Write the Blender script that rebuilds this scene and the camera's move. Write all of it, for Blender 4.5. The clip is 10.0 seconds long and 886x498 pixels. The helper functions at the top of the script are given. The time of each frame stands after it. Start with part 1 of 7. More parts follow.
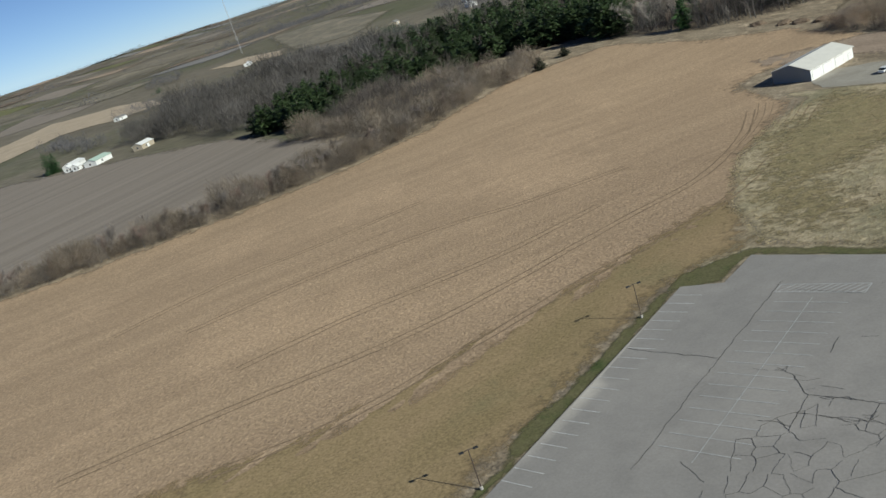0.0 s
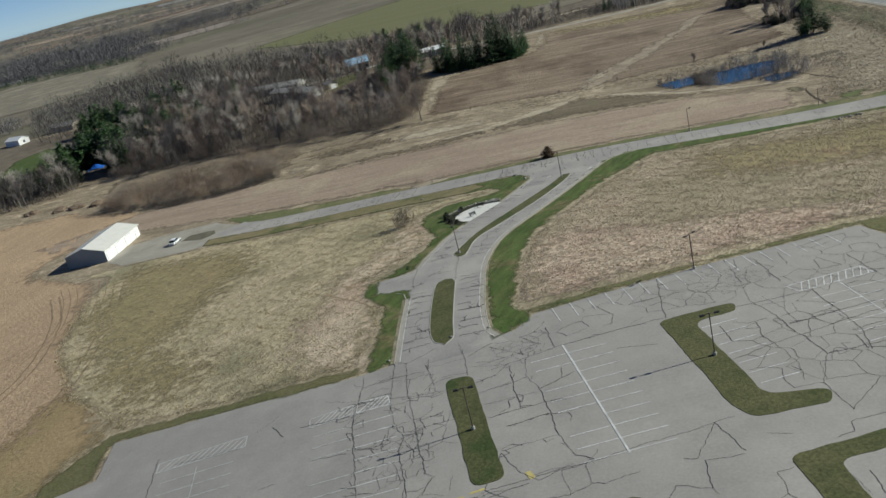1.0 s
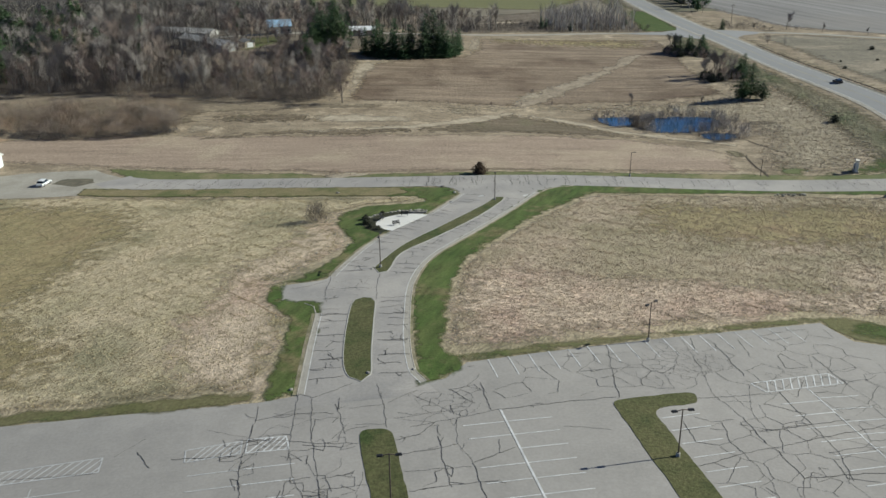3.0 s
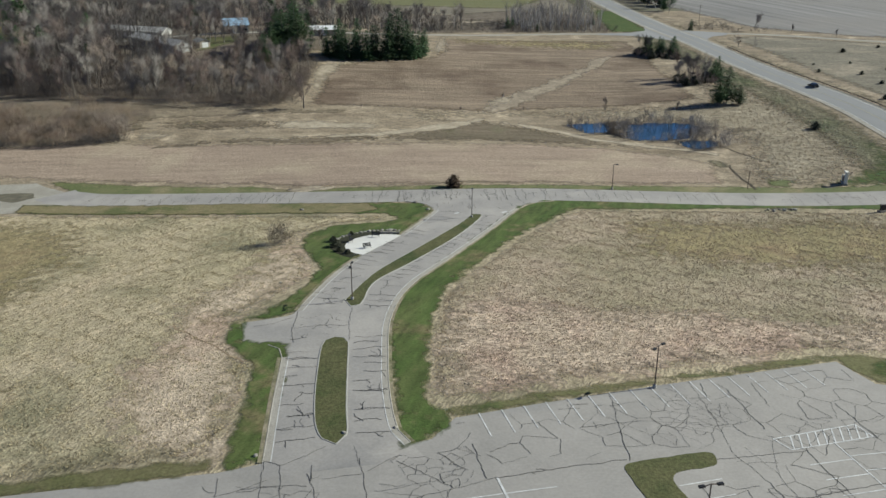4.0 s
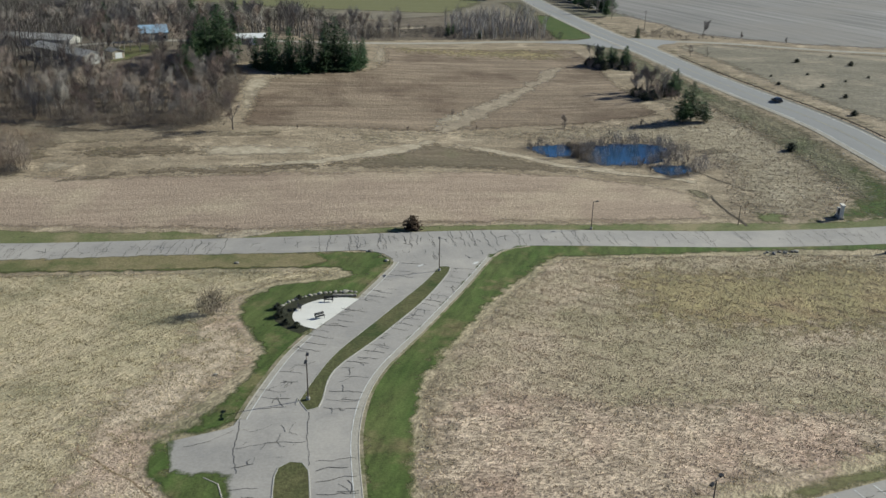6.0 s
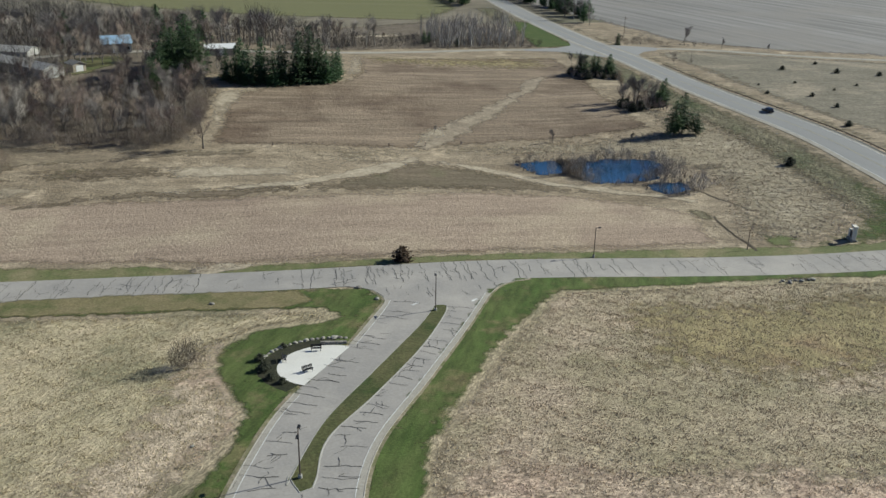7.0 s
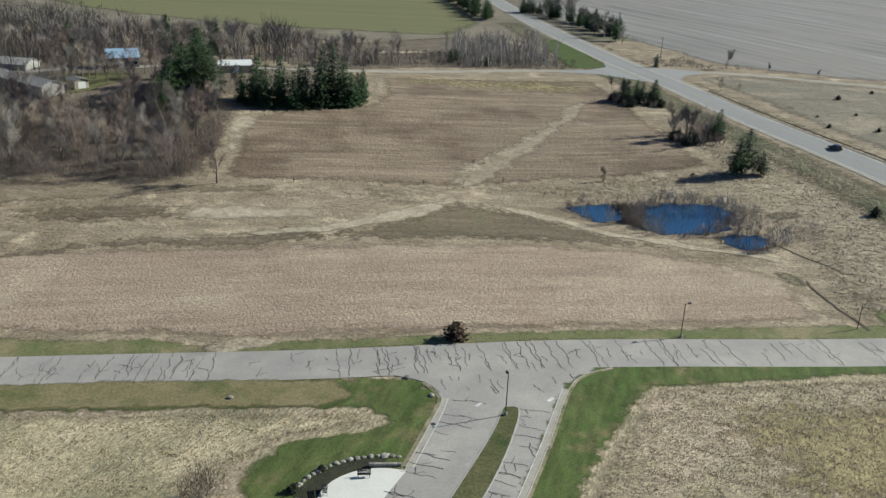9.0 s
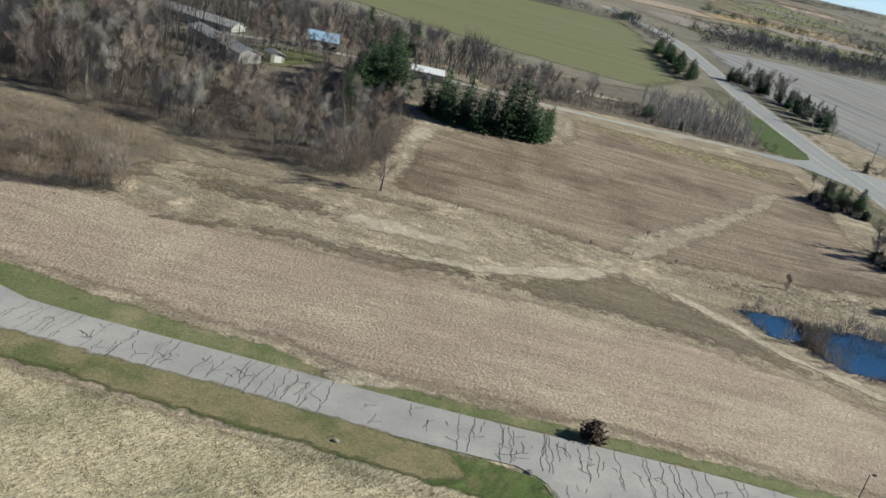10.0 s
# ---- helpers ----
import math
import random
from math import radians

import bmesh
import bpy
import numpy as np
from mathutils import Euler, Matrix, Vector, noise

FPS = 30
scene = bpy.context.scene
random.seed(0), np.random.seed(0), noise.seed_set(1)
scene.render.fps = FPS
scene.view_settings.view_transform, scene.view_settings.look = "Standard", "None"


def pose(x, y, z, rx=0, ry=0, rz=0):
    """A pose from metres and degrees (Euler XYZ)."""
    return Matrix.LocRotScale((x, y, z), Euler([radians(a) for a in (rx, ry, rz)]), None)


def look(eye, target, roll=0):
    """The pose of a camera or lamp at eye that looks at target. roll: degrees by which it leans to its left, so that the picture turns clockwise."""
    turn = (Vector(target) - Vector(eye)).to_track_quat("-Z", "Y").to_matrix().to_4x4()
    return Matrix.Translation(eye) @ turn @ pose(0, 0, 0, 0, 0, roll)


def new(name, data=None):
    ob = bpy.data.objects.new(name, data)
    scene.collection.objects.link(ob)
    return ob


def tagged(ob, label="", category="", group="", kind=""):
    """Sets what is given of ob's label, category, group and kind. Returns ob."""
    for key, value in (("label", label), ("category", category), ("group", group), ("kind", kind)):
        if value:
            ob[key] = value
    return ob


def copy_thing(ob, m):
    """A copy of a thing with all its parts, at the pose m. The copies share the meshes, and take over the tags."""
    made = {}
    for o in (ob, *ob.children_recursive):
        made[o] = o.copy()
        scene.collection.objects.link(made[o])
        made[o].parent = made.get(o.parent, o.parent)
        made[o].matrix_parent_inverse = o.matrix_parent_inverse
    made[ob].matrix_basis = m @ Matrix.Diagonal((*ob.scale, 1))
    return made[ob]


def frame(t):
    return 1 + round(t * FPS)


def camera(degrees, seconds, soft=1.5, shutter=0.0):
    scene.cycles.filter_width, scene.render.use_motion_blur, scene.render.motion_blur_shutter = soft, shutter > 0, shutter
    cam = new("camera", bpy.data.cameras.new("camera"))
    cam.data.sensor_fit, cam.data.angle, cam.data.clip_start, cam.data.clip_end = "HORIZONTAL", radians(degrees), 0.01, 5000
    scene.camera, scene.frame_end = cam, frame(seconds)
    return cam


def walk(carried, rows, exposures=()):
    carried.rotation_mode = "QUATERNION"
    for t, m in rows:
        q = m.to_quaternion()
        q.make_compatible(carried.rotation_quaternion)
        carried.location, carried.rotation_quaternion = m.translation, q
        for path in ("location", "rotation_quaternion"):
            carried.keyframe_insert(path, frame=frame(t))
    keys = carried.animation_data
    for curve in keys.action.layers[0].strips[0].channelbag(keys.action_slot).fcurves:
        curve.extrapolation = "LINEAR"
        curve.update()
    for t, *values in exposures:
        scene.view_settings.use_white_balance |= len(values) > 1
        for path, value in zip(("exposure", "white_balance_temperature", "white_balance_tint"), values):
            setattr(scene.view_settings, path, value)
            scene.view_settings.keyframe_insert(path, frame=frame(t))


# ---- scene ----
# The flight: a drone at about 60 m over a car park, panning, then flying on.
cam = camera(53.6, 10.0)
PATH = [
    (0, (26.354, -67.487, 62.699), (24.876, -66.295, 62.072), -18.3),
    (0.2, (24.595, -67.794, 61.902), (23.316, -66.387, 61.28), -18.6),
    (0.4, (22.642, -67.912, 62.199), (21.644, -66.301, 61.559), -16.4),
    (0.5, (21.626, -67.843, 62.548), (20.797, -66.144, 61.895), -16.1),
    (0.6, (20.368, -67.517, 62.13), (19.791, -65.717, 61.477), -16.0),
    (0.8, (17.417, -66.787, 62.431), (17.19, -64.915, 61.765), -16.3),
    (1, (14.662, -65.141, 62.107), (14.58, -63.261, 61.429), -14.3),
    (1.5, (11.087, -61.385, 61.678), (11.144, -59.506, 60.995), -16.1),
    (2, (8.572, -56.571, 61.424), (8.647, -54.697, 60.729), -14.7),
    (2.1, (8.219, -55.279, 61.405), (8.333, -53.409, 60.703), -10.8),
    (2.2, (7.866, -53.987, 61.386), (8.018, -52.121, 60.677), -2.8),
    (2.3, (7.513, -52.696, 61.366), (7.67, -50.833, 60.651), -0.9),
    (2.5, (7.036, -50.651, 61.25), (7.201, -48.794, 60.526), -0.8),
    (4, (4.877, -29.902, 60.94), (5.172, -28.069, 60.197), 0.2),
    (4.5, (4.441, -22.732, 60.93), (4.777, -20.907, 60.183), 0.5),
    (5, (4.156, -15.127, 61.031), (4.536, -13.311, 60.286), 0.6),
    (5.5, (3.778, -7.944, 61.028), (4.198, -6.137, 60.281), 0.9),
    (7, (2.775, 14.078, 61.266), (3.298, 15.861, 60.529), 1.1),
    (7.5, (2.424, 21.583, 61.327), (2.978, 23.36, 60.595), 1.0),
    (8, (2.008, 28.866, 61.32), (2.59, 30.635, 60.593), 1.2),
    (8.5, (1.578, 36.179, 61.342), (2.185, 37.942, 60.618), 1.3),
    (8.6, (1.079, 37.938, 60.706), (1.694, 39.703, 59.993), 1.1),
    (8.7, (1.227, 39.254, 60.383), (1.857, 41.017, 59.68), 9.5),
    (8.8, (1.06, 40.714, 60.283), (1.633, 42.495, 59.578), 7.6),
    (9, (1.273, 43.811, 61.426), (1.794, 45.602, 60.704), 2.3),
    (9.2, (1.111, 46.6, 60.55), (1.637, 48.399, 59.852), 11.0),
    (9.3, (1.05, 48.0, 60.85), (1.556, 49.802, 60.145), 11.0),
    (9.5, (0.827, 51.463, 61.453), (1.236, 53.287, 60.74), 12.0),
    (10, (0.224, 59.005, 61.43), (0.434, 60.862, 60.716), 13.5),
]
walk(cam, [(t, look(eye, target, roll)) for t, eye, target, roll in PATH],
     [(0, -0.12), (0.5, -0.19), (1, -0.03), (1.5, 0.1), (2.5, 0.17), (4, 0.24), (5, 0.21), (7, 0.19), (8, 0.29), (9, 0.31), (10, 0.41)])

from mathutils import geometry

# ---- light ----
SUN_EL, SUN_AZ = radians(30.0), radians(6.0)   # azimuth counted from +x towards +y
world = bpy.data.worlds.new("sky")
scene.world = world
world.use_nodes = True
wn = world.node_tree
sky = wn.nodes.new("ShaderNodeTexSky")
sky.sky_type, sky.sun_disc = 'NISHITA', False
sky.sun_elevation, sky.sun_rotation = SUN_EL, radians(90.0) - SUN_AZ
sky.altitude, sky.air_density, sky.dust_density, sky.ozone_density = 0, 0.45, 0.0, 5.0
wn.links.new(sky.outputs[0], wn.nodes["Background"].inputs[0])
wn.nodes["Background"].inputs[1].default_value = 0.083
sun = new("sun", bpy.data.lights.new("sun", 'SUN'))
sun.data.energy, sun.data.angle, sun.data.color = 5.0, radians(0.53), (0.962, 0.99, 0.875)
_to = Vector((math.cos(SUN_EL) * math.cos(SUN_AZ), math.cos(SUN_EL) * math.sin(SUN_AZ), math.sin(SUN_EL)))
sun.matrix_world = look(_to * 200, (0, 0, 0))
scene.view_settings.exposure = 0.4


# ---- materials ----
def mat(name, c1, c2, big=25.0, fine=0.6, amount=0.35, rough=0.92, bump=0.35, streak=0.0, squash=0.06, c3=None, third=70.0, spot=0.5, fade=0.0, mid=0.0, mid_size=2.4, tuft=0.0, tuft_size=0.5):
    """A mottled surface: two colours at a large scale, a third at another, and a fine grain that also gives the relief.
    streak: the angle in degrees along which the pattern is drawn out by squash (1: not at all).
    tuft: how strongly single tufts stand out: relief, with lit tops and shaded gaps put into the colour.
    fade: how unevenly the surface thins out at its rim, into what lies under it."""
    m = bpy.data.materials.new(name)
    m.use_nodes = True
    t = m.node_tree
    n, l = t.nodes, t.links
    b = n["Principled BSDF"]
    b.inputs["Roughness"].default_value = rough
    b.inputs["Specular IOR Level"].default_value = 0.2
    geo = n.new("ShaderNodeNewGeometry")
    mp = n.new("ShaderNodeMapping")
    mp.inputs["Rotation"].default_value = (0, 0, radians(-streak))
    l.new(geo.outputs["Position"], mp.inputs["Vector"])
    mp2 = n.new("ShaderNodeMapping")
    mp2.inputs["Scale"].default_value = (squash, 1, 1)
    l.new(mp.outputs[0], mp2.inputs["Vector"])

    def noise_at(size, source, detail=4.0):
        k = n.new("ShaderNodeTexNoise")
        k.inputs["Scale"].default_value = 1.0 / size
        k.inputs["Detail"].default_value = detail
        k.inputs["Roughness"].default_value = 0.62
        l.new(source, k.inputs["Vector"])
        return k.outputs["Fac"]

    def ramp(fac, lo, hi):
        r = n.new("ShaderNodeMapRange")
        r.inputs[1].default_value, r.inputs[2].default_value = lo, hi
        l.new(fac, r.inputs[0])
        return r.outputs[0]

    def mix(fac, a, b2, kind='MIX'):
        k = n.new("ShaderNodeMix")
        k.data_type, k.blend_type = 'RGBA', kind
        if isinstance(fac, float):
            k.inputs[0].default_value = fac
        else:
            l.new(fac, k.inputs[0])
        for slot, v in ((6, a), (7, b2)):
            if isinstance(v, tuple):
                k.inputs[slot].default_value = (*v, 1)
            else:
                l.new(v, k.inputs[slot])
        return k.outputs[2]

    plain, drawn = geo.outputs["Position"], mp2.outputs[0]
    col = mix(ramp(noise_at(big, drawn), 0.35, 0.65), c1, c2)
    if c3:
        col = mix(ramp(noise_at(third, plain), spot, spot + 0.14), col, c3)
    grain = noise_at(fine, drawn if squash < 1 and fine > 1 else plain, 6.0)
    lum = n.new("ShaderNodeMapRange")
    lum.inputs[1].default_value, lum.inputs[2].default_value = 0.3, 0.7
    lum.inputs[3].default_value, lum.inputs[4].default_value = 1 - amount, 1 + amount
    l.new(grain, lum.inputs[0])
    level = lum.outputs[0]
    if mid:
        clump = n.new("ShaderNodeMapRange")
        clump.inputs[1].default_value, clump.inputs[2].default_value = 0.32, 0.68
        clump.inputs[3].default_value, clump.inputs[4].default_value = 1 - mid, 1 + mid
        l.new(noise_at(mid_size, drawn if squash < 1 else plain, 3.0), clump.inputs[0])
        both = n.new("ShaderNodeMath")
        both.operation = 'MULTIPLY'
        l.new(level, both.inputs[0])
        l.new(clump.outputs[0], both.inputs[1])
        level = both.outputs[0]
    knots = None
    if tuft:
        # Shade between the tufts, multiplied into the base colour.
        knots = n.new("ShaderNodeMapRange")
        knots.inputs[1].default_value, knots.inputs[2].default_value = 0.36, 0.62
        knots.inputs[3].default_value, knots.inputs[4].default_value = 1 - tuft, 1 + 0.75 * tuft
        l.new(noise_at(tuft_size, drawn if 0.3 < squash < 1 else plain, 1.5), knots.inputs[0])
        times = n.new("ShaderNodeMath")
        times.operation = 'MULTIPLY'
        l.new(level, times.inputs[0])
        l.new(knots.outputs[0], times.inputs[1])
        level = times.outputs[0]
    comb = n.new("ShaderNodeCombineXYZ")
    for k in range(3):
        l.new(level, comb.inputs[k])
    col = mix(1.0, col, comb.outputs[0], 'MULTIPLY')
    l.new(col, b.inputs["Base Color"])
    bp = n.new("ShaderNodeBump")
    bp.inputs["Strength"].default_value, bp.inputs["Distance"].default_value = bump, fine * 0.5
    l.new(grain, bp.inputs["Height"])
    if knots:
        bp2 = n.new("ShaderNodeBump")
        bp2.inputs["Strength"].default_value, bp2.inputs["Distance"].default_value = 0.5, tuft_size * 0.6
        l.new(knots.outputs[0], bp2.inputs["Height"])
        l.new(bp.outputs[0], bp2.inputs["Normal"])
        bp = bp2
    l.new(bp.outputs[0], b.inputs["Normal"])
    if fade:
        rim = n.new("ShaderNodeAttribute")
        rim.attribute_name = "rim"
        worn = n.new("ShaderNodeMath")
        worn.operation = 'MULTIPLY_ADD'
        l.new(noise_at(2.2, plain, 6.0), worn.inputs[0])
        worn.inputs[1].default_value, worn.inputs[2].default_value = 2.4 * fade, -1.2 * fade - 0.28
        both = n.new("ShaderNodeMath")
        l.new(worn.outputs[0], both.inputs[0])
        l.new(rim.outputs["Fac"], both.inputs[1])
        soft = ramp(both.outputs[0], -0.1, 0.45)
        clear = n.new("ShaderNodeBsdfTransparent")
        blend = n.new("ShaderNodeMixShader")
        l.new(soft, blend.inputs[0])
        l.new(clear.outputs[0], blend.inputs[1])
        l.new(b.outputs[0], blend.inputs[2])
        l.new(blend.outputs[0], n["Material Output"].inputs["Surface"])
    return m


def plain(name, colour, rough=0.7, metal=0.0, vary=0.12, grain=0.4, per_object=0.0, per_plant=False):
    """Paint, metal, bark or leaf: one colour with a little grain, and a shift from object to object or island to island."""
    m = bpy.data.materials.new(name)
    m.use_nodes = True
    n, l = m.node_tree.nodes, m.node_tree.links
    b = n["Principled BSDF"]
    b.inputs["Roughness"].default_value, b.inputs["Metallic"].default_value = rough, metal
    tex = n.new("ShaderNodeTexNoise")
    tex.inputs["Scale"].default_value, tex.inputs["Detail"].default_value = 1 / grain, 5
    co = n.new("ShaderNodeNewGeometry")
    l.new(co.outputs["Position"], tex.inputs["Vector"])
    hsv = n.new("ShaderNodeHueSaturation")
    hsv.inputs["Color"].default_value = (*colour, 1)
    mr = n.new("ShaderNodeMapRange")
    mr.inputs[1].default_value, mr.inputs[2].default_value = 0.25, 0.75
    mr.inputs[3].default_value, mr.inputs[4].default_value = 1 - vary, 1 + vary
    l.new(tex.outputs["Fac"], mr.inputs[0])
    value = mr.outputs[0]
    if per_object:
        info = n.new("ShaderNodeObjectInfo")
        m2 = n.new("ShaderNodeMapRange")
        m2.inputs[3].default_value, m2.inputs[4].default_value = 1 - per_object, 1 + per_object
        l.new(info.outputs["Random"], m2.inputs[0])
        m3 = n.new("ShaderNodeMath")
        m3.operation = 'MULTIPLY'
        l.new(value, m3.inputs[0])
        l.new(m2.outputs[0], m3.inputs[1])
        value = m3.outputs[0]
        m4 = n.new("ShaderNodeMapRange")
        m4.inputs[3].default_value, m4.inputs[4].default_value = 0.485, 0.515
        l.new(info.outputs["Random"], m4.inputs[0])
        l.new(m4.outputs[0], hsv.inputs["Hue"])
    if per_plant:
        tone = n.new("ShaderNodeAttribute")
        tone.attribute_name = "tone"
        m5 = n.new("ShaderNodeMapRange")
        m5.inputs[3].default_value, m5.inputs[4].default_value = 0.55, 1.45
        l.new(tone.outputs["Fac"], m5.inputs[0])
        m6 = n.new("ShaderNodeMath")
        m6.operation = 'MULTIPLY'
        l.new(value, m6.inputs[0])
        l.new(m5.outputs[0], m6.inputs[1])
        value = m6.outputs[0]
        m7 = n.new("ShaderNodeMapRange")
        m7.inputs[3].default_value, m7.inputs[4].default_value = 0.75, 1.3
        tint = n.new("ShaderNodeMath")
        tint.operation = 'PINGPONG'
        tint.inputs[1].default_value = 0.17
        l.new(tone.outputs["Fac"], tint.inputs[0])
        m7.inputs[2].default_value = 0.17
        l.new(tint.outputs[0], m7.inputs[0])
        l.new(m7.outputs[0], hsv.inputs["Saturation"])
    l.new(value, hsv.inputs["Value"])
    l.new(hsv.outputs[0], b.inputs["Base Color"])
    return m


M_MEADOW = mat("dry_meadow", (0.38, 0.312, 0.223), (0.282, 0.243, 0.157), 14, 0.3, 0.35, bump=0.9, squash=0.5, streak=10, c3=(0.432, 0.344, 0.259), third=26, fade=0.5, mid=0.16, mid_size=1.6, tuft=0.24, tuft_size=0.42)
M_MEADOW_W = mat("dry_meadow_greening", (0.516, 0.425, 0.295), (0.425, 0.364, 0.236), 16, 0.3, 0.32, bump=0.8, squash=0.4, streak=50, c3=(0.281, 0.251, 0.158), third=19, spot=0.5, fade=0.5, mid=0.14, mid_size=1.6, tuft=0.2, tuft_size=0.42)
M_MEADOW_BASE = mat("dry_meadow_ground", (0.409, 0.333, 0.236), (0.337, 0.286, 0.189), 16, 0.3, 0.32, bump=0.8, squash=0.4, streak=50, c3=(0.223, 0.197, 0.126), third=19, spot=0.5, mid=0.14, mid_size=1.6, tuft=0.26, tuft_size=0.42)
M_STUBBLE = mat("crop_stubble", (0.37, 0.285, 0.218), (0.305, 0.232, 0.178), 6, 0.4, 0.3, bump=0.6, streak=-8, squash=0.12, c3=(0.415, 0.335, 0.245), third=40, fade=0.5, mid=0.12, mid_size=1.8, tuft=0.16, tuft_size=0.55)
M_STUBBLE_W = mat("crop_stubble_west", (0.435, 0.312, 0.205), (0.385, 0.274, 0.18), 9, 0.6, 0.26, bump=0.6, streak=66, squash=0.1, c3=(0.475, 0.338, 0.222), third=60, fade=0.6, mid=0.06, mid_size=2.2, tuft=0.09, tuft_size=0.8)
M_FIELD2 = mat("mown_hay_field", (0.29, 0.225, 0.165), (0.193, 0.146, 0.106), 4.5, 0.6, 0.25, bump=0.4, streak=-3, squash=0.09, c3=(0.152, 0.11, 0.0792), third=34, spot=0.48, fade=0.6, mid=0.22, mid_size=1.8, tuft=0.12, tuft_size=0.9)
M_ROUGH = mat("rough_dry_grass", (0.347, 0.283, 0.205), (0.226, 0.178, 0.124), 8, 0.6, 0.4, bump=0.8, squash=0.5, streak=-12, c3=(0.462, 0.373, 0.27), third=11, spot=0.55, mid=0.2, mid_size=3.0, tuft=0.12, tuft_size=1.0)
M_CLUMP = mat("clumpy_dry_grass", (0.333, 0.281, 0.203), (0.257, 0.213, 0.149), 8, 0.6, 0.4, bump=0.8, squash=0.5, streak=-12, c3=(0.414, 0.35, 0.257), third=9, spot=0.55, fade=0.9, mid=0.24, mid_size=2.6, tuft=0.17, tuft_size=1.2)
M_WEDGE = mat("dark_grazed_grass", (0.185, 0.146, 0.104), (0.151, 0.124, 0.084), 9, 0.8, 0.35, streak=-10, squash=0.15, bump=0.4, c3=(0.146, 0.135, 0.0788), third=20, spot=0.56, fade=0.9, mid=0.2)
M_TRACK = mat("pale_dry_grass", (0.44, 0.375, 0.285), (0.35, 0.29, 0.215), 5, 0.8, 0.3, squash=1, bump=0.5, fade=0.45, mid=0.15)
M_TRAMPLED = mat("trampled_hay", (0.35, 0.29, 0.218), (0.255, 0.206, 0.155), 5, 0.8, 0.3, squash=1, bump=0.5, fade=0.9, mid=0.25)
M_LAWN = mat("spring_lawn", (0.0652, 0.103, 0.027), (0.101, 0.122, 0.0422), 5, 0.3, 0.3, bump=0.4, squash=0.25, streak=62, c3=(0.162, 0.144, 0.0701), third=6, spot=0.54, fade=0.9, mid=0.3, mid_size=1.5)
M_VERGE = mat("verge_grass", (0.127, 0.127, 0.0557), (0.177, 0.157, 0.083), 5, 0.4, 0.35, bump=0.4, squash=1, c3=(0.081, 0.106, 0.0364), third=10, fade=0.6)
M_VERGE_T = mat("tan_verge_grass", (0.19, 0.166, 0.085), (0.25, 0.205, 0.118), 5, 0.4, 0.35, bump=0.4, squash=1, c3=(0.12, 0.128, 0.054), third=9, fade=0.6)
M_ASPHALT = mat("weathered_asphalt", (0.352, 0.329, 0.307), (0.31, 0.291, 0.272), 10, 0.35, 0.08, 0.85, 0.1, squash=1, c3=(0.373, 0.348, 0.323), third=26, mid=0.04, mid_size=3)
M_ROAD = mat("old_asphalt_road", (0.361, 0.337, 0.315), (0.311, 0.293, 0.279), 5, 0.35, 0.1, 0.85, 0.1, squash=1, c3=(0.403, 0.374, 0.346), third=15)
M_HIGHWAY = mat("highway_asphalt", (0.315, 0.312, 0.308), (0.275, 0.272, 0.268), 8, 0.5, 0.06, 0.8, 0.08, streak=90, squash=0.05)
M_GRAVEL = mat("pale_gravel", (0.40, 0.37, 0.32), (0.32, 0.295, 0.25), 6, 0.3, 0.2, squash=1)
M_CONCRETE = mat("white_concrete", (0.72, 0.70, 0.66), (0.66, 0.64, 0.60), 3, 0.3, 0.06, 0.8, 0.05, squash=1)
M_KERB = mat("kerb_concrete", (0.41, 0.395, 0.365), (0.34, 0.325, 0.30), 2, 0.2, 0.12, squash=1)
M_CRACK = mat("crack_tar", (0.0693, 0.0673, 0.0647), (0.102, 0.099, 0.0957), 4, 0.4, 0.3, squash=1)
M_PAINT = mat("worn_road_paint", (0.70, 0.695, 0.69), (0.48, 0.475, 0.47), 1.2, 0.3, 0.2, 0.7, 0.05, squash=1)
M_PAINT_OLD = mat("faded_road_paint", (0.56, 0.555, 0.55), (0.43, 0.425, 0.42), 1.2, 0.3, 0.15, 0.7, 0.05, squash=1)
M_YELLOW = mat("yellow_road_paint", (0.616, 0.504, 0.18), (0.47, 0.396, 0.18), 1.5, 0.3, 0.2, 0.7, 0.05, squash=1)
M_YELLOW_OLD = mat("faded_yellow_paint", (0.40, 0.36, 0.25), (0.34, 0.32, 0.26), 1.5, 0.3, 0.2, 0.7, 0.05, squash=1)
M_EARTH = mat("bare_soil", (0.20, 0.15, 0.11), (0.15, 0.11, 0.08), 6, 0.6, 0.4, bump=0.8, squash=1)
M_LITTER = mat("leaf_litter", (0.193, 0.158, 0.121), (0.131, 0.108, 0.082), 7, 0.7, 0.4, bump=0.8, squash=1, fade=0.8)
M_MULCH = mat("dark_planting", (0.03, 0.034, 0.02), (0.05, 0.048, 0.03), 2, 0.25, 0.4, squash=1)
M_PLOUGH = mat("harrowed_soil", (0.30, 0.255, 0.215), (0.235, 0.2, 0.168), 7, 0.8, 0.15, bump=0.3, streak=100, squash=0.03, fade=0.6)
M_NEFIELD = mat("pale_fallow_field", (0.303, 0.286, 0.274), (0.18, 0.172, 0.164), 7, 1.2, 0.15, bump=0.3, streak=-83, squash=0.03, c3=(0.256, 0.237, 0.22), third=90, fade=0.6)
M_GREEN = mat("winter_wheat", (0.15, 0.155, 0.0693), (0.185, 0.175, 0.0924), 14, 0.8, 0.15, bump=0.3, streak=-20, squash=0.05, fade=0.6)
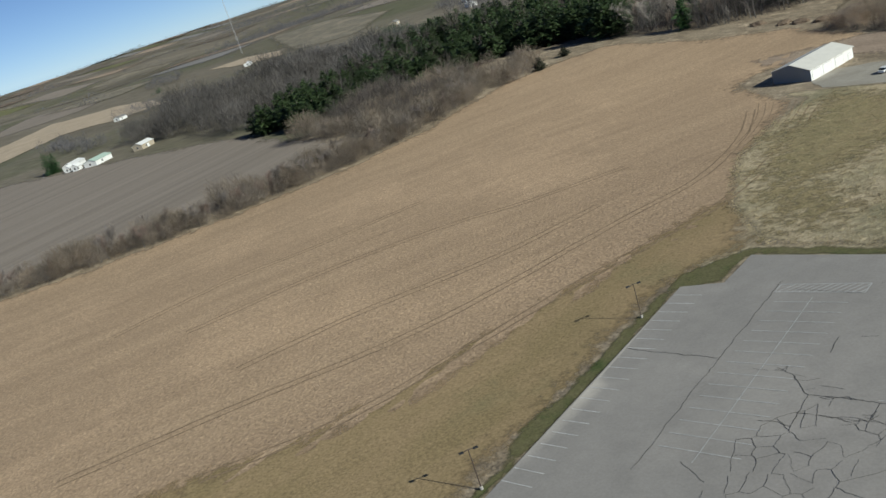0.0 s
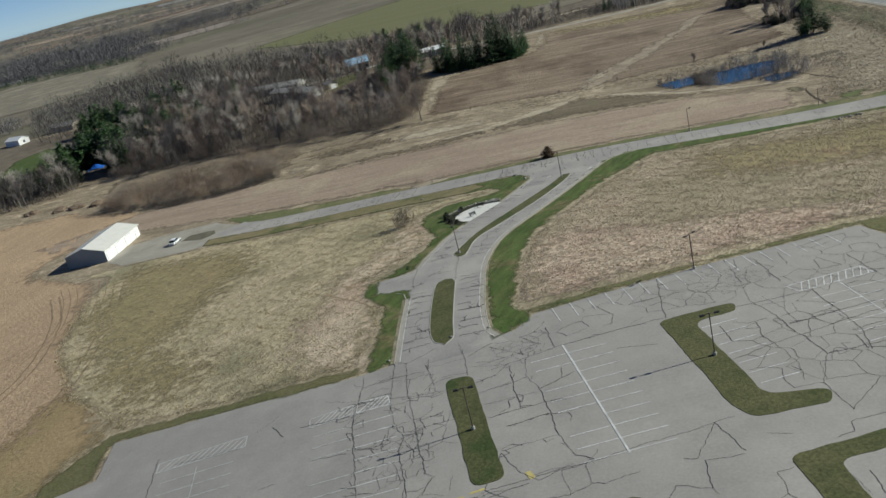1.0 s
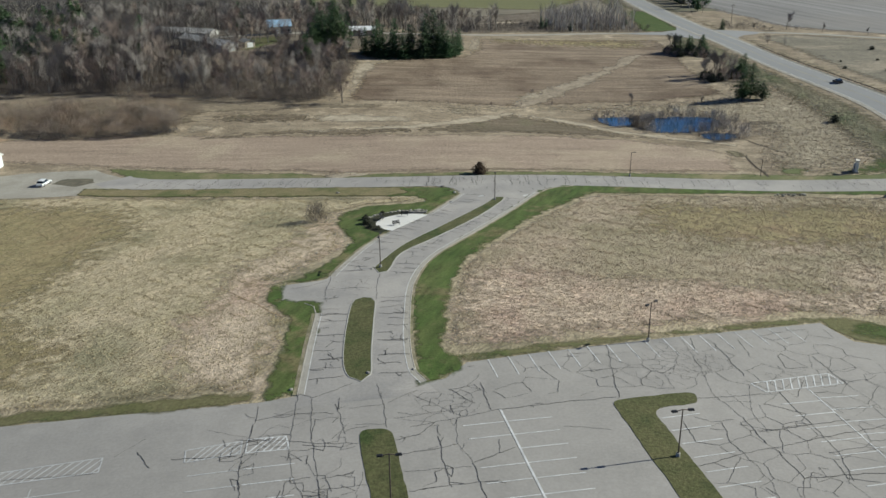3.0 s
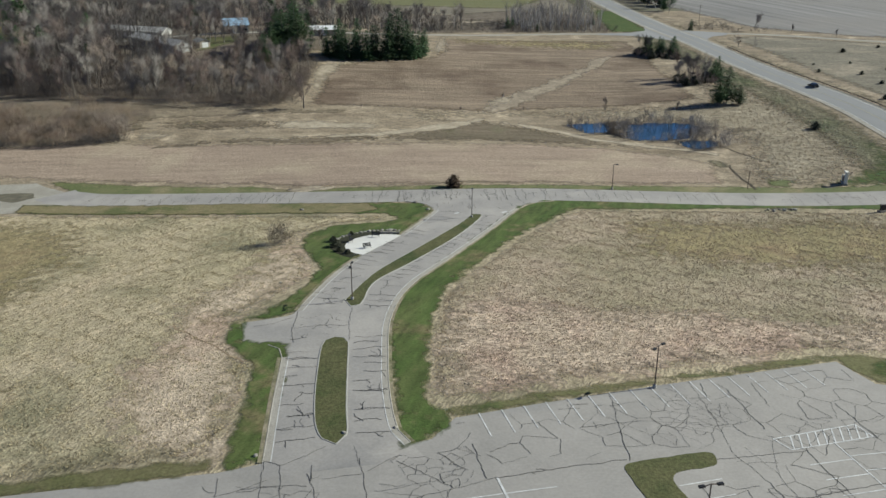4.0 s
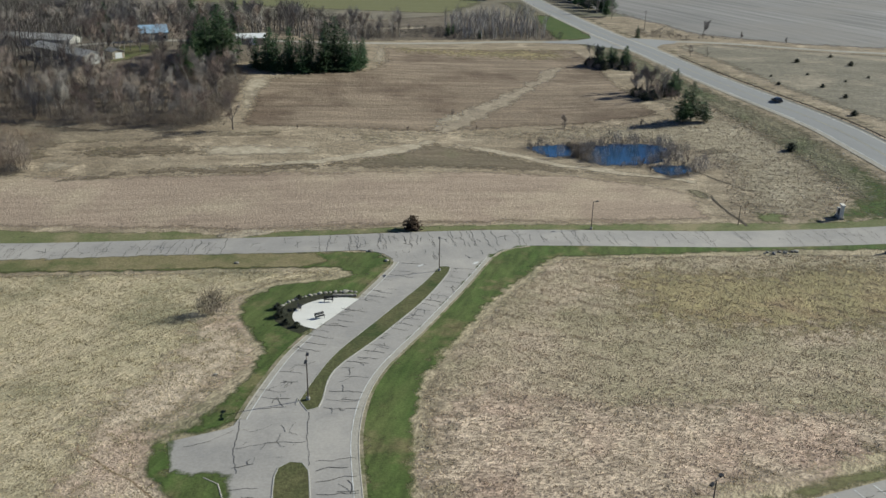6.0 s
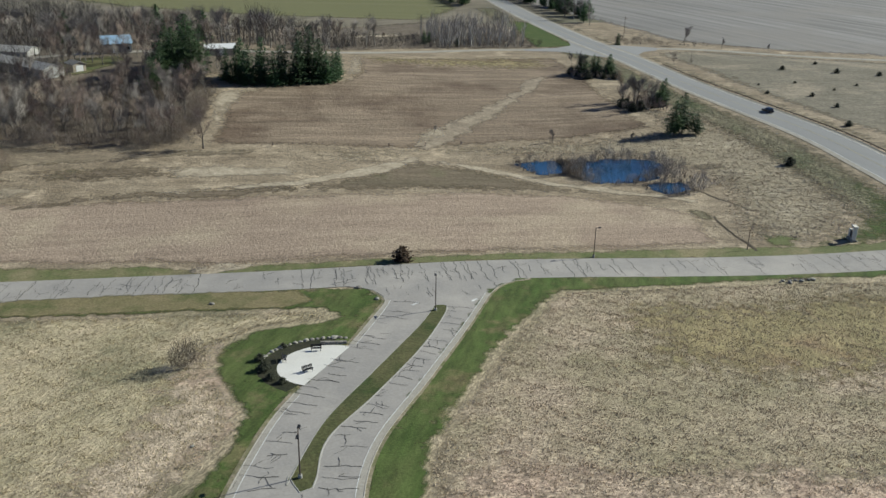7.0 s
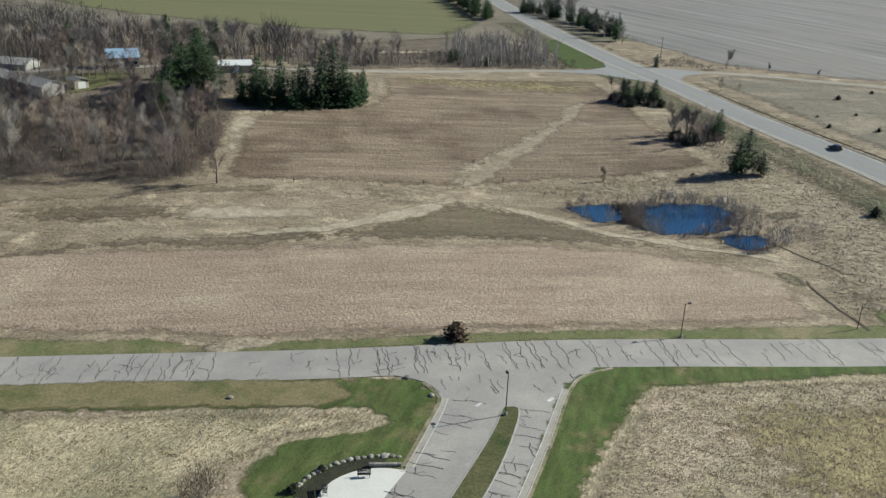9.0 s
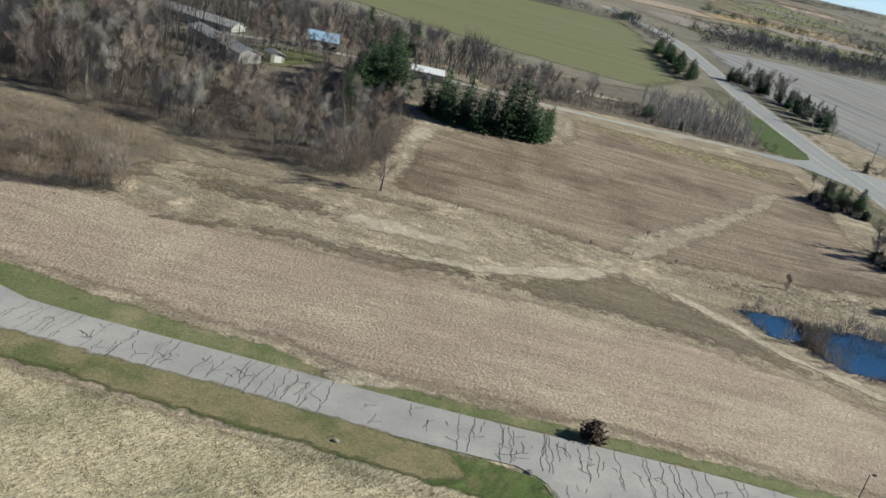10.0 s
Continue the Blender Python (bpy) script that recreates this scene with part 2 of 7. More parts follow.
M_FAR = mat("far_farmland", (0.237, 0.205, 0.157), (0.14, 0.122, 0.0896), 150, 6.0, 0.25, bump=0.1, squash=0.4, streak=15, c3=(0.13, 0.13, 0.0778), third=420)
M_BARK = plain("grey_bark", (0.203, 0.182, 0.162), 0.9, vary=0.3, per_object=0.35)
M_TWIG = plain("bare_twigs", (0.221, 0.193, 0.175), 0.9, vary=0.3, grain=1.5, per_object=0.4)
M_BUD = plain("budding_twigs", (0.245, 0.184, 0.153), 0.9, vary=0.3, grain=1.5, per_object=0.35)
M_NEEDLE = plain("conifer_needles", (0.0496, 0.0994, 0.036), 0.7, vary=0.5, grain=0.8, per_object=0.3)
M_PINE = plain("pine_needles", (0.0511, 0.0968, 0.0309), 0.7, vary=0.5, grain=0.8, per_object=0.35)
M_REED = plain("dry_reeds", (0.27, 0.215, 0.16), 0.9, vary=0.3, grain=0.8)
M_POLE = plain("weathered_steel_pole", (0.10, 0.075, 0.06), 0.6, 0.3, per_object=0.1)
M_DARK = plain("dark_metal", (0.03, 0.03, 0.032), 0.5, 0.4)
M_WHITE = plain("white_painted_steel", (0.78, 0.78, 0.77), 0.5, vary=0.05, grain=2)
M_ROOFM = plain("cream_steel_roof", (0.74, 0.72, 0.66), 0.45, 0.1, vary=0.06, grain=2)
M_STONE = plain("field_stone", (0.27, 0.25, 0.22), 0.9, vary=0.35, per_object=0.3)
M_BRUSH = plain("brush_twigs", (0.27, 0.21, 0.172), 0.9, vary=0.3, grain=2.0, per_object=0.25)
M_SOIL_LINE = mat("wheel_rut_soil", (0.216, 0.155, 0.101), (0.29, 0.209, 0.135), 6, 0.5, 0.35, squash=1)
M_BIRCH = plain("pale_birch_bark", (0.40, 0.375, 0.35), 0.8, vary=0.25)
M_TURF = mat("island_turf", (0.0784, 0.0861, 0.0361), (0.125, 0.117, 0.0553), 4, 0.4, 0.4, bump=0.4, squash=1, c3=(0.0544, 0.0751, 0.0255), third=8)
M_BANK = mat("tan_green_grass", (0.363, 0.263, 0.149), (0.291, 0.22, 0.115), 9, 0.5, 0.3, bump=0.4, streak=78, squash=0.3, c3=(0.25, 0.212, 0.112), third=28, spot=0.6, fade=0.7)
M_PASTURE = mat("grey_pasture", (0.237, 0.21, 0.162), (0.179, 0.159, 0.12), 14, 0.9, 0.35, squash=0.4, streak=-20, bump=0.5, c3=(0.302, 0.257, 0.194), third=30, fade=0.6, mid=0.15)
M_ROADBANK = mat("road_bank_grass", (0.125, 0.12, 0.07), (0.19, 0.162, 0.108), 9, 0.6, 0.4, squash=0.3, streak=80, bump=0.5, c3=(0.078, 0.088, 0.042), third=22, spot=0.52, fade=0.6, mid=0.3, tuft=0.25, tuft_size=1.2)
M_LUSH = mat("lush_grass", (0.057, 0.0921, 0.0248), (0.088, 0.11, 0.0347), 5, 0.4, 0.3, bump=0.4, squash=1, fade=0.6)
M_OLIVE = mat("olive_meadow", (0.317, 0.254, 0.142), (0.264, 0.225, 0.119), 9, 0.35, 0.35, bump=0.5, squash=0.4, streak=50, c3=(0.249, 0.175, 0.104), third=20, spot=0.57, fade=0.9, mid=0.16, mid_size=1.8, tuft=0.19, tuft_size=0.45)
M_HAZE = plain("brown_brush", (0.172, 0.143, 0.116), 0.95, vary=0.45, grain=7, per_plant=True)
M_HAZE_L = plain("pale_brush", (0.262, 0.205, 0.161), 0.95, vary=0.4, grain=5, per_plant=True)
M_HAZE_D = plain("dark_wood_twigs", (0.0882, 0.081, 0.0765), 0.95, vary=0.45, grain=9, per_plant=True)
M_HAZE_S = plain("slender_tree_twigs", (0.167, 0.137, 0.117), 0.95, vary=0.4, grain=6, per_plant=True)
M_HAZE_G = plain("grey_wood_twigs", (0.0998, 0.0855, 0.0779), 0.95, vary=0.45, grain=9, per_plant=True)
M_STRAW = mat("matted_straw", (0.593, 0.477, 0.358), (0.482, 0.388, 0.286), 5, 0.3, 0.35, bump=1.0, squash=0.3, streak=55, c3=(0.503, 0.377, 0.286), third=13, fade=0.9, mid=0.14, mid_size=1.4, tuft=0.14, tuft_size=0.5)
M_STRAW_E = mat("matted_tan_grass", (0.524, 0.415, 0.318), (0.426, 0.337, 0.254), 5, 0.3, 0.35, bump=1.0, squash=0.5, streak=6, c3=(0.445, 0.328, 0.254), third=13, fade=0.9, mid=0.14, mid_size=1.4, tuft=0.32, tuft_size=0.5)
M_GUTTER = mat("dusty_gutter", (0.40, 0.37, 0.325), (0.345, 0.32, 0.28), 2, 0.3, 0.12, squash=1)
M_ROADGRASS = mat("roadside_grass", (0.118, 0.14, 0.056), (0.168, 0.168, 0.0818), 6, 0.4, 0.3, bump=0.4, squash=1, c3=(0.246, 0.213, 0.123), third=9, spot=0.5, fade=0.9)
M_SAND = mat("sandy_subsoil", (0.52, 0.42, 0.31), (0.43, 0.345, 0.255), 25, 2.0, 0.2, squash=1)
M_SLATE = plain("slate_blue_steel", (0.42, 0.48, 0.54), 0.5, vary=0.05, grain=2)
M_WOOD = plain("utility_pole_wood", (0.16, 0.12, 0.09), 0.9, vary=0.25)


# ---- the lie of the land ----
HILL = np.array([(9, 29, 3.8), (40, 33, 4.0), (46, 60, 4.3), (11, 94, 3.0), (-6, 88, 3.2), (38, 136, 0.0), (38, 161, -1.0), (74, 156, -1.5),
                 (132, 153, -2.0), (146, 246, -4.3), (5, 253, -2.0), (-23, 369, 6), (181, 411, -1.4), (52, 322, 2.2), (15, 120, 1.6),
                 (3, 151, -1.9), (108, 140, -2.9), (74, 261, -4.3), (6, 53, 4.7), (-47, 53, 1.0), (-90, 175, -4.6), (-106, 181, -5.6),
                 (-55, 32, -0.4), (-50, -12, 0.0), (76, 66, 2.2), (-236, 229, 1.0), (20, -10, 4.0), (100, 40, 2.5), (120, 200, -4.5)], float)
REACH, LEVEL = 55.0, -1.0
_near = np.exp(-((HILL[:, None, :2] - HILL[None, :, :2]) ** 2).sum(-1) / (2 * REACH ** 2))
_weight = np.linalg.solve(_near + 0.05 * np.eye(len(HILL)), HILL[:, 2] - LEVEL)


def land(x, y):
    """Height of the ground, for numbers or arrays: a gentle rise under the car park, rolling hills far off."""
    x, y = np.asarray(x, float), np.asarray(y, float)
    z = np.full(np.broadcast(x, y).shape, LEVEL)
    for (cx, cy, _), w in zip(HILL, _weight):
        z = z + w * np.exp(-((x - cx) ** 2 + (y - cy) ** 2) / (2 * REACH ** 2))
    far = np.hypot(x, y - 150)
    s = np.clip((far - 650) / 1500, 0, 1)
    roll = 9 * np.sin(x / 310 + 1.3) * np.cos(y / 270 + 0.4) + 6 * np.sin(x / 170 - y / 230)
    return z + s * roll + np.clip((far - 900) / 3900, 0, 1) * 38


def z_at(x, y):
    return float(land(x, y))


# ---- making meshes ----
def mesh_of(name, verts, faces, material, smooth=False):
    me = bpy.data.meshes.new(name)
    me.from_pydata([tuple(v) for v in verts], [], faces)
    me.materials.append(material)
    if smooth:
        me.polygons.foreach_set("use_smooth", [True] * len(me.polygons))
    me.update()
    return me


def part(name, bm, material, parent=None, label=""):
    """Links a bmesh as one object, under its thing if it has one."""
    me = bpy.data.meshes.new(name)
    bm.to_mesh(me)
    bm.free()
    me.materials.append(material)
    ob = new(name, me)
    ob.parent = parent
    if label:
        tagged(ob, label)
    return ob


def empty(name, x, y, z=None, turn=0.0):
    ob = new(name)
    ob.matrix_world = pose(x, y, z_at(x, y) if z is None else z, 0, 0, turn)
    return ob


def box(bm, x0, y0, z0, x1, y1, z1):
    vs = [bm.verts.new(p) for p in ((x0, y0, z0), (x1, y0, z0), (x1, y1, z0), (x0, y1, z0), (x0, y0, z1), (x1, y0, z1), (x1, y1, z1), (x0, y1, z1))]
    for f in ((3, 2, 1, 0), (4, 5, 6, 7), (0, 1, 5, 4), (1, 2, 6, 5), (2, 3, 7, 6), (3, 0, 4, 7)):
        bm.faces.new([vs[k] for k in f])
    return vs


def tube(bm, points, radii, sides=8, cap=True):
    """A tapered tube along points."""
    rings = []
    for k, p in enumerate(points):
        p = Vector(p)
        d = (Vector(points[min(k + 1, len(points) - 1)]) - Vector(points[max(k - 1, 0)])).normalized()
        a = d.orthogonal().normalized()
        b = d.cross(a)
        rings.append([bm.verts.new(p + radii[k] * (a * math.cos(6.2832 * j / sides) + b * math.sin(6.2832 * j / sides))) for j in range(sides)])
    for r, s in zip(rings, rings[1:]):
        for j in range(sides):
            bm.faces.new((r[j], r[(j + 1) % sides], s[(j + 1) % sides], s[j]))
    if cap:
        bm.faces.new(rings[-1])
        bm.faces.new(rings[0][::-1])


def curve(points, step=3.0, closed=False):
    """Points evenly along a smooth line through the given ones."""
    p = [Vector((*q, 0)) for q in points]
    n = len(p)
    out = []
    for k in range(n if closed else n - 1):
        g = lambda i: p[i % n] if closed else p[min(max(i, 0), n - 1)]
        a, b, c, d = g(k - 1), g(k), g(k + 1), g(k + 2)
        m = max(1, int((c - b).length / step))
        for j in range(m):
            t = j / m
            q = 0.5 * (2 * b + (c - a) * t + (2 * a - 5 * b + 4 * c - d) * t * t + (3 * b - a - 3 * c + d) * t ** 3)
            out.append((q.x, q.y))
    if not closed:
        out.append((p[-1].x, p[-1].y))
    return out


def ragged(points, amount=0.5, step=2.0, size=4.0):
    """A closed outline with an uneven edge."""
    out = []
    for k, a in enumerate(points):
        b = points[(k + 1) % len(points)]
        d = math.dist(a, b)
        m = max(1, int(d / step))
        for j in range(m):
            x, y = a[0] + (b[0] - a[0]) * j / m, a[1] + (b[1] - a[1]) * j / m
            v = noise.noise_vector(Vector((x / size, y / size, 3.7)))
            w = noise.noise_vector(Vector((x / 1.1, y / 1.1, 9.1)))
            out.append((x + amount * (v.x + 0.4 * w.x) * 1.6, y + amount * (v.y + 0.4 * w.y) * 1.6))
    return out


def sheet(name, outline, lift, material, label="", kind="structure", category="", cell=6.0, thick=0.0, parent=None, soften=0.0):
    """A surface that lies on the land inside an outline, lifted by a few centimetres; thick gives it a skirt at its rim."""
    n = len(outline)
    xs, ys = [p[0] for p in outline], [p[1] for p in outline]
    inner = [(x + 0.013 * cell, y + 0.017 * cell) for x in np.arange(min(xs), max(xs), cell) for y in np.arange(min(ys), max(ys), cell)]
    points = [Vector(p) for p in outline] + [Vector(p) for p in inner]
    got = geometry.delaunay_2d_cdt(points, [], [list(range(n))], 1, 1e-5)
    co = np.array([(v.x, v.y) for v in got[0]])
    z = land(co[:, 0], co[:, 1]) + lift
    verts = np.column_stack([co, z]).tolist()
    faces = []
    for f in got[2]:
        a, b, c = (got[0][k] for k in f[:3])
        faces.append(list(f) if (b - a).cross(c - a) > 0 else list(f)[::-1])
    skirt = []
    if thick:
        edges = {}
        for f in faces:
            for a, b in zip(f, f[1:] + f[:1]):
                edges[(a, b)] = 1
        for a, b in edges:
            if (b, a) not in edges:
                k = len(verts)
                verts += [verts[a], verts[b], (*verts[b][:2], verts[b][2] - thick), (*verts[a][:2], verts[a][2] - thick)]
                skirt.append([k + 1, k, k + 3, k + 2])
    me = mesh_of(name, verts, faces + skirt, material)
    me.polygons.foreach_set("use_smooth", [True] * len(faces) + [False] * len(skirt))
    rim = me.attributes.new("rim", 'FLOAT', 'POINT')
    A = np.array(outline, float)
    B = np.roll(A, -1, axis=0) - A
    P = np.array([v[:2] for v in verts])
    near = np.full(len(P), 1e9)
    for a, b in zip(A, B):
        t = np.clip(((P - a) @ b) / max(b @ b, 1e-9), 0, 1)
        near = np.minimum(near, np.hypot(*(P - a - t[:, None] * b).T))
    rim.data.foreach_set("value", np.clip(near / (soften or cell), 0, 1))
    ob = new(name, me)
    ob.parent = parent
    return tagged(ob, label, category, "", kind)


def ribbon(line, left, right, lift, verts, faces, crown=0.0):
    """Adds a strip that follows a line on the land, from left to right metres off it."""
    base = len(verts)
    n = len(line)
    L = np.array(line, float)
    d = np.gradient(L, axis=0)
    d /= np.maximum(np.hypot(d[:, 0], d[:, 1]), 1e-9)[:, None]
    nrm = np.stack([-d[:, 1], d[:, 0]], 1)
    cross = max(2, int(abs(left - right) / 3.0) + 2)
    offs = np.linspace(left, right, cross)
    P = L[:, None, :] + nrm[:, None, :] * offs[None, :, None]
    z = land(P[..., 0], P[..., 1]) + lift
    for k in range(n):
        for j in range(cross):
            verts.append((P[k, j, 0], P[k, j, 1], z[k, j]))
    for k in range(n - 1):
        for j in range(cross - 1):
            a = base + k * cross + j
            faces.append((a, a + 1, a + cross + 1, a + cross)[::-1] if left > right else (a, a + cross, a + cross + 1, a + 1)[::-1])


def strip(name, line, left, right, lift, material, label="", kind="structure", parent=None):
    verts, faces = [], []
    ribbon(line, left, right, lift, verts, faces)
    ob = new(name, mesh_of(name, verts, faces, material, True))
    ob.parent = parent
    return tagged(ob, label, "", "", kind)


def kerb(name, line, width, high, lift, material, label, closed=False, parent=None):
    """A kerb stone course with a real step, along a line."""
    bm = bmesh.new()
    pts = list(line) + ([line[0], line[1]] if closed else [])
    L = np.array(pts, float)
    d = np.gradient(L, axis=0)
    d /= np.maximum(np.hypot(d[:, 0], d[:, 1]), 1e-9)[:, None]
    rows = []
    for (x, y), (dx, dy) in zip(L, d):
        z = z_at(x, y) + lift
        rows.append([bm.verts.new((x - dy * o, y + dx * o, z + h)) for o, h in ((-width / 2, -0.05), (-width / 2, high - 0.03), (-width / 2 + 0.03, high), (width / 2 - 0.03, high), (width / 2, high - 0.03), (width / 2, -0.05))])
    for a, b in zip(rows, rows[1:]):
        for j in range(5):
            bm.faces.new((a[j], b[j], b[j + 1], a[j + 1]))
    bmesh.ops.recalc_face_normals(bm, faces=bm.faces[:])
    return tagged(part(name, bm, material, parent), label, "", "", "structure")


# ---- ground ----
def graded(lo, hi, step, far, growth=1.12):
    mid = list(np.arange(lo, hi + step / 2, step))
    out, s = [], step
    v = hi
    while v < far:
        s *= growth
        v += s
        out.append(min(v, far))
    low, s, v = [], step, lo
    while v > -far:
        s *= growth
        v -= s
        low.append(max(v, -far))
    return np.array(low[::-1] + mid + out)


gx, gy = graded(-340, 340, 5.0, 4700), graded(-60, 560, 5.0, 4700)
GX, GY = np.meshgrid(gx, gy)
GZ = land(GX, GY)
nx = len(gx)
gverts = np.stack([GX, GY, GZ], -1).reshape(-1, 3).tolist()
gfaces = [(j * nx + i, j * nx + i + 1, (j + 1) * nx + i + 1, (j + 1) * nx + i) for j in range(len(gy) - 1) for i in range(nx - 1)]
ground = new("ground", mesh_of("ground", gverts, gfaces, M_FAR, True))
tagged(ground, "rolling early-spring farmland with dry grass to the horizon", "ground", "", "structure")

ground.data.materials.append(M_ROUGH)
ground.data.materials.append(M_MEADOW_BASE)
for f in ground.data.polygons:
    c = f.center
    f.material_index = 2 if -62 < c.x < 150 and 50 < c.y < 152 else int(-330 < c.x < 330 and -70 < c.y < 480)

# fields
sheet("west_field", ragged([(-60, 70), (-68, 42), (-74, 20), (-78, -6), (-90, -27), (-102, -58), (-320, -58), (-296, -5), (-275, 24), (-252, 70), (-236, 120), (-234, 155), (-240, 205), (-218, 256), (-165, 245), (-128, 247), (-90, 226), (-94, 205), (-112, 196), (-116, 182), (-100, 168), (-86, 158), (-80, 135), (-73, 105), (-58, 80)], 1.2, 4, 9), 0.03, M_STUBBLE_W, "harvested crop field of tan stubble with tractor tracks", soften=6, cell=7)
sheet("west_meadow", ragged([(-46, 56), (-7, 53.5), (-4.5, 62), (-3, 75), (-8, 84), (-7, 91), (0, 98), (5, 108), (5, 116), (2, 124), (3, 132), (9, 137), (17, 137), (22, 138.5), (20, 142.5), (-1, 148.5), (-20, 154), (-43, 160), (-58, 165), (-80, 168), (-100, 168), (-86, 158), (-84, 135), (-78, 105), (-64, 76)], 0.5, 2, 4), 0.045, M_MEADOW_W, "flattened dry meadow grass greening in patches", soften=4, cell=3)
sheet("west_meadow_green", ragged([(-47, 58), (-33, 57.5), (-30, 70), (-42, 88), (-38, 112), (-32, 130), (-42, 152), (-58, 163), (-82, 166), (-84, 135), (-78, 105), (-64, 77)], 2.5, 3, 7), 0.055, M_OLIVE, "olive-green meadow grass with brown patches", soften=16, cell=3)
sheet("east_meadow", ragged([(18, 61), (22, 61), (48, 64.5), (71, 69), (82, 68), (140, 60), (150, 126), (128, 132), (108, 137), (85, 139), (62, 140), (56, 136), (48, 127), (40, 116), (34, 108), (28, 100), (24, 92), (21, 80), (19.5, 70)], 0.5, 2, 4), 0.045, M_MEADOW, "flattened dry tan meadow grass", soften=2.5, cell=3)
sheet("matted_straw", ragged([(-2, 51), (-20, 53), (-23, 75), (-19, 95), (-9, 112), (-5, 130), (6, 142), (7, 128), (9, 114), (5, 99), (-4, 91), (-1, 72)], 2, 3, 7), 0.053, M_STRAW, "pale matted dry grass beside the drive", soften=9, cell=2.5)
sheet("matted_straw", ragged([(16, 58), (48, 62), (76, 66), (104, 62), (96, 79), (62, 86), (36, 93), (27, 96), (20, 84)], 2, 3, 7), 0.053, M_STRAW_E, "pale matted dry grass along the car park", soften=9, cell=2.5)
sheet("east_meadow_green", ragged([(58, 108), (85, 98), (112, 98), (142, 106), (128, 130), (85, 136), (66, 136)], 2.5, 3, 7), 0.053, M_OLIVE, "olive meadow grass near the road", soften=14, cell=3)
sheet("north_field", ragged([(-95, 226), (-130, 210), (-118, 198), (-90, 200), (-60, 190), (-49, 186), (-20, 178), (-2, 172), (12, 167.5), (33, 164), (69, 160), (104, 157), (107, 164), (111, 179), (104, 189), (90, 199), (70, 205), (32, 211), (-15, 216), (-57, 224)], 0.8, 3, 7), 0.04, M_STUBBLE, "strip of harvested field with reddish-tan stubble", soften=5, cell=4)
sheet("grazed_slope", ragged([(60, 239), (74, 228), (88, 211), (106, 195), (96, 197), (70, 205), (32, 211), (0, 214), (-15, 217), (1, 218.5), (27, 219), (44, 227)], 0.6, 3, 6), 0.05, M_WEDGE, "dark grazed grass slope", soften=8, cell=4)
sheet("dark_hollow", ragged([(-62, 226), (-20, 221), (20, 222), (34, 214), (-10, 217), (-50, 222), (-90, 228), (-75, 236), (-40, 240), (0, 236), (12, 228), (-10, 230), (-40, 233)], 1.5, 2, 5), 0.046, M_WEDGE, "dark weedy hollow beside the field", cell=2.0, soften=5)
sheet("weedy_slope", ragged([(-39, 244), (-24, 242), (-10, 243), (1, 238), (-8, 231.5), (-22, 229), (-35, 234)], 1.5, 2, 5), 0.044, M_WEDGE, "dark weedy grass slope below the wood", cell=2.0, soften=6)
sheet("weedy_strip", ragged([(-60, 219), (-41, 215.5), (-23, 221), (-3, 220.5), (20, 217.3), (32, 220), (29, 214.3), (9, 211.8), (-13, 216), (-29, 213.5), (-58, 217)], 1.2, 2, 5), 0.052, M_WEDGE, "dark weedy strip along the field", cell=1.2, soften=3.2)
M_SLOPE = mat("brown_bank_grass", (0.26, 0.208, 0.152), (0.205, 0.168, 0.118), 10, 0.5, 0.3, bump=0.4, squash=0.4, streak=-15, c3=(0.32, 0.262, 0.188), third=14, spot=0.56, fade=0.8, mid=0.2, mid_size=2.5, tuft=0.12, tuft_size=0.8)
sheet("brown_slope", ragged([(-116, 238), (-122, 280), (-92, 277), (-64, 272), (-46, 264), (-30, 257.5), (-14, 254), (5, 252), (26, 252), (16, 246), (-8, 246), (-24, 243.5), (-38, 245), (-50, 236), (-58, 228), (-80, 229)], 1.2, 3, 7), 0.042, M_SLOPE, "smooth brown grass slope below the wood", soften=4, cell=3)
for pts in ([(-47, 228), (-40.6, 233), (-33, 231), (-32, 224), (-40, 221)], [(-18.5, 226.3), (-13, 230.8), (-7, 228.4), (-14, 223.4)], [(-9, 238), (8, 240.5), (28, 233.5), (29, 227.5), (13, 225.5), (-3.5, 229)], [(62, 257), (71, 269), (82, 273), (77, 260), (66, 251)], [(8, 304), (14, 309), (24, 312), (22, 306), (14, 285), (10, 262), (6, 262), (7, 284)], [(56, 330), (60, 345), (66, 372), (72, 371), (68, 345), (62, 326)]):
    sheet("pale_grass", ragged(pts, 1.2, 1.5, 4), 0.05, M_TRACK, "pale flattened dry grass", cell=2, soften=5)
sheet("pale_track", ragged([(62, 243), (44, 231), (26, 222.5), (1, 220.5), (-14, 220), (0, 217.0), (28, 217.8), (46, 224.5), (62, 236.5)], 1.2, 1.2, 4), 0.055, M_TRACK, "pale trampled grass track", soften=1.8, cell=1.5)
sheet("pale_track_east", ragged([(60, 238.5), (76, 230), (90, 212), (108, 197), (118, 188), (116, 186), (104, 194), (86, 209), (72, 226)], 1.2, 1.2, 4), 0.055, M_TRACK, "pale trampled grass track", soften=1.8, cell=1.5)
sheet("clumpy_grass", ragged([(108, 158), (116, 172), (121, 184), (127, 196), (128, 214), (122, 228), (104, 236), (88, 238), (62, 242), (40, 232), (30, 250), (96, 251), (142, 254), (150, 290), (166, 262), (167, 225), (160, 190), (148, 168), (136, 156), (124, 152)], 1.5, 3, 6), 0.036, M_CLUMP, "coarse clumps of dead grass round the pond", soften=12, cell=3)
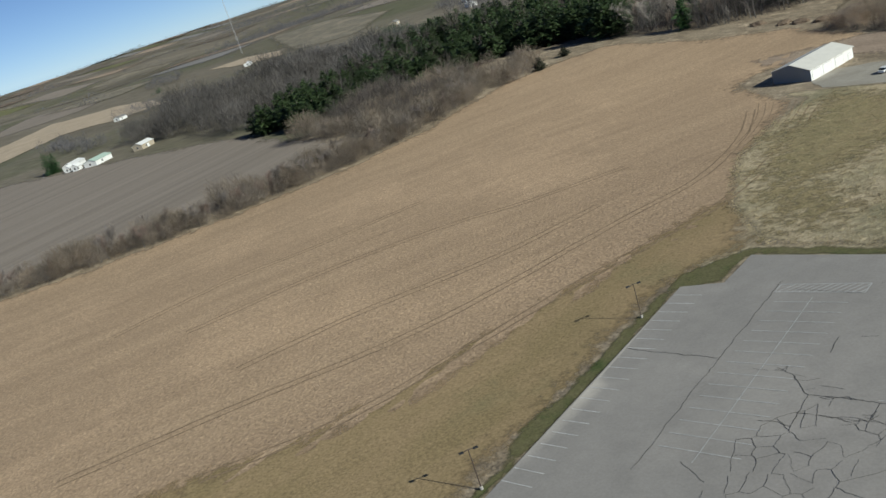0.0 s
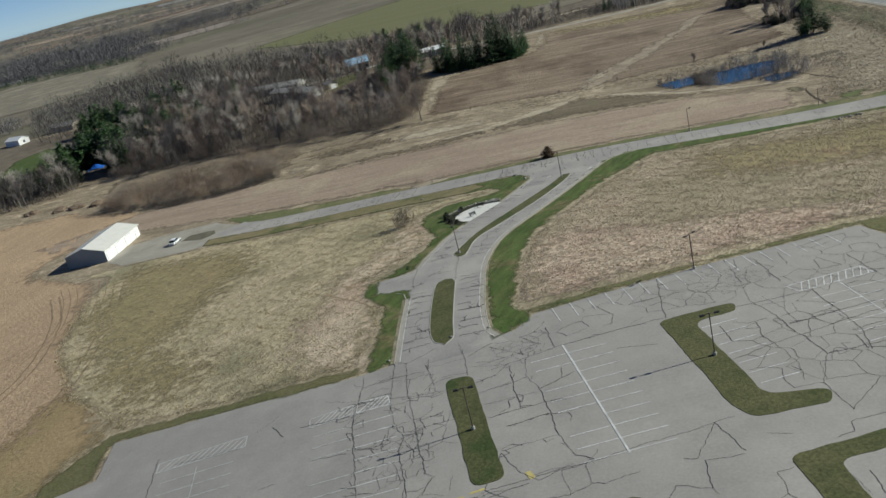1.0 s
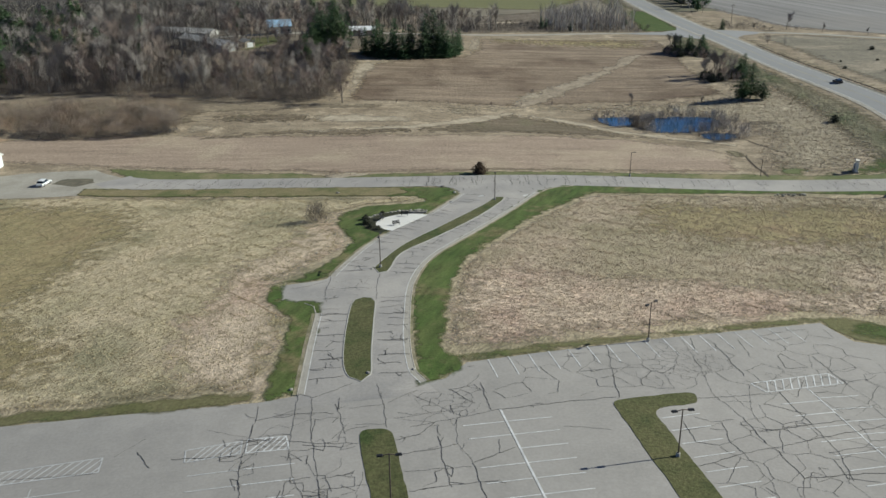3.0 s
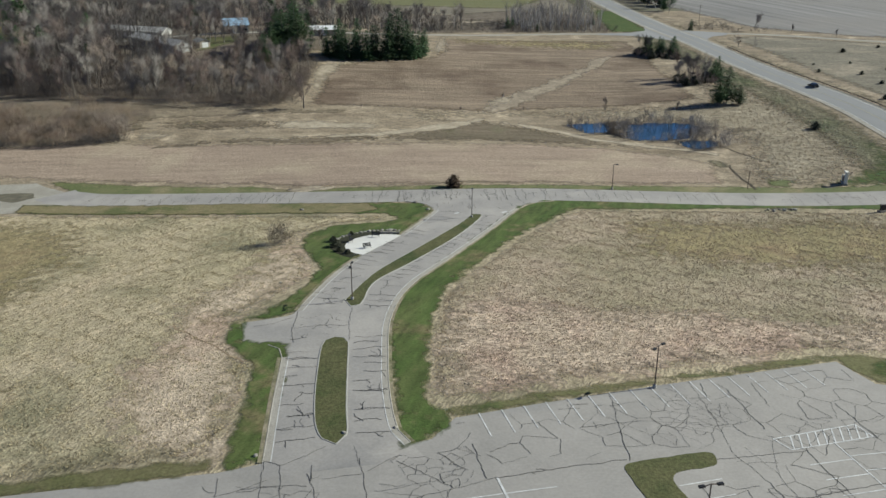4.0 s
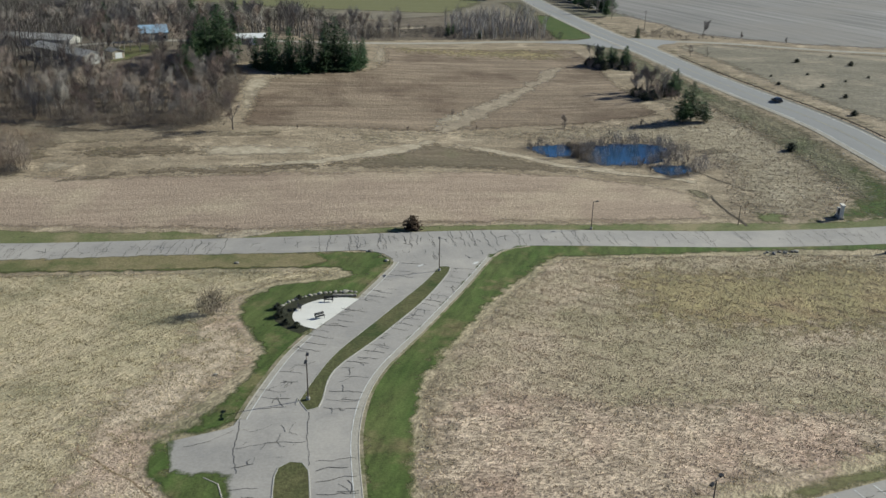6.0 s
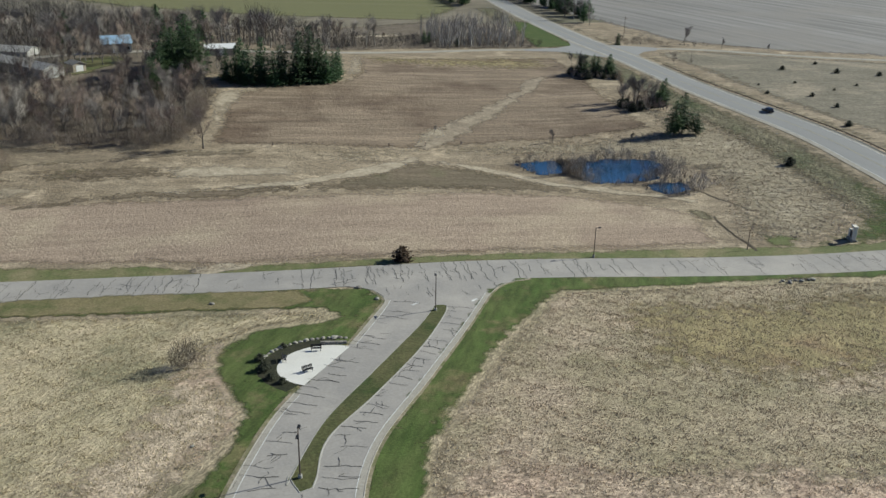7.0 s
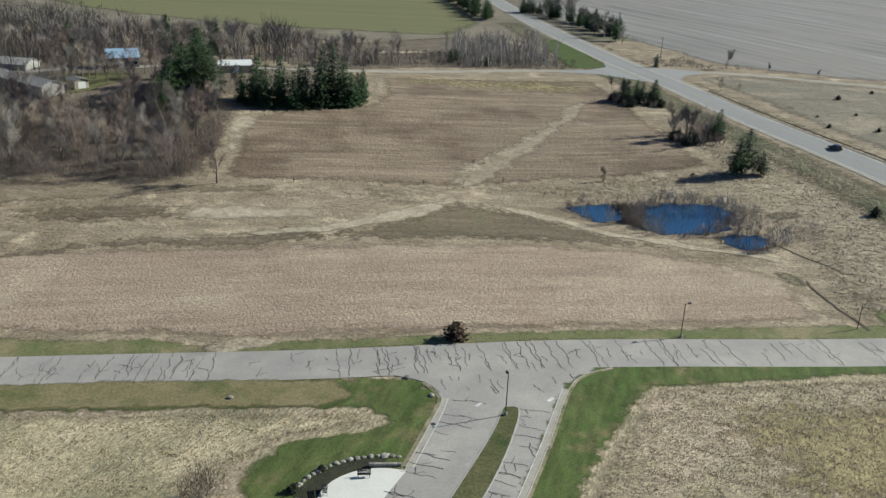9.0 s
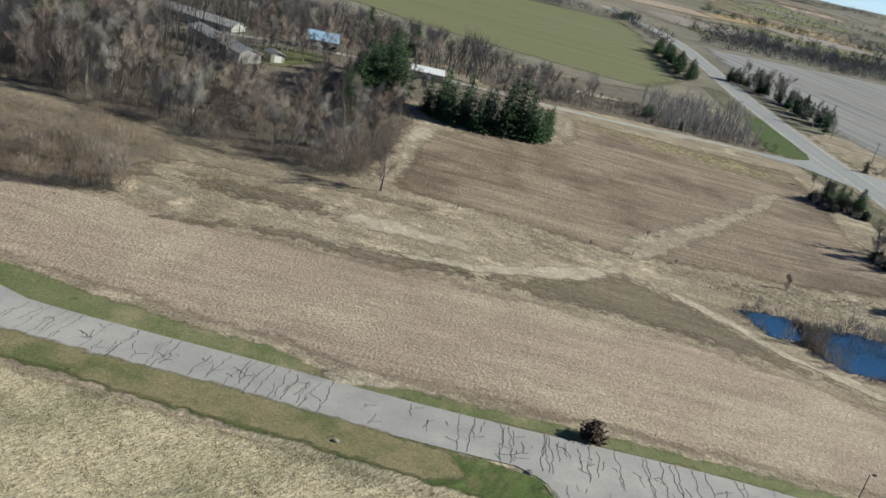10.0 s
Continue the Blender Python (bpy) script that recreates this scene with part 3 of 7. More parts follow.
sheet("hay_field", ragged([(5, 254), (9, 280), (14, 306), (35, 316), (54, 321), (62, 335), (66, 366), (110, 370), (157, 371), (152, 335), (147, 300), (144, 256), (120, 252), (96, 252), (61, 247), (23, 253)], 0.8, 3, 8), 0.04, M_FIELD2, "mown hay field in brown and tan streaks", soften=6, cell=4)
sheet("greening_hay", ragged([(66, 350), (70, 372), (110, 374), (156, 374), (150, 345), (130, 338), (100, 345)], 2, 3, 7), 0.045, M_OLIVE, "hay field turning green along the country road", soften=24, cell=4)
sheet("pale_field_track", ragged([(59, 247), (67, 246), (80, 259), (93, 273), (110, 293), (138, 329), (133, 332), (105, 299), (86, 280), (70, 265)], 1.6, 1.5, 5), 0.05, M_TRAMPLED, "pale trampled track over the hay field", soften=3.0, cell=1.5)
sheet("woods_floor", ragged([(-125, 281), (-62, 274), (-30, 259), (3, 253), (8, 285), (14, 308), (10, 325), (54, 322), (60, 345), (64, 372), (40, 376), (-20, 420), (-120, 470), (-330, 480), (-330, 290), (-235, 262), (-165, 300)], 1.5, 5, 10), 0.03, M_LITTER, "leaf litter under bare trees", soften=9, cell=7)
sheet("scrub_floor", ragged([(58, 378), (90, 394), (150, 396), (166, 402), (170, 450), (140, 500), (60, 470), (20, 420), (40, 380)], 1.5, 4, 9), 0.032, M_LITTER, "leaf litter and dead grass under the scrub", soften=6, cell=6)
sheet("bare_pad", ragged([(76, 436), (84, 446), (104, 450), (110, 442), (96, 437)], 0.8, 2, 4), 0.06, M_TRACK, "pale bare ground among the scrub", soften=3, cell=2)
sheet("brown_field", ragged([(-304, 0), (-286, 45), (-274, 80), (-264, 115), (-266, 150), (-330, 160), (-410, 180), (-525, 160), (-660, 120), (-720, 40), (-420, -40)], 2, 8, 20), 0.08, M_PLOUGH, "harrowed grey-brown field", soften=10, cell=12)
sheet("green_field", ragged([(-150, 740), (-40, 590), (20, 545), (94, 512), (136, 498), (170, 552), (192, 690), (205, 800), (208, 900), (0, 900)], 2, 8, 20), 0.08, M_GREEN, "green winter wheat field", soften=10, cell=12)
sheet("fallow_field", ragged([(235, 404), (250, 386), (270, 367), (309, 343), (420, 288), (800, 420), (720, 930), (392, 860), (262, 820), (217, 570), (230, 470)], 2, 8, 20), 0.08, M_NEFIELD, "pale fallow field with harvest rows", soften=10, cell=12)
sheet("scrub_pasture", ragged([(206, 378), (225, 380), (241, 371), (277, 345), (303, 332), (420, 276), (400, 150), (205, 160), (200, 240), (202, 310)], 1, 5, 10), 0.03, M_PASTURE, "pale pasture with small shrubs", soften=8, cell=7)

# verges of mown grass
sheet("car_park_bank", ragged([(-46, 58), (-60, 80), (-68, 84), (-72, 69), (-80, 42), (-86, 20), (-91, -6), (-104, -27), (-117, -58), (-46, -58), (-50, -10), (-55, 42)], 0.8, 3, 6), 0.035, M_BANK, "tan-green grass bank below the car park", cell=3, soften=8)
sheet("verge_drive_east", ragged([(12.8, 50), (20.2, 54), (20.3, 58.5), (17.8, 61), (19.8, 70), (21.3, 80), (24.3, 92), (34.2, 108), (48.3, 127), (57, 136), (62, 140), (108, 138), (140, 131), (140, 138), (118, 141), (66, 147.5), (56, 148.5), (48, 143), (39, 129), (29, 113.5), (19.5, 99), (15, 86), (13.5, 70)], 0.3, 1.5, 3), 0.088, M_LAWN, "mown green grass verge beside the drive", cell=1.4, soften=1.6)
sheet("verge_drive_west", ragged([(-7, 51), (-1, 51), (0.5, 66), (1.5, 80), (-5, 82.5), (-5, 88.5), (1.5, 89), (5, 97), (9, 107), (14, 115), (22.5, 127), (28.5, 137.5), (31.5, 144), (29, 150), (20, 152.5), (-12, 161), (-45, 168), (-60, 172), (-60, 164), (-43, 159.5), (-1.5, 148.5), (20, 142.5), (22, 138.3), (18, 137.3), (9.5, 137.3), (3.6, 132), (2.5, 123), (5.2, 110), (1.6, 99), (-3, 92), (-8, 89), (-8.3, 82), (-4.6, 75), (-5, 63)], 0.3, 1.5, 3), 0.088, M_LAWN, "mown green grass verge beside the drive", cell=1.4, soften=1.6)
sheet("verge_lot_west", ragged([(-54, -40), (-47, -40), (-48.2, -13), (-53.2, 41.8), (-46.6, 43.2), (-46.6, 53.2), (-7, 50.6), (-6.8, 54.3), (-42, 56.5), (-49, 56.5), (-56.8, 47), (-57, 38), (-54.5, 12), (-54.5, 0), (-51, -8), (-51, -16)], 0.5, 2, 4), 0.06, M_VERGE, "thin green verge along the car park", cell=1.4, soften=1.6)
sheet("verge_lot_north", ragged([(20, 56), (74.5, 65.3), (76, 58.5), (81, 56.5), (140, 50), (140, 58), (84, 65), (80, 67.8), (71, 67.6), (48, 63.5), (19, 59.4)], 0.4, 2, 4), 0.06, M_VERGE, "thin green verge along the car park", cell=1.4, soften=1.6)
sheet("verge_road_north", ragged([(-60, 190), (-49, 176), (-6, 165.5), (21, 161), (68, 155), (138, 144.5), (175, 141), (175, 150), (126, 152), (104, 157), (69, 160), (34, 164), (12, 168), (6, 167.5), (2, 168.5), (-8, 174), (-33, 181), (-49, 187)], 0.4, 2, 4), 0.06, M_ROADGRASS, "green-brown grass verge of the road", cell=1.4, soften=1.6)

sheet("verge_road_south", ragged([(-60, 164.6), (-43, 160), (-1.5, 149), (14, 144.5), (20, 146), (18, 152.5), (-12, 161), (-45, 168), (-60, 172)], 0.3, 1.5, 3), 0.094, M_VERGE_T, "olive-brown grass verge of the road", cell=1.4, soften=1.6)

# paved surfaces
sheet("car_park", [(-46.8, 53.5), (-46.5, 43.7), (-53.8, 42.3), (-48.4, -13.3), (-45, -50), (135, -50), (135, 50), (81, 57), (76, 59), (74.5, 65.5), (20.3, 56.5), (17, 52.7), (14, 52), (-1.8, 51.6), (-6.4, 51)], 0.08, M_ASPHALT, "weathered grey asphalt car park with crack network", cell=3, thick=0.1)
DRIVE_W = curve([(-1.9, 49), (-1.7, 52), (-0.8, 64.6), (0.1, 75.5), (-0.3, 78.2), (-1.8, 79.8)], 1.5) + [(-5.3, 80.9), (-5.8, 88.2), (0.6, 89.2)] + curve([(1.6, 89.8), (4.2, 96.6), (8.5, 106.9), (12.4, 113.8), (22.1, 127.2), (28.3, 138), (30.8, 143), (29.8, 148), (25.5, 151.5)], 1.5)
DRIVE_E = [(64.7, 147), (56.5, 146.8), (49.4, 142.3), (40, 127.7), (29.7, 112.1), (20.3, 98), (15.8, 85.6), (14, 72), (13.2, 62), (13.4, 55), (14.6, 52), (16, 49)]
sheet("entrance_drive", DRIVE_W + [(35, 156), (58, 151)] + curve(DRIVE_E, 1.5), 0.086, M_ROAD, "divided asphalt entrance drive with transverse cracks", cell=2.5, thick=0.1)
ROAD = curve([(-54, 178), (-46, 172), (-12.7, 164.5), (22.8, 156.6), (66.5, 151), (134, 141.5), (150, 139.4), (171, 138)], 4)
strip("access_road", ROAD, 4.9, -4.9, 0.092, M_ROAD, "cracked grey asphalt access road")
sheet("gravel_yard", ragged([(-50, 166.5), (-44, 167), (-46, 177.5), (-53, 180), (-61, 188.5), (-75, 189.5), (-88, 188), (-91, 176), (-84, 168), (-75, 166), (-56, 164.8)], 0.4, 2, 4), 0.075, M_GRAVEL, "pale gravel turning loop beside the shed", cell=6)
M_MULCHY = plain("dark_weedy_grass", (0.13, 0.115, 0.08), 0.95, vary=0.35, grain=1.5)
sheet("yard_island", ragged([(-69, 177.5), (-67, 181.5), (-59.5, 180.5), (-58, 176.5), (-62, 173.5)], 0.3, 1, 2), 0.095, M_MULCHY, "grass oval inside the gravel loop")
HWY = curve([(140, 60), (158, 125), (177, 196), (185, 240), (184.5, 310), (188, 365), (191, 430), (201, 540), (222, 690), (236, 800), (238, 900), (225, 1050)], 8)
strip("highway", HWY, 7.5, -7.5, 0.10, M_HIGHWAY, "pale two-lane highway with gravel shoulders")
sheet("junction_apron", [(150, 394.6), (150, 389.4), (166, 385), (176, 372), (183, 364), (186, 400), (182.5, 416), (178, 403), (168, 396.5)], 0.094, M_HIGHWAY, "pale asphalt flare of the road junction", cell=4)
sheet("junction_apron", [(190, 408), (198, 401), (210, 394), (216, 389), (212, 382), (204, 379.5), (198, 373), (194, 361), (190, 350)], 0.094, M_HIGHWAY, "pale asphalt flare of the road junction", cell=4)
strip("county_road_west", curve([(184, 393), (160, 392), (127, 392), (66, 378), (20, 372), (-60, 372), (-160, 366)], 5), 2.8, -2.8, 0.09, M_GRAVEL, "pale narrow country road")
sheet("green_paddock", ragged([(-508, 556), (-441, 543), (-372, 534), (-310, 505), (-296, 432), (-330, 415), (-420, 470), (-480, 510)], 2, 8, 12), 0.5, M_GREEN, "green paddock beside the far farm lane", soften=10, cell=12)
strip("farm_lane", curve([(-524, 566), (-504, 563), (-441, 549), (-379, 541), (-330, 538)], 12), 2.2, -2.2, 0.55, M_GRAVEL, "pale farm lane far off")
strip("farm_lane", curve([(-760, 800), (-640, 850), (-555, 868), (-480, 960), (-400, 1060)], 14), 2.6, -2.6, 0.6, M_GRAVEL, "pale country lane far off")
strip("county_road_east", curve([(188, 392), (206, 389), (225, 383.5), (241, 375), (258, 362), (277, 349), (303, 336), (420, 280), (600, 200)], 5), 2.6, -2.6, 0.09, M_GRAVEL, "pale narrow country road")

for side in ((27, 7.4), (-7.4, -15)):
    e1, e2 = [], []
    for k, (x, y) in enumerate(HWY[:-1]):
        if y < 560:
            d = Vector((HWY[k + 1][0] - x, HWY[k + 1][1] - y)).normalized()
            e1.append((x - d.y * side[0], y + d.x * side[0]))
            e2.append((x - d.y * side[1], y + d.x * side[1]))
    sheet("highway_verge", e1 + e2[::-1], 0.058, M_ROADBANK, "green-brown grass bank beside the highway", cell=3, soften=9)
sheet("junction_grass", ragged([(158, 398), (170, 398.5), (181, 402), (184, 425), (191, 480), (180, 495), (166, 440)], 0.6, 2, 4), 0.068, M_LUSH, "green grass corner at the road junction", cell=3)
sheet("green_seep", ragged([(111.8, 182.5), (114, 177.5), (112, 171.5), (108.4, 171), (108, 178), (109.6, 182)], 0.7, 1, 3), 0.066, M_ROADBANK, "green-brown damp grass below the pond", cell=1.5, soften=2.5)
sheet("green_seep", ragged([(112, 156.5), (116.6, 162), (122.5, 158.5), (120, 153), (114, 153.5)], 0.7, 1, 3), 0.066, M_ROADGRASS, "green damp grass at the roadside", cell=1.0, soften=3.0)
sheet("dark_marsh", ragged([(131, 216), (134, 211), (140, 210.5), (141, 215), (137, 218)], 0.6, 1, 3), 0.066, M_WEDGE, "dark wet ground beside the pond", cell=1.5, soften=2.0)
sheet("green_hollow", ragged([(116, 151.5), (124, 157), (138, 162), (150, 172), (160, 196), (166, 206), (163, 180), (157, 152), (140, 147)], 1.2, 2, 5), 0.063, M_LUSH, "green grass hollow at the foot of the highway bank", cell=2, soften=11)
sheet("farm_lawn", ragged([(-208, 352), (-186, 338), (-166, 334), (-166, 352), (-178, 392), (-204, 420), (-216, 400)], 1, 3, 5), 0.065, M_LUSH, "green lawn among distant trees", cell=4)
RUTS = ([], [])
for line in ([(-189.5, -2.5), (-184.6, 28.7), (-174, 50.9), (-162.8, 82.8)], [(-164.6, 5.5), (-156.1, 31.6), (-148.9, 48.3), (-135, 70), (-122, 84), (-107.7, 106.2)], [(-129.9, -1.3), (-123, 20.3), (-116.2, 34.2), (-105, 55.6), (-98, 80)], [(-128.1, -40.2), (-115.2, -10.3), (-98.4, 24.2), (-85.5, 71.2), (-80, 94.4), (-85.4, 123.3), (-97, 151.6)], [(-99.6, -27.3), (-88, -5.8), (-82, 19.6), (-77.1, 40.1), (-70, 62.2), (-65.5, 82), (-70.3, 118.9), (-78.9, 150.3)]):
    line = curve(line, 2.0)
    for off in (-1.1, 1.1):
        jit = [(x + 0.35 * noise.noise(Vector((x / 5, y / 5, off))), y) for x, y in line]
        ribbon(jit, off + 0.24, off - 0.24, 0.05, *RUTS)
for k in range(7):
    line = curve([(-86 + k * 1.6, 100 + k * 3), (-84 + k * 1.6, 118), (-90 + k * 1.8, 140), (-98 + k * 2.2, 158)], 2.0)
    ribbon(line, 0.13, -0.13, 0.05, *RUTS)
PATHS = ([], [])
for line in ([(99.5, 128), (98.4, 118.4), (98.7, 107.7), (97.4, 93.9), (95, 84)], [(-16, 91), (-14.5, 87.7), (-11.1, 83.9), (-8.5, 80.1), (-4.8, 75.3)]):
    ribbon([(x + 0.5 * noise.noise(Vector((x / 2, y / 2, 3))), y + 0.5 * noise.noise(Vector((x / 2, y / 2, 8)))) for x, y in curve(line, 0.8)], 0.12, -0.12, 0.06, *PATHS)
tagged(new("trodden_paths", mesh_of("trodden_paths", *PATHS, M_SOIL_LINE)), "narrow dark animal paths through the dry meadow", "paths", "", "stuff")
tagged(new("tractor_ruts", mesh_of("tractor_ruts", *RUTS, M_SOIL_LINE)), "dark tractor wheel ruts in the stubble", "ruts", "", "stuff")


# ---- islands, kerbs and markings ----
MED1 = curve([(4.1, 58.6), (4.3, 65.7), (5.0, 74), (5.5, 78.0), (6.0, 79.5), (7.3, 80.3), (8.6, 79.8), (9.1, 78.2), (8.5, 70), (7.9, 61.4), (7.6, 55.3), (6.3, 53.6), (4.8, 55)], 1.2, True)
MED2 = curve([(9.4, 94.3), (9.0, 92.6), (14.9, 105.0), (23.4, 117.0), (33.9, 131.6), (38.2, 138.6), (39.6, 138.4), (39.2, 135.7), (32.1, 123.6), (22.3, 110.3), (14.8, 101), (12.3, 93.2), (11.6, 91.3), (10.2, 90.9)], 1.2, True)
for line in (MED1, MED2):
    sheet("median_grass", line, 0.125, M_TURF, "raised grass median between the lanes of the drive", thick=0.1)
    kerb("median_kerb", line, 0.18, 0.05, 0.09, M_KERB, "pale concrete kerb round the median", True)
kerb("drive_kerb", curve([(14.6, 52.4), (13.5, 55), (13.3, 62), (14, 72), (15.8, 85.6), (20.3, 98), (29.7, 112.1), (40, 127.7), (48.8, 141.6), (53, 145.5), (58, 147)], 1.5), 0.16, 0.04, 0.088, M_GUTTER, "dusty concrete kerb of the drive")
kerb("drive_kerb", curve([(-1.7, 51.8), (-0.8, 64.6), (0.1, 75.5), (-0.3, 78.2), (-1.8, 79.8)], 1.5), 0.16, 0.04, 0.088, M_GUTTER, "dusty concrete kerb of the drive")
kerb("drive_kerb", curve([(2.2, 91), (4.2, 96.6), (8.5, 106.9), (12.4, 113.8)], 1.5), 0.16, 0.04, 0.088, M_GUTTER, "dusty concrete kerb of the drive")
kerb("drive_kerb", curve([(22.1, 127.2), (28.3, 138), (30.8, 143), (29.8, 148)], 1.5), 0.16, 0.04, 0.088, M_GUTTER, "dusty concrete kerb of the drive")


M_SOIL_EDGE = mat("dusty_soil_edge", (0.33, 0.275, 0.205), (0.20, 0.185, 0.11), 2.5, 0.3, 0.3, squash=1, c3=(0.13, 0.14, 0.06), third=4, spot=0.5, mid=0.2)
for line, side in (([(14.6, 52.4), (13.5, 55), (13.3, 62), (14, 72), (15.8, 85.6), (20.3, 98), (29.7, 112.1), (40, 127.7), (48.8, 141.6), (53, 145.5), (58, 147)], -1), ([(-1.7, 51.8), (-0.8, 64.6), (0.1, 75.5)], 1), ([(2.2, 91), (4.2, 96.6), (8.5, 106.9), (12.4, 113.8)], 1), ([(22.1, 127.2), (28.3, 138), (30.8, 143), (29.8, 148)], 1)):
    strip("soil_edge", curve(line, 1.5), *((0.6, 0.06) if side > 0 else (-0.06, -0.5)), 0.1, M_SOIL_EDGE, "strip of dusty soil and thin grass behind the kerb")
for line in ([(14.6, 52.4), (13.5, 55), (13.3, 62), (14, 72), (15.8, 85.6), (20.3, 98), (29.7, 112.1), (40, 127.7), (48.8, 141.6)], [(22.1, 127.2), (28.3, 138), (30.8, 143)][::-1], [(2.2, 91), (4.2, 96.6), (8.5, 106.9), (12.4, 113.8)][::-1], [(-1.7, 51.8), (-0.8, 64.6), (0.1, 75.5)][::-1]):
    strip("gutter", curve(line, 1.5), 0.85, 0.05, 0.1, M_GUTTER, "dusty pale gutter along the kerb")
    strip("edge_line", curve(line, 1.5), 0.94, 0.84, 0.106, M_PAINT, "worn white edge line of the drive")


def rounded(points, r, n=5):
    """A polygon with rounded corners."""
    out = []
    for k, p in enumerate(points):
        p, a, b = Vector(p), Vector(points[k - 1]), Vector(points[(k + 1) % len(points)])
        d1, d2 = (a - p), (b - p)
        s = min(r, d1.length * 0.48, d2.length * 0.48)
        q1, q2 = p + d1.normalized() * s, p + d2.normalized() * s
        for j in range(n + 1):
            t = j / n
            q = q1 * (1 - t) ** 2 + p * 2 * t * (1 - t) + q2 * t * t
            out.append((q.x, q.y))
    return out


ISLANDS = [
    [(5.7, 42.8), (9.6, 42.4), (11.5, 17.6), (7.6, 17.8)],
    [(36.4, 45.0), (47.4, 46.2), (47.2, 43.6), (40.8, 42.6), (42.7, 22.2), (49.4, 20.9), (48.8, 18.2), (39.6, 18.3), (38.4, 22.0)],
    [(40.4, 10.6), (52.5, 11.8), (52.2, 8.9), (44.4, 8.3), (45.6, -12), (52, -13), (51.5, -16), (42.6, -15), (41.0, 2)],
    [(-5.0, 6.6), (-3.6, 8.3), (10.0, 8.5), (10.1, 3.4), (-5, 3)],
    [(12.0, 3.4), (12.2, 8.9), (25.0, 9.6), (26.2, 6.0), (26, 3.6)],
]
for pts in ISLANDS:
    sheet("island_grass", ragged(rounded(pts, 1.6), 0.12, 1.0, 2.0), 0.125, M_TURF, "grass island in the car park", cell=4, thick=0.12)
sheet("island_path", [(10.2, 2), (10.2, 9), (12.0, 9), (12.0, 2)], 0.115, M_CONCRETE, "pale concrete footpath between the islands")
sheet("lot_corner_grass", ragged([(75.5, 66), (76.4, 60), (81, 58), (90, 57.5), (88, 64), (82, 67.5)], 0.4, 1.5, 3), 0.079, M_LUSH, "green grass corner of the car park", cell=4)

LINES, OLD, YELLOW = ([], []), ([], []), ([], [])


def stroke(a, b, width=0.14, to=LINES, lift=0.106):
    n = max(2, int(math.dist(a, b) / 3) + 1)
    ribbon([(a[0] + (b[0] - a[0]) * k / n, a[1] + (b[1] - a[1]) * k / n) for k in range(n + 1)], width / 2, -width / 2, lift, *to)


def stalls(start, along, count, pitch, out, length, to=LINES, skip=()):
    """Painted lines of a row of parking bays."""
    ax, ay = Vector(along).normalized()
    ox, oy = Vector(out).normalized()
    for k in range(count):
        if k not in skip:
            x, y = start[0] + ax * pitch * k, start[1] + ay * pitch * k
            stroke((x, y), (x + ox * length, y + oy * length), to=to)


def hatch(quad, n, to=LINES):
    """A painted no-parking box with slanting bars."""
    a, b, c, d = (Vector(p) for p in quad)
    for p, q in ((a, b), (b, c), (c, d), (d, a)):
        stroke(p, q, 0.16, to)
    slant = 2.0 / (b - a).length
    for k in range(n):
        t = (k + 0.3) / n
        u = min(1.0, t + slant)
        low = d + (c - d) * t
        stroke(low, low.lerp(a + (b - a) * (t + slant), (u - t) / slant), 0.17, to)


stroke((22.7, 44.6), (25.5, 17.0), 0.26)
stalls((23.0, 41.9), (0.10, -0.995), 10, 2.74, (1, 0.05), 5.5)
stalls((22.7, 41.9), (0.10, -0.995), 10, 2.74, (-1, -0.05), 4.9, skip=(2, 6))
stalls((23.2, 57.0), (46, 7.2), 17, 2.86, (0.10, -1), 5.0)
stalls((41.2, 40.6), (0.11, -1), 7, 2.68, (1, 0.12), 5.0)
stroke((62.2, 46.4), (64.6, 14), 0.15)
stalls((62.4, 43.6), (0.075, -1), 11, 2.74, (1, 0.05), 5.4)
stalls((62.4, 43.0), (0.075, -1), 11, 2.74, (-1, -0.1), 5.4)
hatch([(55.5, 47.7), (67.0, 49.7), (67.6, 47.0), (56.5, 45.4)], 10)
stalls((-7.0, 37.6), (0.03, -1), 9, 2.74, (1, 0), 5.6)
stalls((-7.6, 37.6), (0.03, -1), 9, 2.74, (-1, 0), 5.4, OLD, (3, 6))
hatch([(-7.0, 43.2), (-2.6, 43.0), (-2.1, 40.4), (-7.0, 40.6)], 6)
hatch([(-13.9, 42.5), (-7.6, 43.0), (-7.6, 40.6), (-13.7, 40.2)], 7, OLD)
hatch([(-36.5, 42.9), (-23.3, 43.2), (-23.2, 40.5), (-36.4, 40.6)], 12, OLD)
stroke((-30.0, 39), (-27.0, 0), 0.12, OLD)
stalls((-29.8, 37.6), (0.07, -1), 14, 2.74, (1, 0), 5.4, OLD)
stalls((-29.8, 37.6), (0.07, -1), 14, 2.74, (-1, 0), 5.4, OLD)
stalls((-53.3, 39.4), (4.8, -52), 19, 2.74, (1, 0.02), 5.2)
stalls((60, 5), (1, 0.05), 16, 2.74, (0.05, -1), 5.4)
stroke((3.6, 16.3), (6.6, 16.4), 0.35, YELLOW)
stroke((7.2, 16.7), (9.0, 16.9), 0.35, YELLOW)
stroke((14.0, 18.0), (14.5, 16.6), 0.7, YELLOW)
LANE = curve([(6.2, 50), (6.6, 65), (7.8, 80), (9.5, 90), (14.5, 104.5), (24, 119), (33, 131), (41, 144), (45, 150)], 2)
for x, y in ((34.5, 139.5), (44.5, 138.8)):
    stroke((x, y), (x + 1.2, y + 0.9), 0.5)
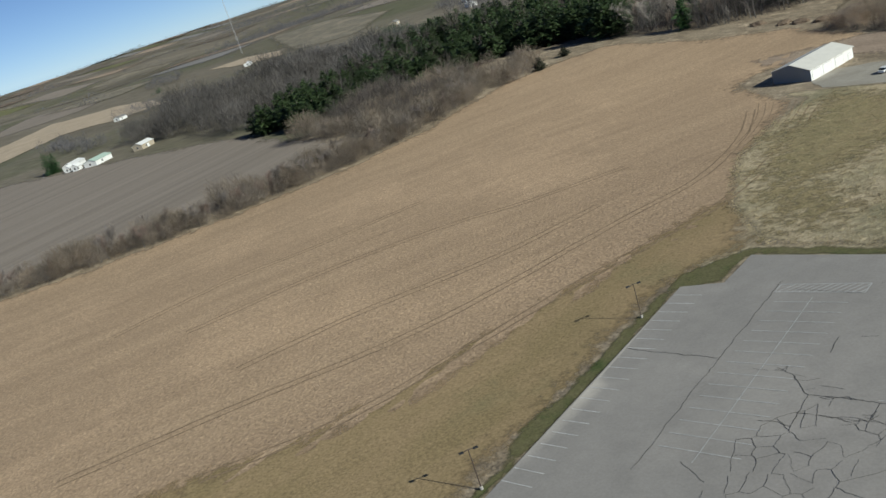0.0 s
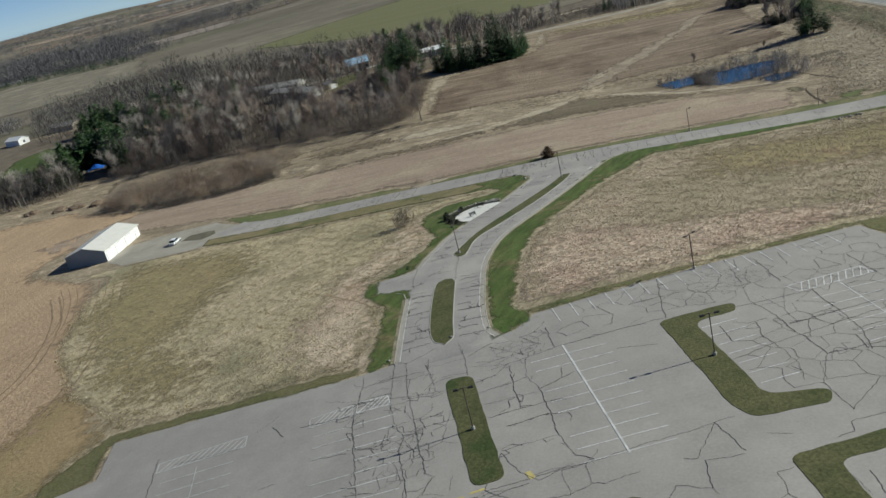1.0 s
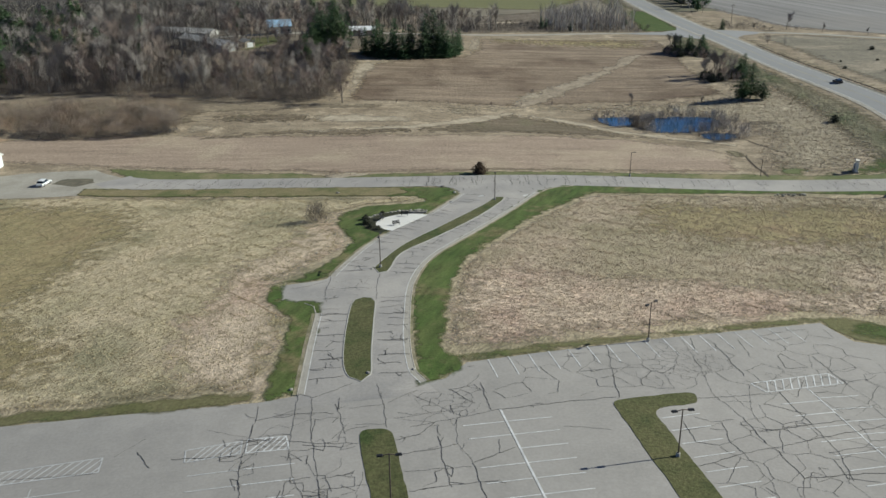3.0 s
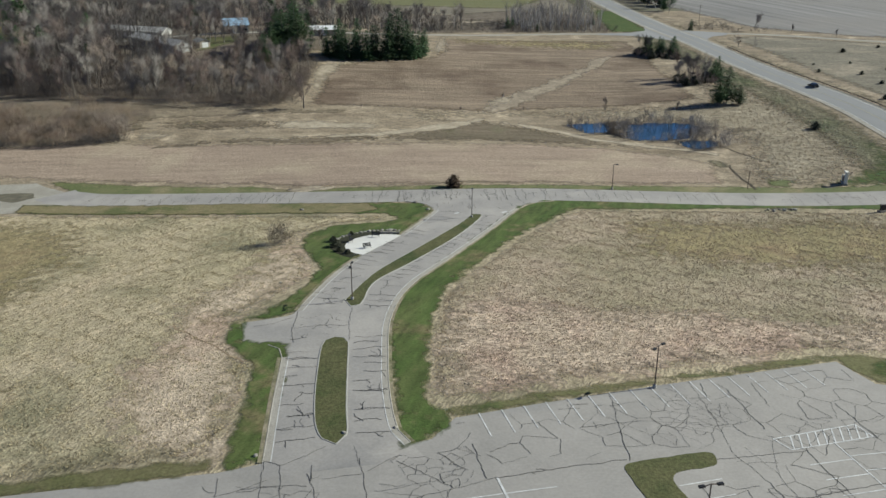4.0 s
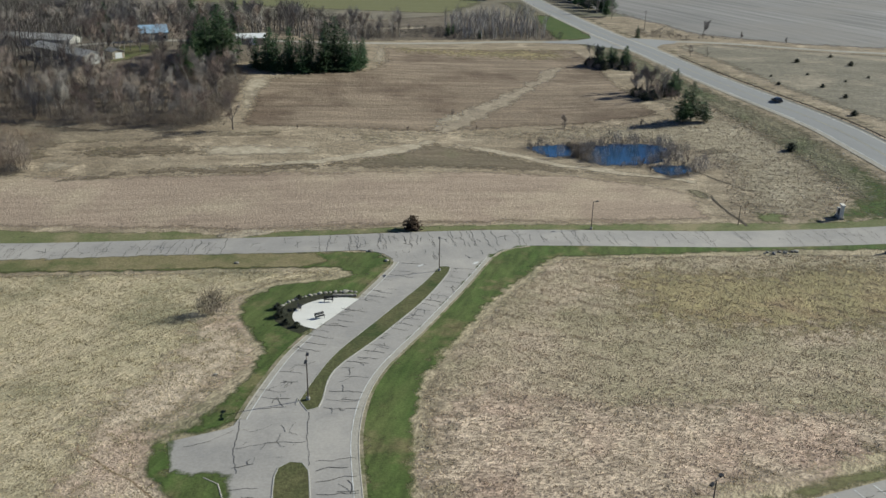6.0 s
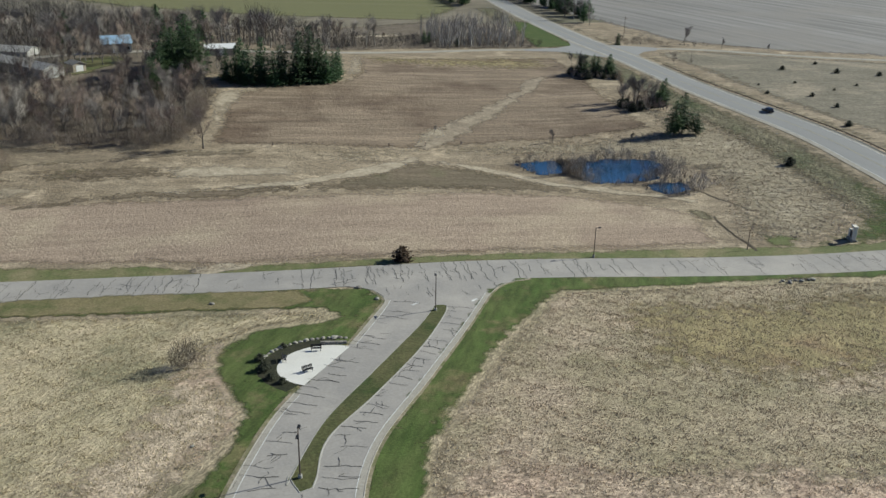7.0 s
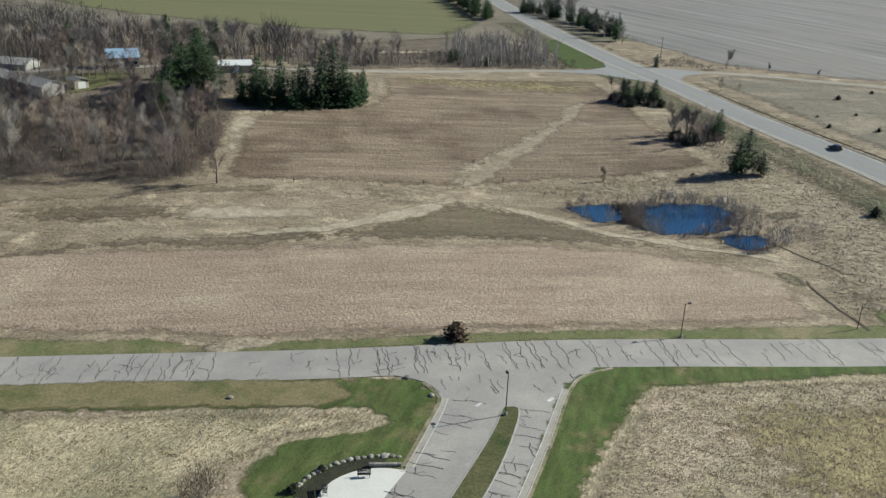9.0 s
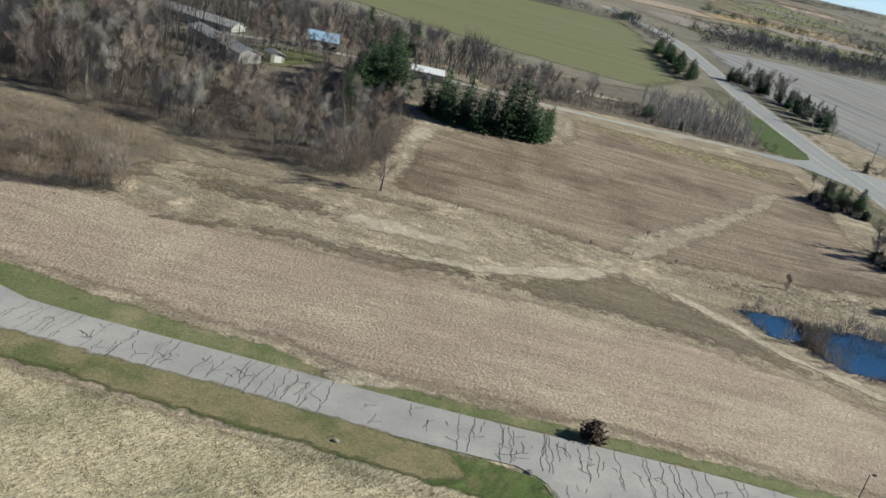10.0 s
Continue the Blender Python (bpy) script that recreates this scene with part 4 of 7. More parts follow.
for name, (v, f), material, label in (("bay_lines", LINES, M_PAINT, "worn white parking bay lines"), ("faded_bay_lines", OLD, M_PAINT_OLD, "faded old parking bay lines"), ("yellow_marks", YELLOW, M_YELLOW, "worn yellow paint marks")):
    tagged(new(name, mesh_of(name, v, f, material)), label, "", "", "structure")

# ---- cracks ----
rnd = random.Random(5)


def wander(a, b, width, to, wild=0.12, lift=0.0975):
    """A crooked crack from a to b."""
    n = max(3, int(math.dist(a, b) / 0.6))
    d = Vector((b[0] - a[0], b[1] - a[1]))
    s = Vector((-d.y, d.x)).normalized()
    pts, off = [], 0.0
    for k in range(n + 1):
        t = k / n
        off = off * 0.72 + rnd.uniform(-1, 1) * wild * 4
        e = off * math.sin(math.pi * t) ** 0.5
        pts.append((a[0] + d.x * t + s.x * e, a[1] + d.y * t + s.y * e))
    w = width * rnd.uniform(0.6, 1.25)
    ribbon(pts, w / 2, -w / 2, lift, *to)


def crooked(a, b, width, to, lift=0.112):
    """A short crack of a few sharp bends."""
    n = max(2, int(math.dist(a, b) / 0.55))
    d = Vector((b[0] - a[0], b[1] - a[1]))
    s = Vector((-d.y, d.x)).normalized()
    pts, off = [a], 0.0
    for k in range(1, n):
        off = off * 0.6 + rnd.uniform(-0.13, 0.13)
        pts.append((a[0] + d.x * k / n + s.x * off, a[1] + d.y * k / n + s.y * off))
    w = width * rnd.choice((0.5, 0.65, 0.8, 1.0))
    ribbon(pts + [b], w / 2, -w / 2, lift, *to)


def paved(x, y):
    """Open asphalt of the car park, clear of the islands."""
    if y > 50.5 and x < 20 or x > 20 and y > 55.5 + (x - 20) * 0.165 or x > 74.8 and y > 56:
        return False
    if y < 9.8 and -5.5 < x < 26.5 and y > 2:
        return False
    for pts in ISLANDS[:3]:
        inside = False
        for (ax, ay), (bx, by) in zip(pts, pts[1:] + pts[:1]):
            if (ay > y) != (by > y) and x < ax + (y - ay) / (by - ay) * (bx - ax):
                inside = not inside
        if inside:
            return False
    return True


CR = ([], [])
# the long cracks of the middle, the east and the west of the car park
CENTRE = [[(-6.3, 50), (-7.4, 37.8), (-6.4, 25), (-5.5, 15.8)], [(-1.6, 52.3), (-2.1, 42.2), (-1.8, 37.2), (-1.3, 34.4), (-0.3, 31.6), (-0.9, 28.4), (0, 19.4), (-0.5, 15.8)], [(0.2, 50.8), (0.3, 41.8), (1.1, 34.4), (1.6, 28.6), (2.3, 22.5)], [(8.3, 52.8), (8.8, 48.7), (9, 42.7)],
          [(-1.6, 52), (0.2, 50.8), (5.1, 53.3)], [(-8.5, 43.4), (-2.3, 42), (0.8, 40.9), (5.9, 40.1)], [(-6.6, 47.1), (-2.1, 47.6), (3, 46.7)], [(21.3, 51), (21.6, 44.6)], [(22.5, 44.6), (17.4, 43.4), (11.7, 42.3)], [(17.2, 43.2), (16.8, 38.2), (17.9, 34.4), (18.5, 28.7), (18.6, 23.5), (19.7, 18.9), (21.6, 17.3)]]
CROSS = [[(17.9, 34.4), (23, 36.7)], [(9.9, 40), (12.8, 40.8), (14.7, 43)], [(10, 37.2), (16.8, 38.2)], [(10.4, 34.1), (17.7, 33.8)], [(10.7, 30.7), (20.3, 31.2)], [(14.7, 40), (14.8, 35.1), (15.2, 30.7)], [(1.5, 34.3), (5, 34.7)], [(1.5, 32.5), (6.4, 32.4)], [(-6.8, 31.5), (-3.3, 31.2), (-2.7, 33.1)], [(3.6, 50.2), (3.3, 47.3), (4.2, 42.2)],
         [(12.6, 49.3), (14.5, 47.3), (17.9, 43.7)], [(9.4, 48), (13.2, 50.2)], [(-11, 15.3), (-5.5, 15.6), (3.5, 16), (8, 15.8), (9.2, 16.4), (21.2, 17.1), (38, 19.2)], [(8, 15.8), (8.7, 8.9)], [(2.9, 15.7), (3.9, 9.6)], [(11.6, 23.1), (18.4, 23.5)], [(12.8, 27.9), (18.2, 28.4)]]
EAST = [[(40.1, 59.4), (38.7, 51.4), (37.6, 45.5)], [(22.5, 44.6), (37.3, 45.7)], [(51.3, 61.4), (50.5, 51.6), (49.6, 45.1), (51, 39.9), (51.3, 34.5)], [(55.4, 58.8), (55.5, 49.7)], [(48, 39), (47.3, 35.4), (48, 32.9), (48.6, 27.1), (47.7, 23.5)], [(47, 44.5), (58.3, 45.1)], [(42, 31), (48, 32.9), (56, 34.6), (69.3, 37.5)], [(42.3, 37.7), (48, 39)], [(51.5, 36.8), (63.6, 38.5)],
        [(51.8, 33.3), (52.4, 27.9), (49.2, 21.9)], [(52.4, 27.9), (63.8, 28.3)], [(58.1, 44.7), (58.5, 38.1), (58.5, 31.6), (57.4, 27)], [(67.5, 54.6), (68, 46.7), (69, 41.1)], [(34.3, 52.5), (41.8, 52.9), (51.8, 50.7)]]
WEST = [[(-36.9, 44.1), (-35.5, 21.9), (-33.4, -3)], [(-26.5, 20.6), (-23.5, 19), (-20.2, 15.4), (-11.1, 15.2)], [(-20.2, 15.4), (-19.3, 8.1)], [(-19.4, 11.7), (-11.8, 11.6)], [(-12, 15.3), (-11.6, 10)], [(-35.5, 21.9), (-51.9, 22.8)], [(-29.7, 20.1), (-27.5, 19.8)], [(-33.9, 41.4), (-23.6, 40.4)], [(-22, 28.6), (-21.5, 24.9)], [(-22, 43), (-19, 46)], [(-19.5, 43.4), (-17.5, 40)], [(-15.3, 41.1), (-7.9, 40.2)], [(-10.2, 11.9), (-6.2, 11.8), (-4.7, 9.5)]]
for lines in (CENTRE, CROSS, EAST, WEST):
    for line in lines:
        for a, b in zip(line, line[1:]):
            crooked(a, b, 0.075, CR, 0.113)
            if rnd.random() < 0.4 and lines is not WEST:
                t = rnd.uniform(0.2, 0.8)
                m = (a[0] + (b[0] - a[0]) * t, a[1] + (b[1] - a[1]) * t)
                e = (m[0] + rnd.uniform(-1.6, 1.6), m[1] + rnd.uniform(-1.6, 1.6))
                if paved(*e):
                    crooked(m, e, 0.06, CR, 0.113)


def tangle(lines, n, low=-99.0):
    """Side cracks that start on the long ones and link up again, more across than along."""
    for _ in range(n):
        line = rnd.choice(lines)
        k = rnd.randrange(len(line) - 1)
        t = rnd.random()
        x, y = (line[k][m] + (line[k + 1][m] - line[k][m]) * t for m in (0, 1))
        way = rnd.choice((-1, 1))
        for _ in range(rnd.choice((1, 2, 2, 3, 4))):
            q = (x + way * rnd.uniform(0.7, 2.0), y + rnd.uniform(-0.7, 0.7)) if rnd.random() < 0.7 else (x + rnd.uniform(-0.5, 0.5), y + rnd.choice((-1, 1)) * rnd.uniform(0.7, 1.8))
            if y > low and paved(x, y) and paved(*q):
                crooked((x, y), q, 0.07, CR, 0.113)
            x, y = q


tangle(CENTRE[:6], 40)
tangle(CROSS, 36)
tangle(EAST, 14)
tangle(WEST[1:5], 16)
for line in ([(1.6, 79.5), (1.4, 84), (2.2, 90.5), (4, 95)], [(9.2, 79), (9.6, 84), (10.4, 90.5)], [(1.5, 84.5), (5, 84.8), (9.4, 84)], [(-4, 86.5), (-1, 87), (1.5, 88.5)]):
    for a, b in zip(line, line[1:]):
        crooked(a, b, 0.08, CR, 0.117)


def crazing(x0, y0, x1, y1, cell, chance, width, seed, patch=0.0, keep=paved, lift=0.112):
    """The crazed cells of old asphalt: cracks along the borders between scattered places, dense in some patches only."""
    r = random.Random(seed)
    dots = [Vector((x + cell * r.uniform(-0.46, 0.46), y + cell * r.uniform(-0.46, 0.46))) for x in np.arange(x0, x1, cell) for y in np.arange(y0, y1, cell)]
    got = geometry.delaunay_2d_cdt(dots, [], [], 0, 1e-5)
    mids, shared = [], {}
    for k, f in enumerate(got[2]):
        p, q, w = (got[0][i] for i in f[:3])
        d = 2 * (p.x * (q.y - w.y) + q.x * (w.y - p.y) + w.x * (p.y - q.y))
        p2, q2, w2 = p.length_squared, q.length_squared, w.length_squared
        mids.append(((p2 * (q.y - w.y) + q2 * (w.y - p.y) + w2 * (p.y - q.y)) / d, (p2 * (w.x - q.x) + q2 * (p.x - w.x) + w2 * (q.x - p.x)) / d) if abs(d) > 1e-6 else (p.x, p.y))
        for i, j in ((0, 1), (1, 2), (2, 0)):
            shared.setdefault(tuple(sorted((f[i], f[j]))), []).append(k)
    for pair in shared.values():
        if len(pair) == 2:
            p, q = mids[pair[0]], mids[pair[1]]
            if 0.25 * cell < math.dist(p, q) < 2.2 * cell and keep(*p) and keep(*q):
                dense = noise.noise(Vector((p[0] / 11, p[1] / 11, 0.1 * seed)))
                if (dense > patch if patch else True) and r.random() < chance + 0.5 * dense:
                    crooked(p, q, width, CR, lift)


crazing(19, 46, 77, 66, 3.2, 0.85, 0.062, 1)
crazing(19, 49, 64, 66, 1.3, 0.6, 0.045, 2, 0.1)
crazing(40, 19, 62, 47, 3.8, 0.8, 0.062, 3)
crazing(62, -14, 128, 52, 3.8, 0.85, 0.062, 4)
crazing(27, -14, 60, 19, 4.2, 0.7, 0.062, 5)
crazing(-12, -14, 27, 19, 4.0, 0.5, 0.062, 6)
crazing(-8, 14, 13, 52, 3.2, 0.42, 0.058, 7)
crazing(-8, 14, 5, 52, 1.5, 0.55, 0.05, 8, 0.1)
crazing(12, 44, 22, 52, 1.5, 0.6, 0.05, 11, 0.05)
crazing(-24, -16, -8, 14, 2.5, 0.7, 0.06, 9)
crazing(1, 79, 11, 92, 1.7, 0.5, 0.06, 12, keep=lambda x, y: 80.6 < y < 90.3 and 2 < x < 9.4, lift=0.117)
# across the lanes of the drive and the access road
for inner, outer, seed in ((2.2, 6.7, 3), (-2.3, -6.6, 4)):
    r = random.Random(seed)
    k = 3.0
    while k < len(LANE) - 3:
        (x, y), (x2, y2) = LANE[int(k)], LANE[int(k) + 1]
        d = Vector((x2 - x, y2 - y)).normalized()
        at = lambda o, f: (x - d.y * o + d.x * f, y + d.x * o + d.y * f)
        if 54 < y < 140 and not 80 < y < 91:
            slope, kind = r.uniform(-0.5, 0.5), r.random()
            lo, hi = (inner, outer) if kind < 0.55 else ((inner, inner + (outer - inner) * r.uniform(0.4, 0.8)) if kind < 0.8 else (outer, outer + (inner - outer) * r.uniform(0.4, 0.8)))
            wander(at(lo, 0), at(hi, slope), 0.085, CR, 0.06, 0.116)
            for _ in range(r.choice((0, 1, 1, 2))):
                m = lo + (hi - lo) * r.uniform(0.2, 0.8)
                wander(at(m, slope * (m - lo) / (hi - lo)), at(m + r.uniform(-1.2, 1.2), r.choice((-1, 1)) * r.uniform(0.7, 2.0)), 0.07, CR, 0.05, 0.116)
        k += r.choice((0.35, 0.55, 0.8, 1.1, 1.5))
for k in range(2, len(ROAD) - 1):
    (x, y), (x2, y2) = ROAD[k], ROAD[k + 1]
    d = Vector((x2 - x, y2 - y)).normalized()
    dense = 4 if -46 < x < 0 else (5 if 16 < x < 40 else (3 if x < 75 else 2))
    if 0 < x < 14:
        dense = 1
    for _ in range(dense):
        f = rnd.uniform(0, 4)
        lo, hi = sorted((rnd.uniform(-4.7, 1.5), rnd.uniform(-1.5, 4.7)))
        if rnd.random() < 0.3:
            lo, hi = -4.7, 4.7
        g = rnd.uniform(-0.7, 0.7)
        wander((x + d.x * f - d.y * lo, y + d.y * f + d.x * lo), (x + d.x * (f + g) - d.y * hi, y + d.y * (f + g) + d.x * hi), 0.08, CR, 0.072, 0.116)
        if rnd.random() < 0.4:
            m = rnd.uniform(lo, hi)
            e = rnd.choice((-1, 1)) * rnd.uniform(0.8, 2.0)
            wander((x + d.x * f - d.y * m, y + d.y * f + d.x * m), (x + d.x * (f + e) - d.y * (m + 0.8), y + d.y * (f + e) + d.x * (m + 0.8)), 0.09, CR, 0.056, 0.116)
for _ in range(16):
    x, y = rnd.uniform(31, 52), rnd.uniform(141, 148)
    wander((x, y), (x + rnd.uniform(-0.6, 0.6), y + rnd.uniform(1.2, 3.2)), 0.07, CR, 0.05, 0.118)
tagged(new("pavement_cracks", mesh_of("pavement_cracks", *CR, M_CRACK)), "dark crooked cracks in the old asphalt", "cracks", "", "stuff")
# edge lines and centre line of the highway
EDGE, MID = ([], []), ([], [])
for off, to in ((5.6, EDGE), (-5.6, EDGE), (0.15, MID), (-0.15, MID)):
    ribbon(HWY, off + 0.09, off - 0.09, 0.112, *to)
tagged(new("edge_lines", mesh_of("edge_lines", *EDGE, M_PAINT)), "white edge lines of the highway", "", "", "structure")
tagged(new("centre_lines", mesh_of("centre_lines", *MID, M_YELLOW_OLD)), "faded yellow centre lines of the highway", "", "", "structure")
for a, b in ((7.6, 5.8), (-5.8, -7.6)):
    strip("highway_shoulder", HWY, a, b, 0.104, M_GRAVEL, "pale gravel shoulder of the highway")


# ---- plants ----
def bare_tree(height, spread, seed, twig_count=620, stems=1, lean=0.12, label="", name="bare_tree", levels=3, twig=1.0):
    """A leafless tree: tapered trunk and limbs, and a crown of fine twigs."""
    r = random.Random(seed)
    wood = bmesh.new()
    ends = []

    def grow(p, d, length, rad, level):
        pts, radii = [p], [rad]
        n = 3 if level < 3 else 2
        for k in range(n):
            d = (d + Vector((r.uniform(-1, 1), r.uniform(-1, 1), r.uniform(-0.3, 0.6))) * (0.16 + 0.05 * level)).normalized()
            p = p + d * length / n
            pts.append(p)
            radii.append(rad * (1 - 0.75 * (k + 1) / n))
        tube(wood, pts, radii, 5 if level < 1 else 3, False)
        if level >= 1:
            ends.append((pts, d))
        if level < levels:
            for _ in range((5, 4, 3)[level]):
                k = r.uniform(0.3, 1.0) if level else r.uniform(0.22, 1.0)
                i = min(int(k * n), n - 1)
                q = pts[i].lerp(pts[i + 1], k * n - i)
                a = r.uniform(0, 6.28)
                side = Vector((math.cos(a), math.sin(a), r.uniform(0.45, 1.6) if stems == 1 else r.uniform(0.35, 1.3)))
                grow(q, (d * 0.6 + side * spread).normalized(), length * r.uniform(0.45, 0.68), rad * 0.42, level + 1)

    for _ in range(stems):
        a = r.uniform(0, 6.28)
        grow(Vector((0.15 * math.cos(a) * (stems > 1), 0.15 * math.sin(a) * (stems > 1), -0.15)), Vector((lean * math.cos(a), lean * math.sin(a), 1)).normalized(), height * (0.5 if stems == 1 else 0.42), height * (0.0135 if name == "slim_tree" else 0.018) / stems ** 0.3, 0)
    verts, faces = [], []
    for _ in range(twig_count):
        pts, d = r.choice(ends)
        k = r.random()
        m = len(pts) - 1
        i = min(int(k * m), m - 1)
        q = pts[i].lerp(pts[i + 1], k * m - i)
        if stems == 1:
            q = q + Vector((r.gauss(0, 1), r.gauss(0, 1), r.gauss(0, 0.8))) * height * 0.018
        w = (d * 0.5 + Vector((r.uniform(-1, 1), r.uniform(-1, 1), r.uniform(-0.2, 1.0)))).normalized()
        length = height * r.uniform(0.06, 0.15)
        s = w.orthogonal().normalized() * height * (0.0017 if stems == 1 else 0.003) * twig
        b = len(verts)
        verts += [q - s, q + s, q + w * length]
        faces.append((b, b + 1, b + 2))
    tree = new(name)
    part("trunk", wood, M_BIRCH if name == "slim_tree" else M_BARK, tree)
    crown = new("crown", mesh_of("crown", verts, faces, M_BRUSH if stems > 1 else (M_BUD if seed % 3 == 0 else M_TWIG)))
    crown.parent = tree
    return tagged(tree, label or "bare grey deciduous tree with fine twigs", "tree")


def conifer(height, width, seed, material, label, density=1.0, gap=0.06, name="conifer", spray=0.042, power=0.85):
    """An evergreen: a straight trunk and whorls of drooping boughs made of small needle sprays."""
    r = random.Random(seed)
    wood = bmesh.new()
    tube(wood, [(0, 0, -0.2), (0, 0, height * 0.5), (0.05, 0.03, height * 0.97)], [height * 0.017, height * 0.011, 0.03], 6, False)
    shape = (lambda t: (1 - t) ** power) if name != "pine" else (lambda t: min(1.0, 0.45 + 1.6 * t) * (1 - t ** 2.2))
    if name == "juniper":
        shape = lambda t: max(0.1, 1 - (1.9 * t - 0.75) ** 2) ** 0.5
    verts, faces = [], []
    z = height * gap
    while z < height * 0.985:
        t = z / height
        reach = width * 0.5 * shape(t) * r.uniform(0.7, 1.2) + 0.15
        n = int((6 + 5 * (1 - t)) * density)
        for _ in range(n):
            a = r.uniform(0, 6.28)
            long = reach * r.uniform(0.6, 1.15)
            droop = r.uniform(-0.25, 0.35)
            m = max(2, int(long / 0.55))
            for k in range(m):
                f = (k + r.random()) / m
                c = Vector((math.cos(a) * long * f, math.sin(a) * long * f, z + droop * long * f * 0.5 - 0.1 * f + r.uniform(-0.15, 0.15)))
                size = height * spray * r.uniform(0.6, 1.3) * (1.15 - 0.5 * t)
                for _ in range(2):
                    u = Vector((math.cos(a) + r.uniform(-0.8, 0.8), math.sin(a) + r.uniform(-0.8, 0.8), r.uniform(-0.5, 0.5))).normalized()
                    s = u.cross(Vector((r.uniform(-0.5, 0.5), r.uniform(-0.5, 0.5), 1))).normalized()
                    b = len(verts)
                    verts += [c - s * size * 0.5, c + s * size * 0.5, c + u * size * 1.2]
                    faces.append((b, b + 1, b + 2))
        z += height * 0.042 * r.uniform(0.8, 1.2)
    tree = new(name)
    part("trunk", wood, M_BARK, tree)
    crown = new("crown", mesh_of("crown", verts, faces, material))
    crown.parent = tree
    return tagged(tree, label, "tree")


def hide_away(ob):
    """The first of a kind is only a pattern: its copies stand in the place."""
    for o in (ob, *ob.children_recursive):
        scene.collection.objects.unlink(o)
    return ob


def planted(ob, x, y, size=1.0, turn=0.0, group="", sink=0.0):
    made = copy_thing(ob, Matrix.Translation((x, y, z_at(x, y) - sink)) @ Matrix.Rotation(turn, 4, 'Z') @ Matrix.Scale(size, 4))
    return tagged(made, "", "", group)


def in_poly(x, y, pts):
    inside = False
    for (ax, ay), (bx, by) in zip(pts, pts[1:] + pts[:1]):
        if (ay > y) != (by > y) and x < ax + (y - ay) / (by - ay) * (bx - ax):
            inside = not inside
    return inside


FARMYARD = [(-160, 294), (-152, 318), (-158, 345), (-185, 420), (-235, 452), (-246, 420), (-206, 345), (-180, 298)]


def scatter(pts, count, apart, seed, taken):
    """Random places inside an outline that keep apart from each other."""
    r = random.Random(seed)
    xs, ys = [p[0] for p in pts], [p[1] for p in pts]
    out = []
    for _ in range(count * 30):
        x, y = r.uniform(min(xs), max(xs)), r.uniform(min(ys), max(ys))
        t = min(1.0, max(0.0, ((x + 141) * 21 + (y - 313) * -51) / 3042))
        if math.hypot(x + 141 - 21 * t, y - 313 + 51 * t) < 7.5 or -150 < x < -114 and abs(y - 314) < 7:
            continue
        if in_poly(x, y, FARMYARD):
            continue
        if in_poly(x, y, pts) and all((x - a) ** 2 + (y - b) ** 2 > apart * apart for a, b in taken):
            taken.append((x, y))
            out.append((x, y, r.uniform(0.65, 1.2), r.uniform(0, 6.28)))
            if len(out) == count:
                break
    return out


M_JUNIPER = plain("juniper_needles", (0.045, 0.05, 0.028), 0.8, vary=0.4, grain=0.5)
BARE_LOW = [hide_away(bare_tree(14.5 + k % 3, 0.8, 140 + k, 560, levels=2, twig=1.7)) for k in range(5)]
BUSH_FAR = [hide_away(bare_tree(4.6, 0.8, 280 + k, 150, 4, 0.4, "bare shrub of brown twigs", "bare_shrub", 1, 2.5)) for k in range(3)]
BARE = [hide_away(bare_tree(15.5 + k % 3, 0.6 + 0.1 * (k % 4), 40 + k, 1250, twig=0.95)) for k in range(6)]
SLIM = [hide_away(bare_tree(13, 0.2, 70 + k, 70, lean=0.04, label="slim bare tree with pale bark", name="slim_tree", levels=1)) for k in range(3)]
BUSH = [hide_away(bare_tree(4.2, 0.8, 80 + k, 520, 4, 0.45, "bare many-stemmed shrub of grey-brown twigs", "bare_shrub", 1, 0.9)) for k in range(4)]
FIR = [hide_away(conifer(13, 6.6 + k * 0.6, 10 + k, M_NEEDLE, "dense dark green spruce reaching the ground", 1.9, 0.02, power=(0.42, 0.5, 0.8)[k], spray=0.042)) for k in range(3)]
PINE = [hide_away(conifer(13, 9.2 + k * 0.7, 20 + k, M_PINE, "open-crowned green pine with a bare lower trunk", 2.0, 0.12, "pine")) for k in range(3)]
PINE_FAR = [hide_away(conifer(13, 9.0 + k, 50 + k, M_PINE, "green pine", 0.75, 0.08, "pine", 0.085)) for k in range(3)]
SHRUB = [hide_away(conifer(2.4, 2.9, 30 + k, M_JUNIPER, "small dark green juniper shrub", 1.8, 0.02, "juniper", 0.14)) for k in range(2)]

M_GOLD = plain("golden_willow_twigs", (0.30, 0.27, 0.06), 0.8, vary=0.4, grain=1.0)
GOLD = hide_away(conifer(13, 8.5, 90, M_GOLD, "yellow-green budding willow among bare trees", 1.6, 0.1, "pine"))
taken = [(-55, 336), (-46, 334), (-40, 344), (-62, 345), (-18, 366), (-28, 366), (10, 358), (20, 357), (-33, 360), (-50, 330), (-50, 340), (-42, 339), (-23, 377), (15, 363), (-23, 370), (-52, 347), (-140, 315)]
taken += [(x, y) for x in range(-96, -14, 3) for y in range(304, 400, 3) if abs((x + 51) * 0.78 + (y - 345) * 0.63) < 9 and abs(y - 346) < 22 or abs((x + 70) * 0.44 + (y - 387) * 0.9) < 7 and abs(x + 70) < 20 or abs((x + 34) * 0.97 + (y - 318) * 0.25) < 8 and 304 < y < 346]
pick = random.Random(3)


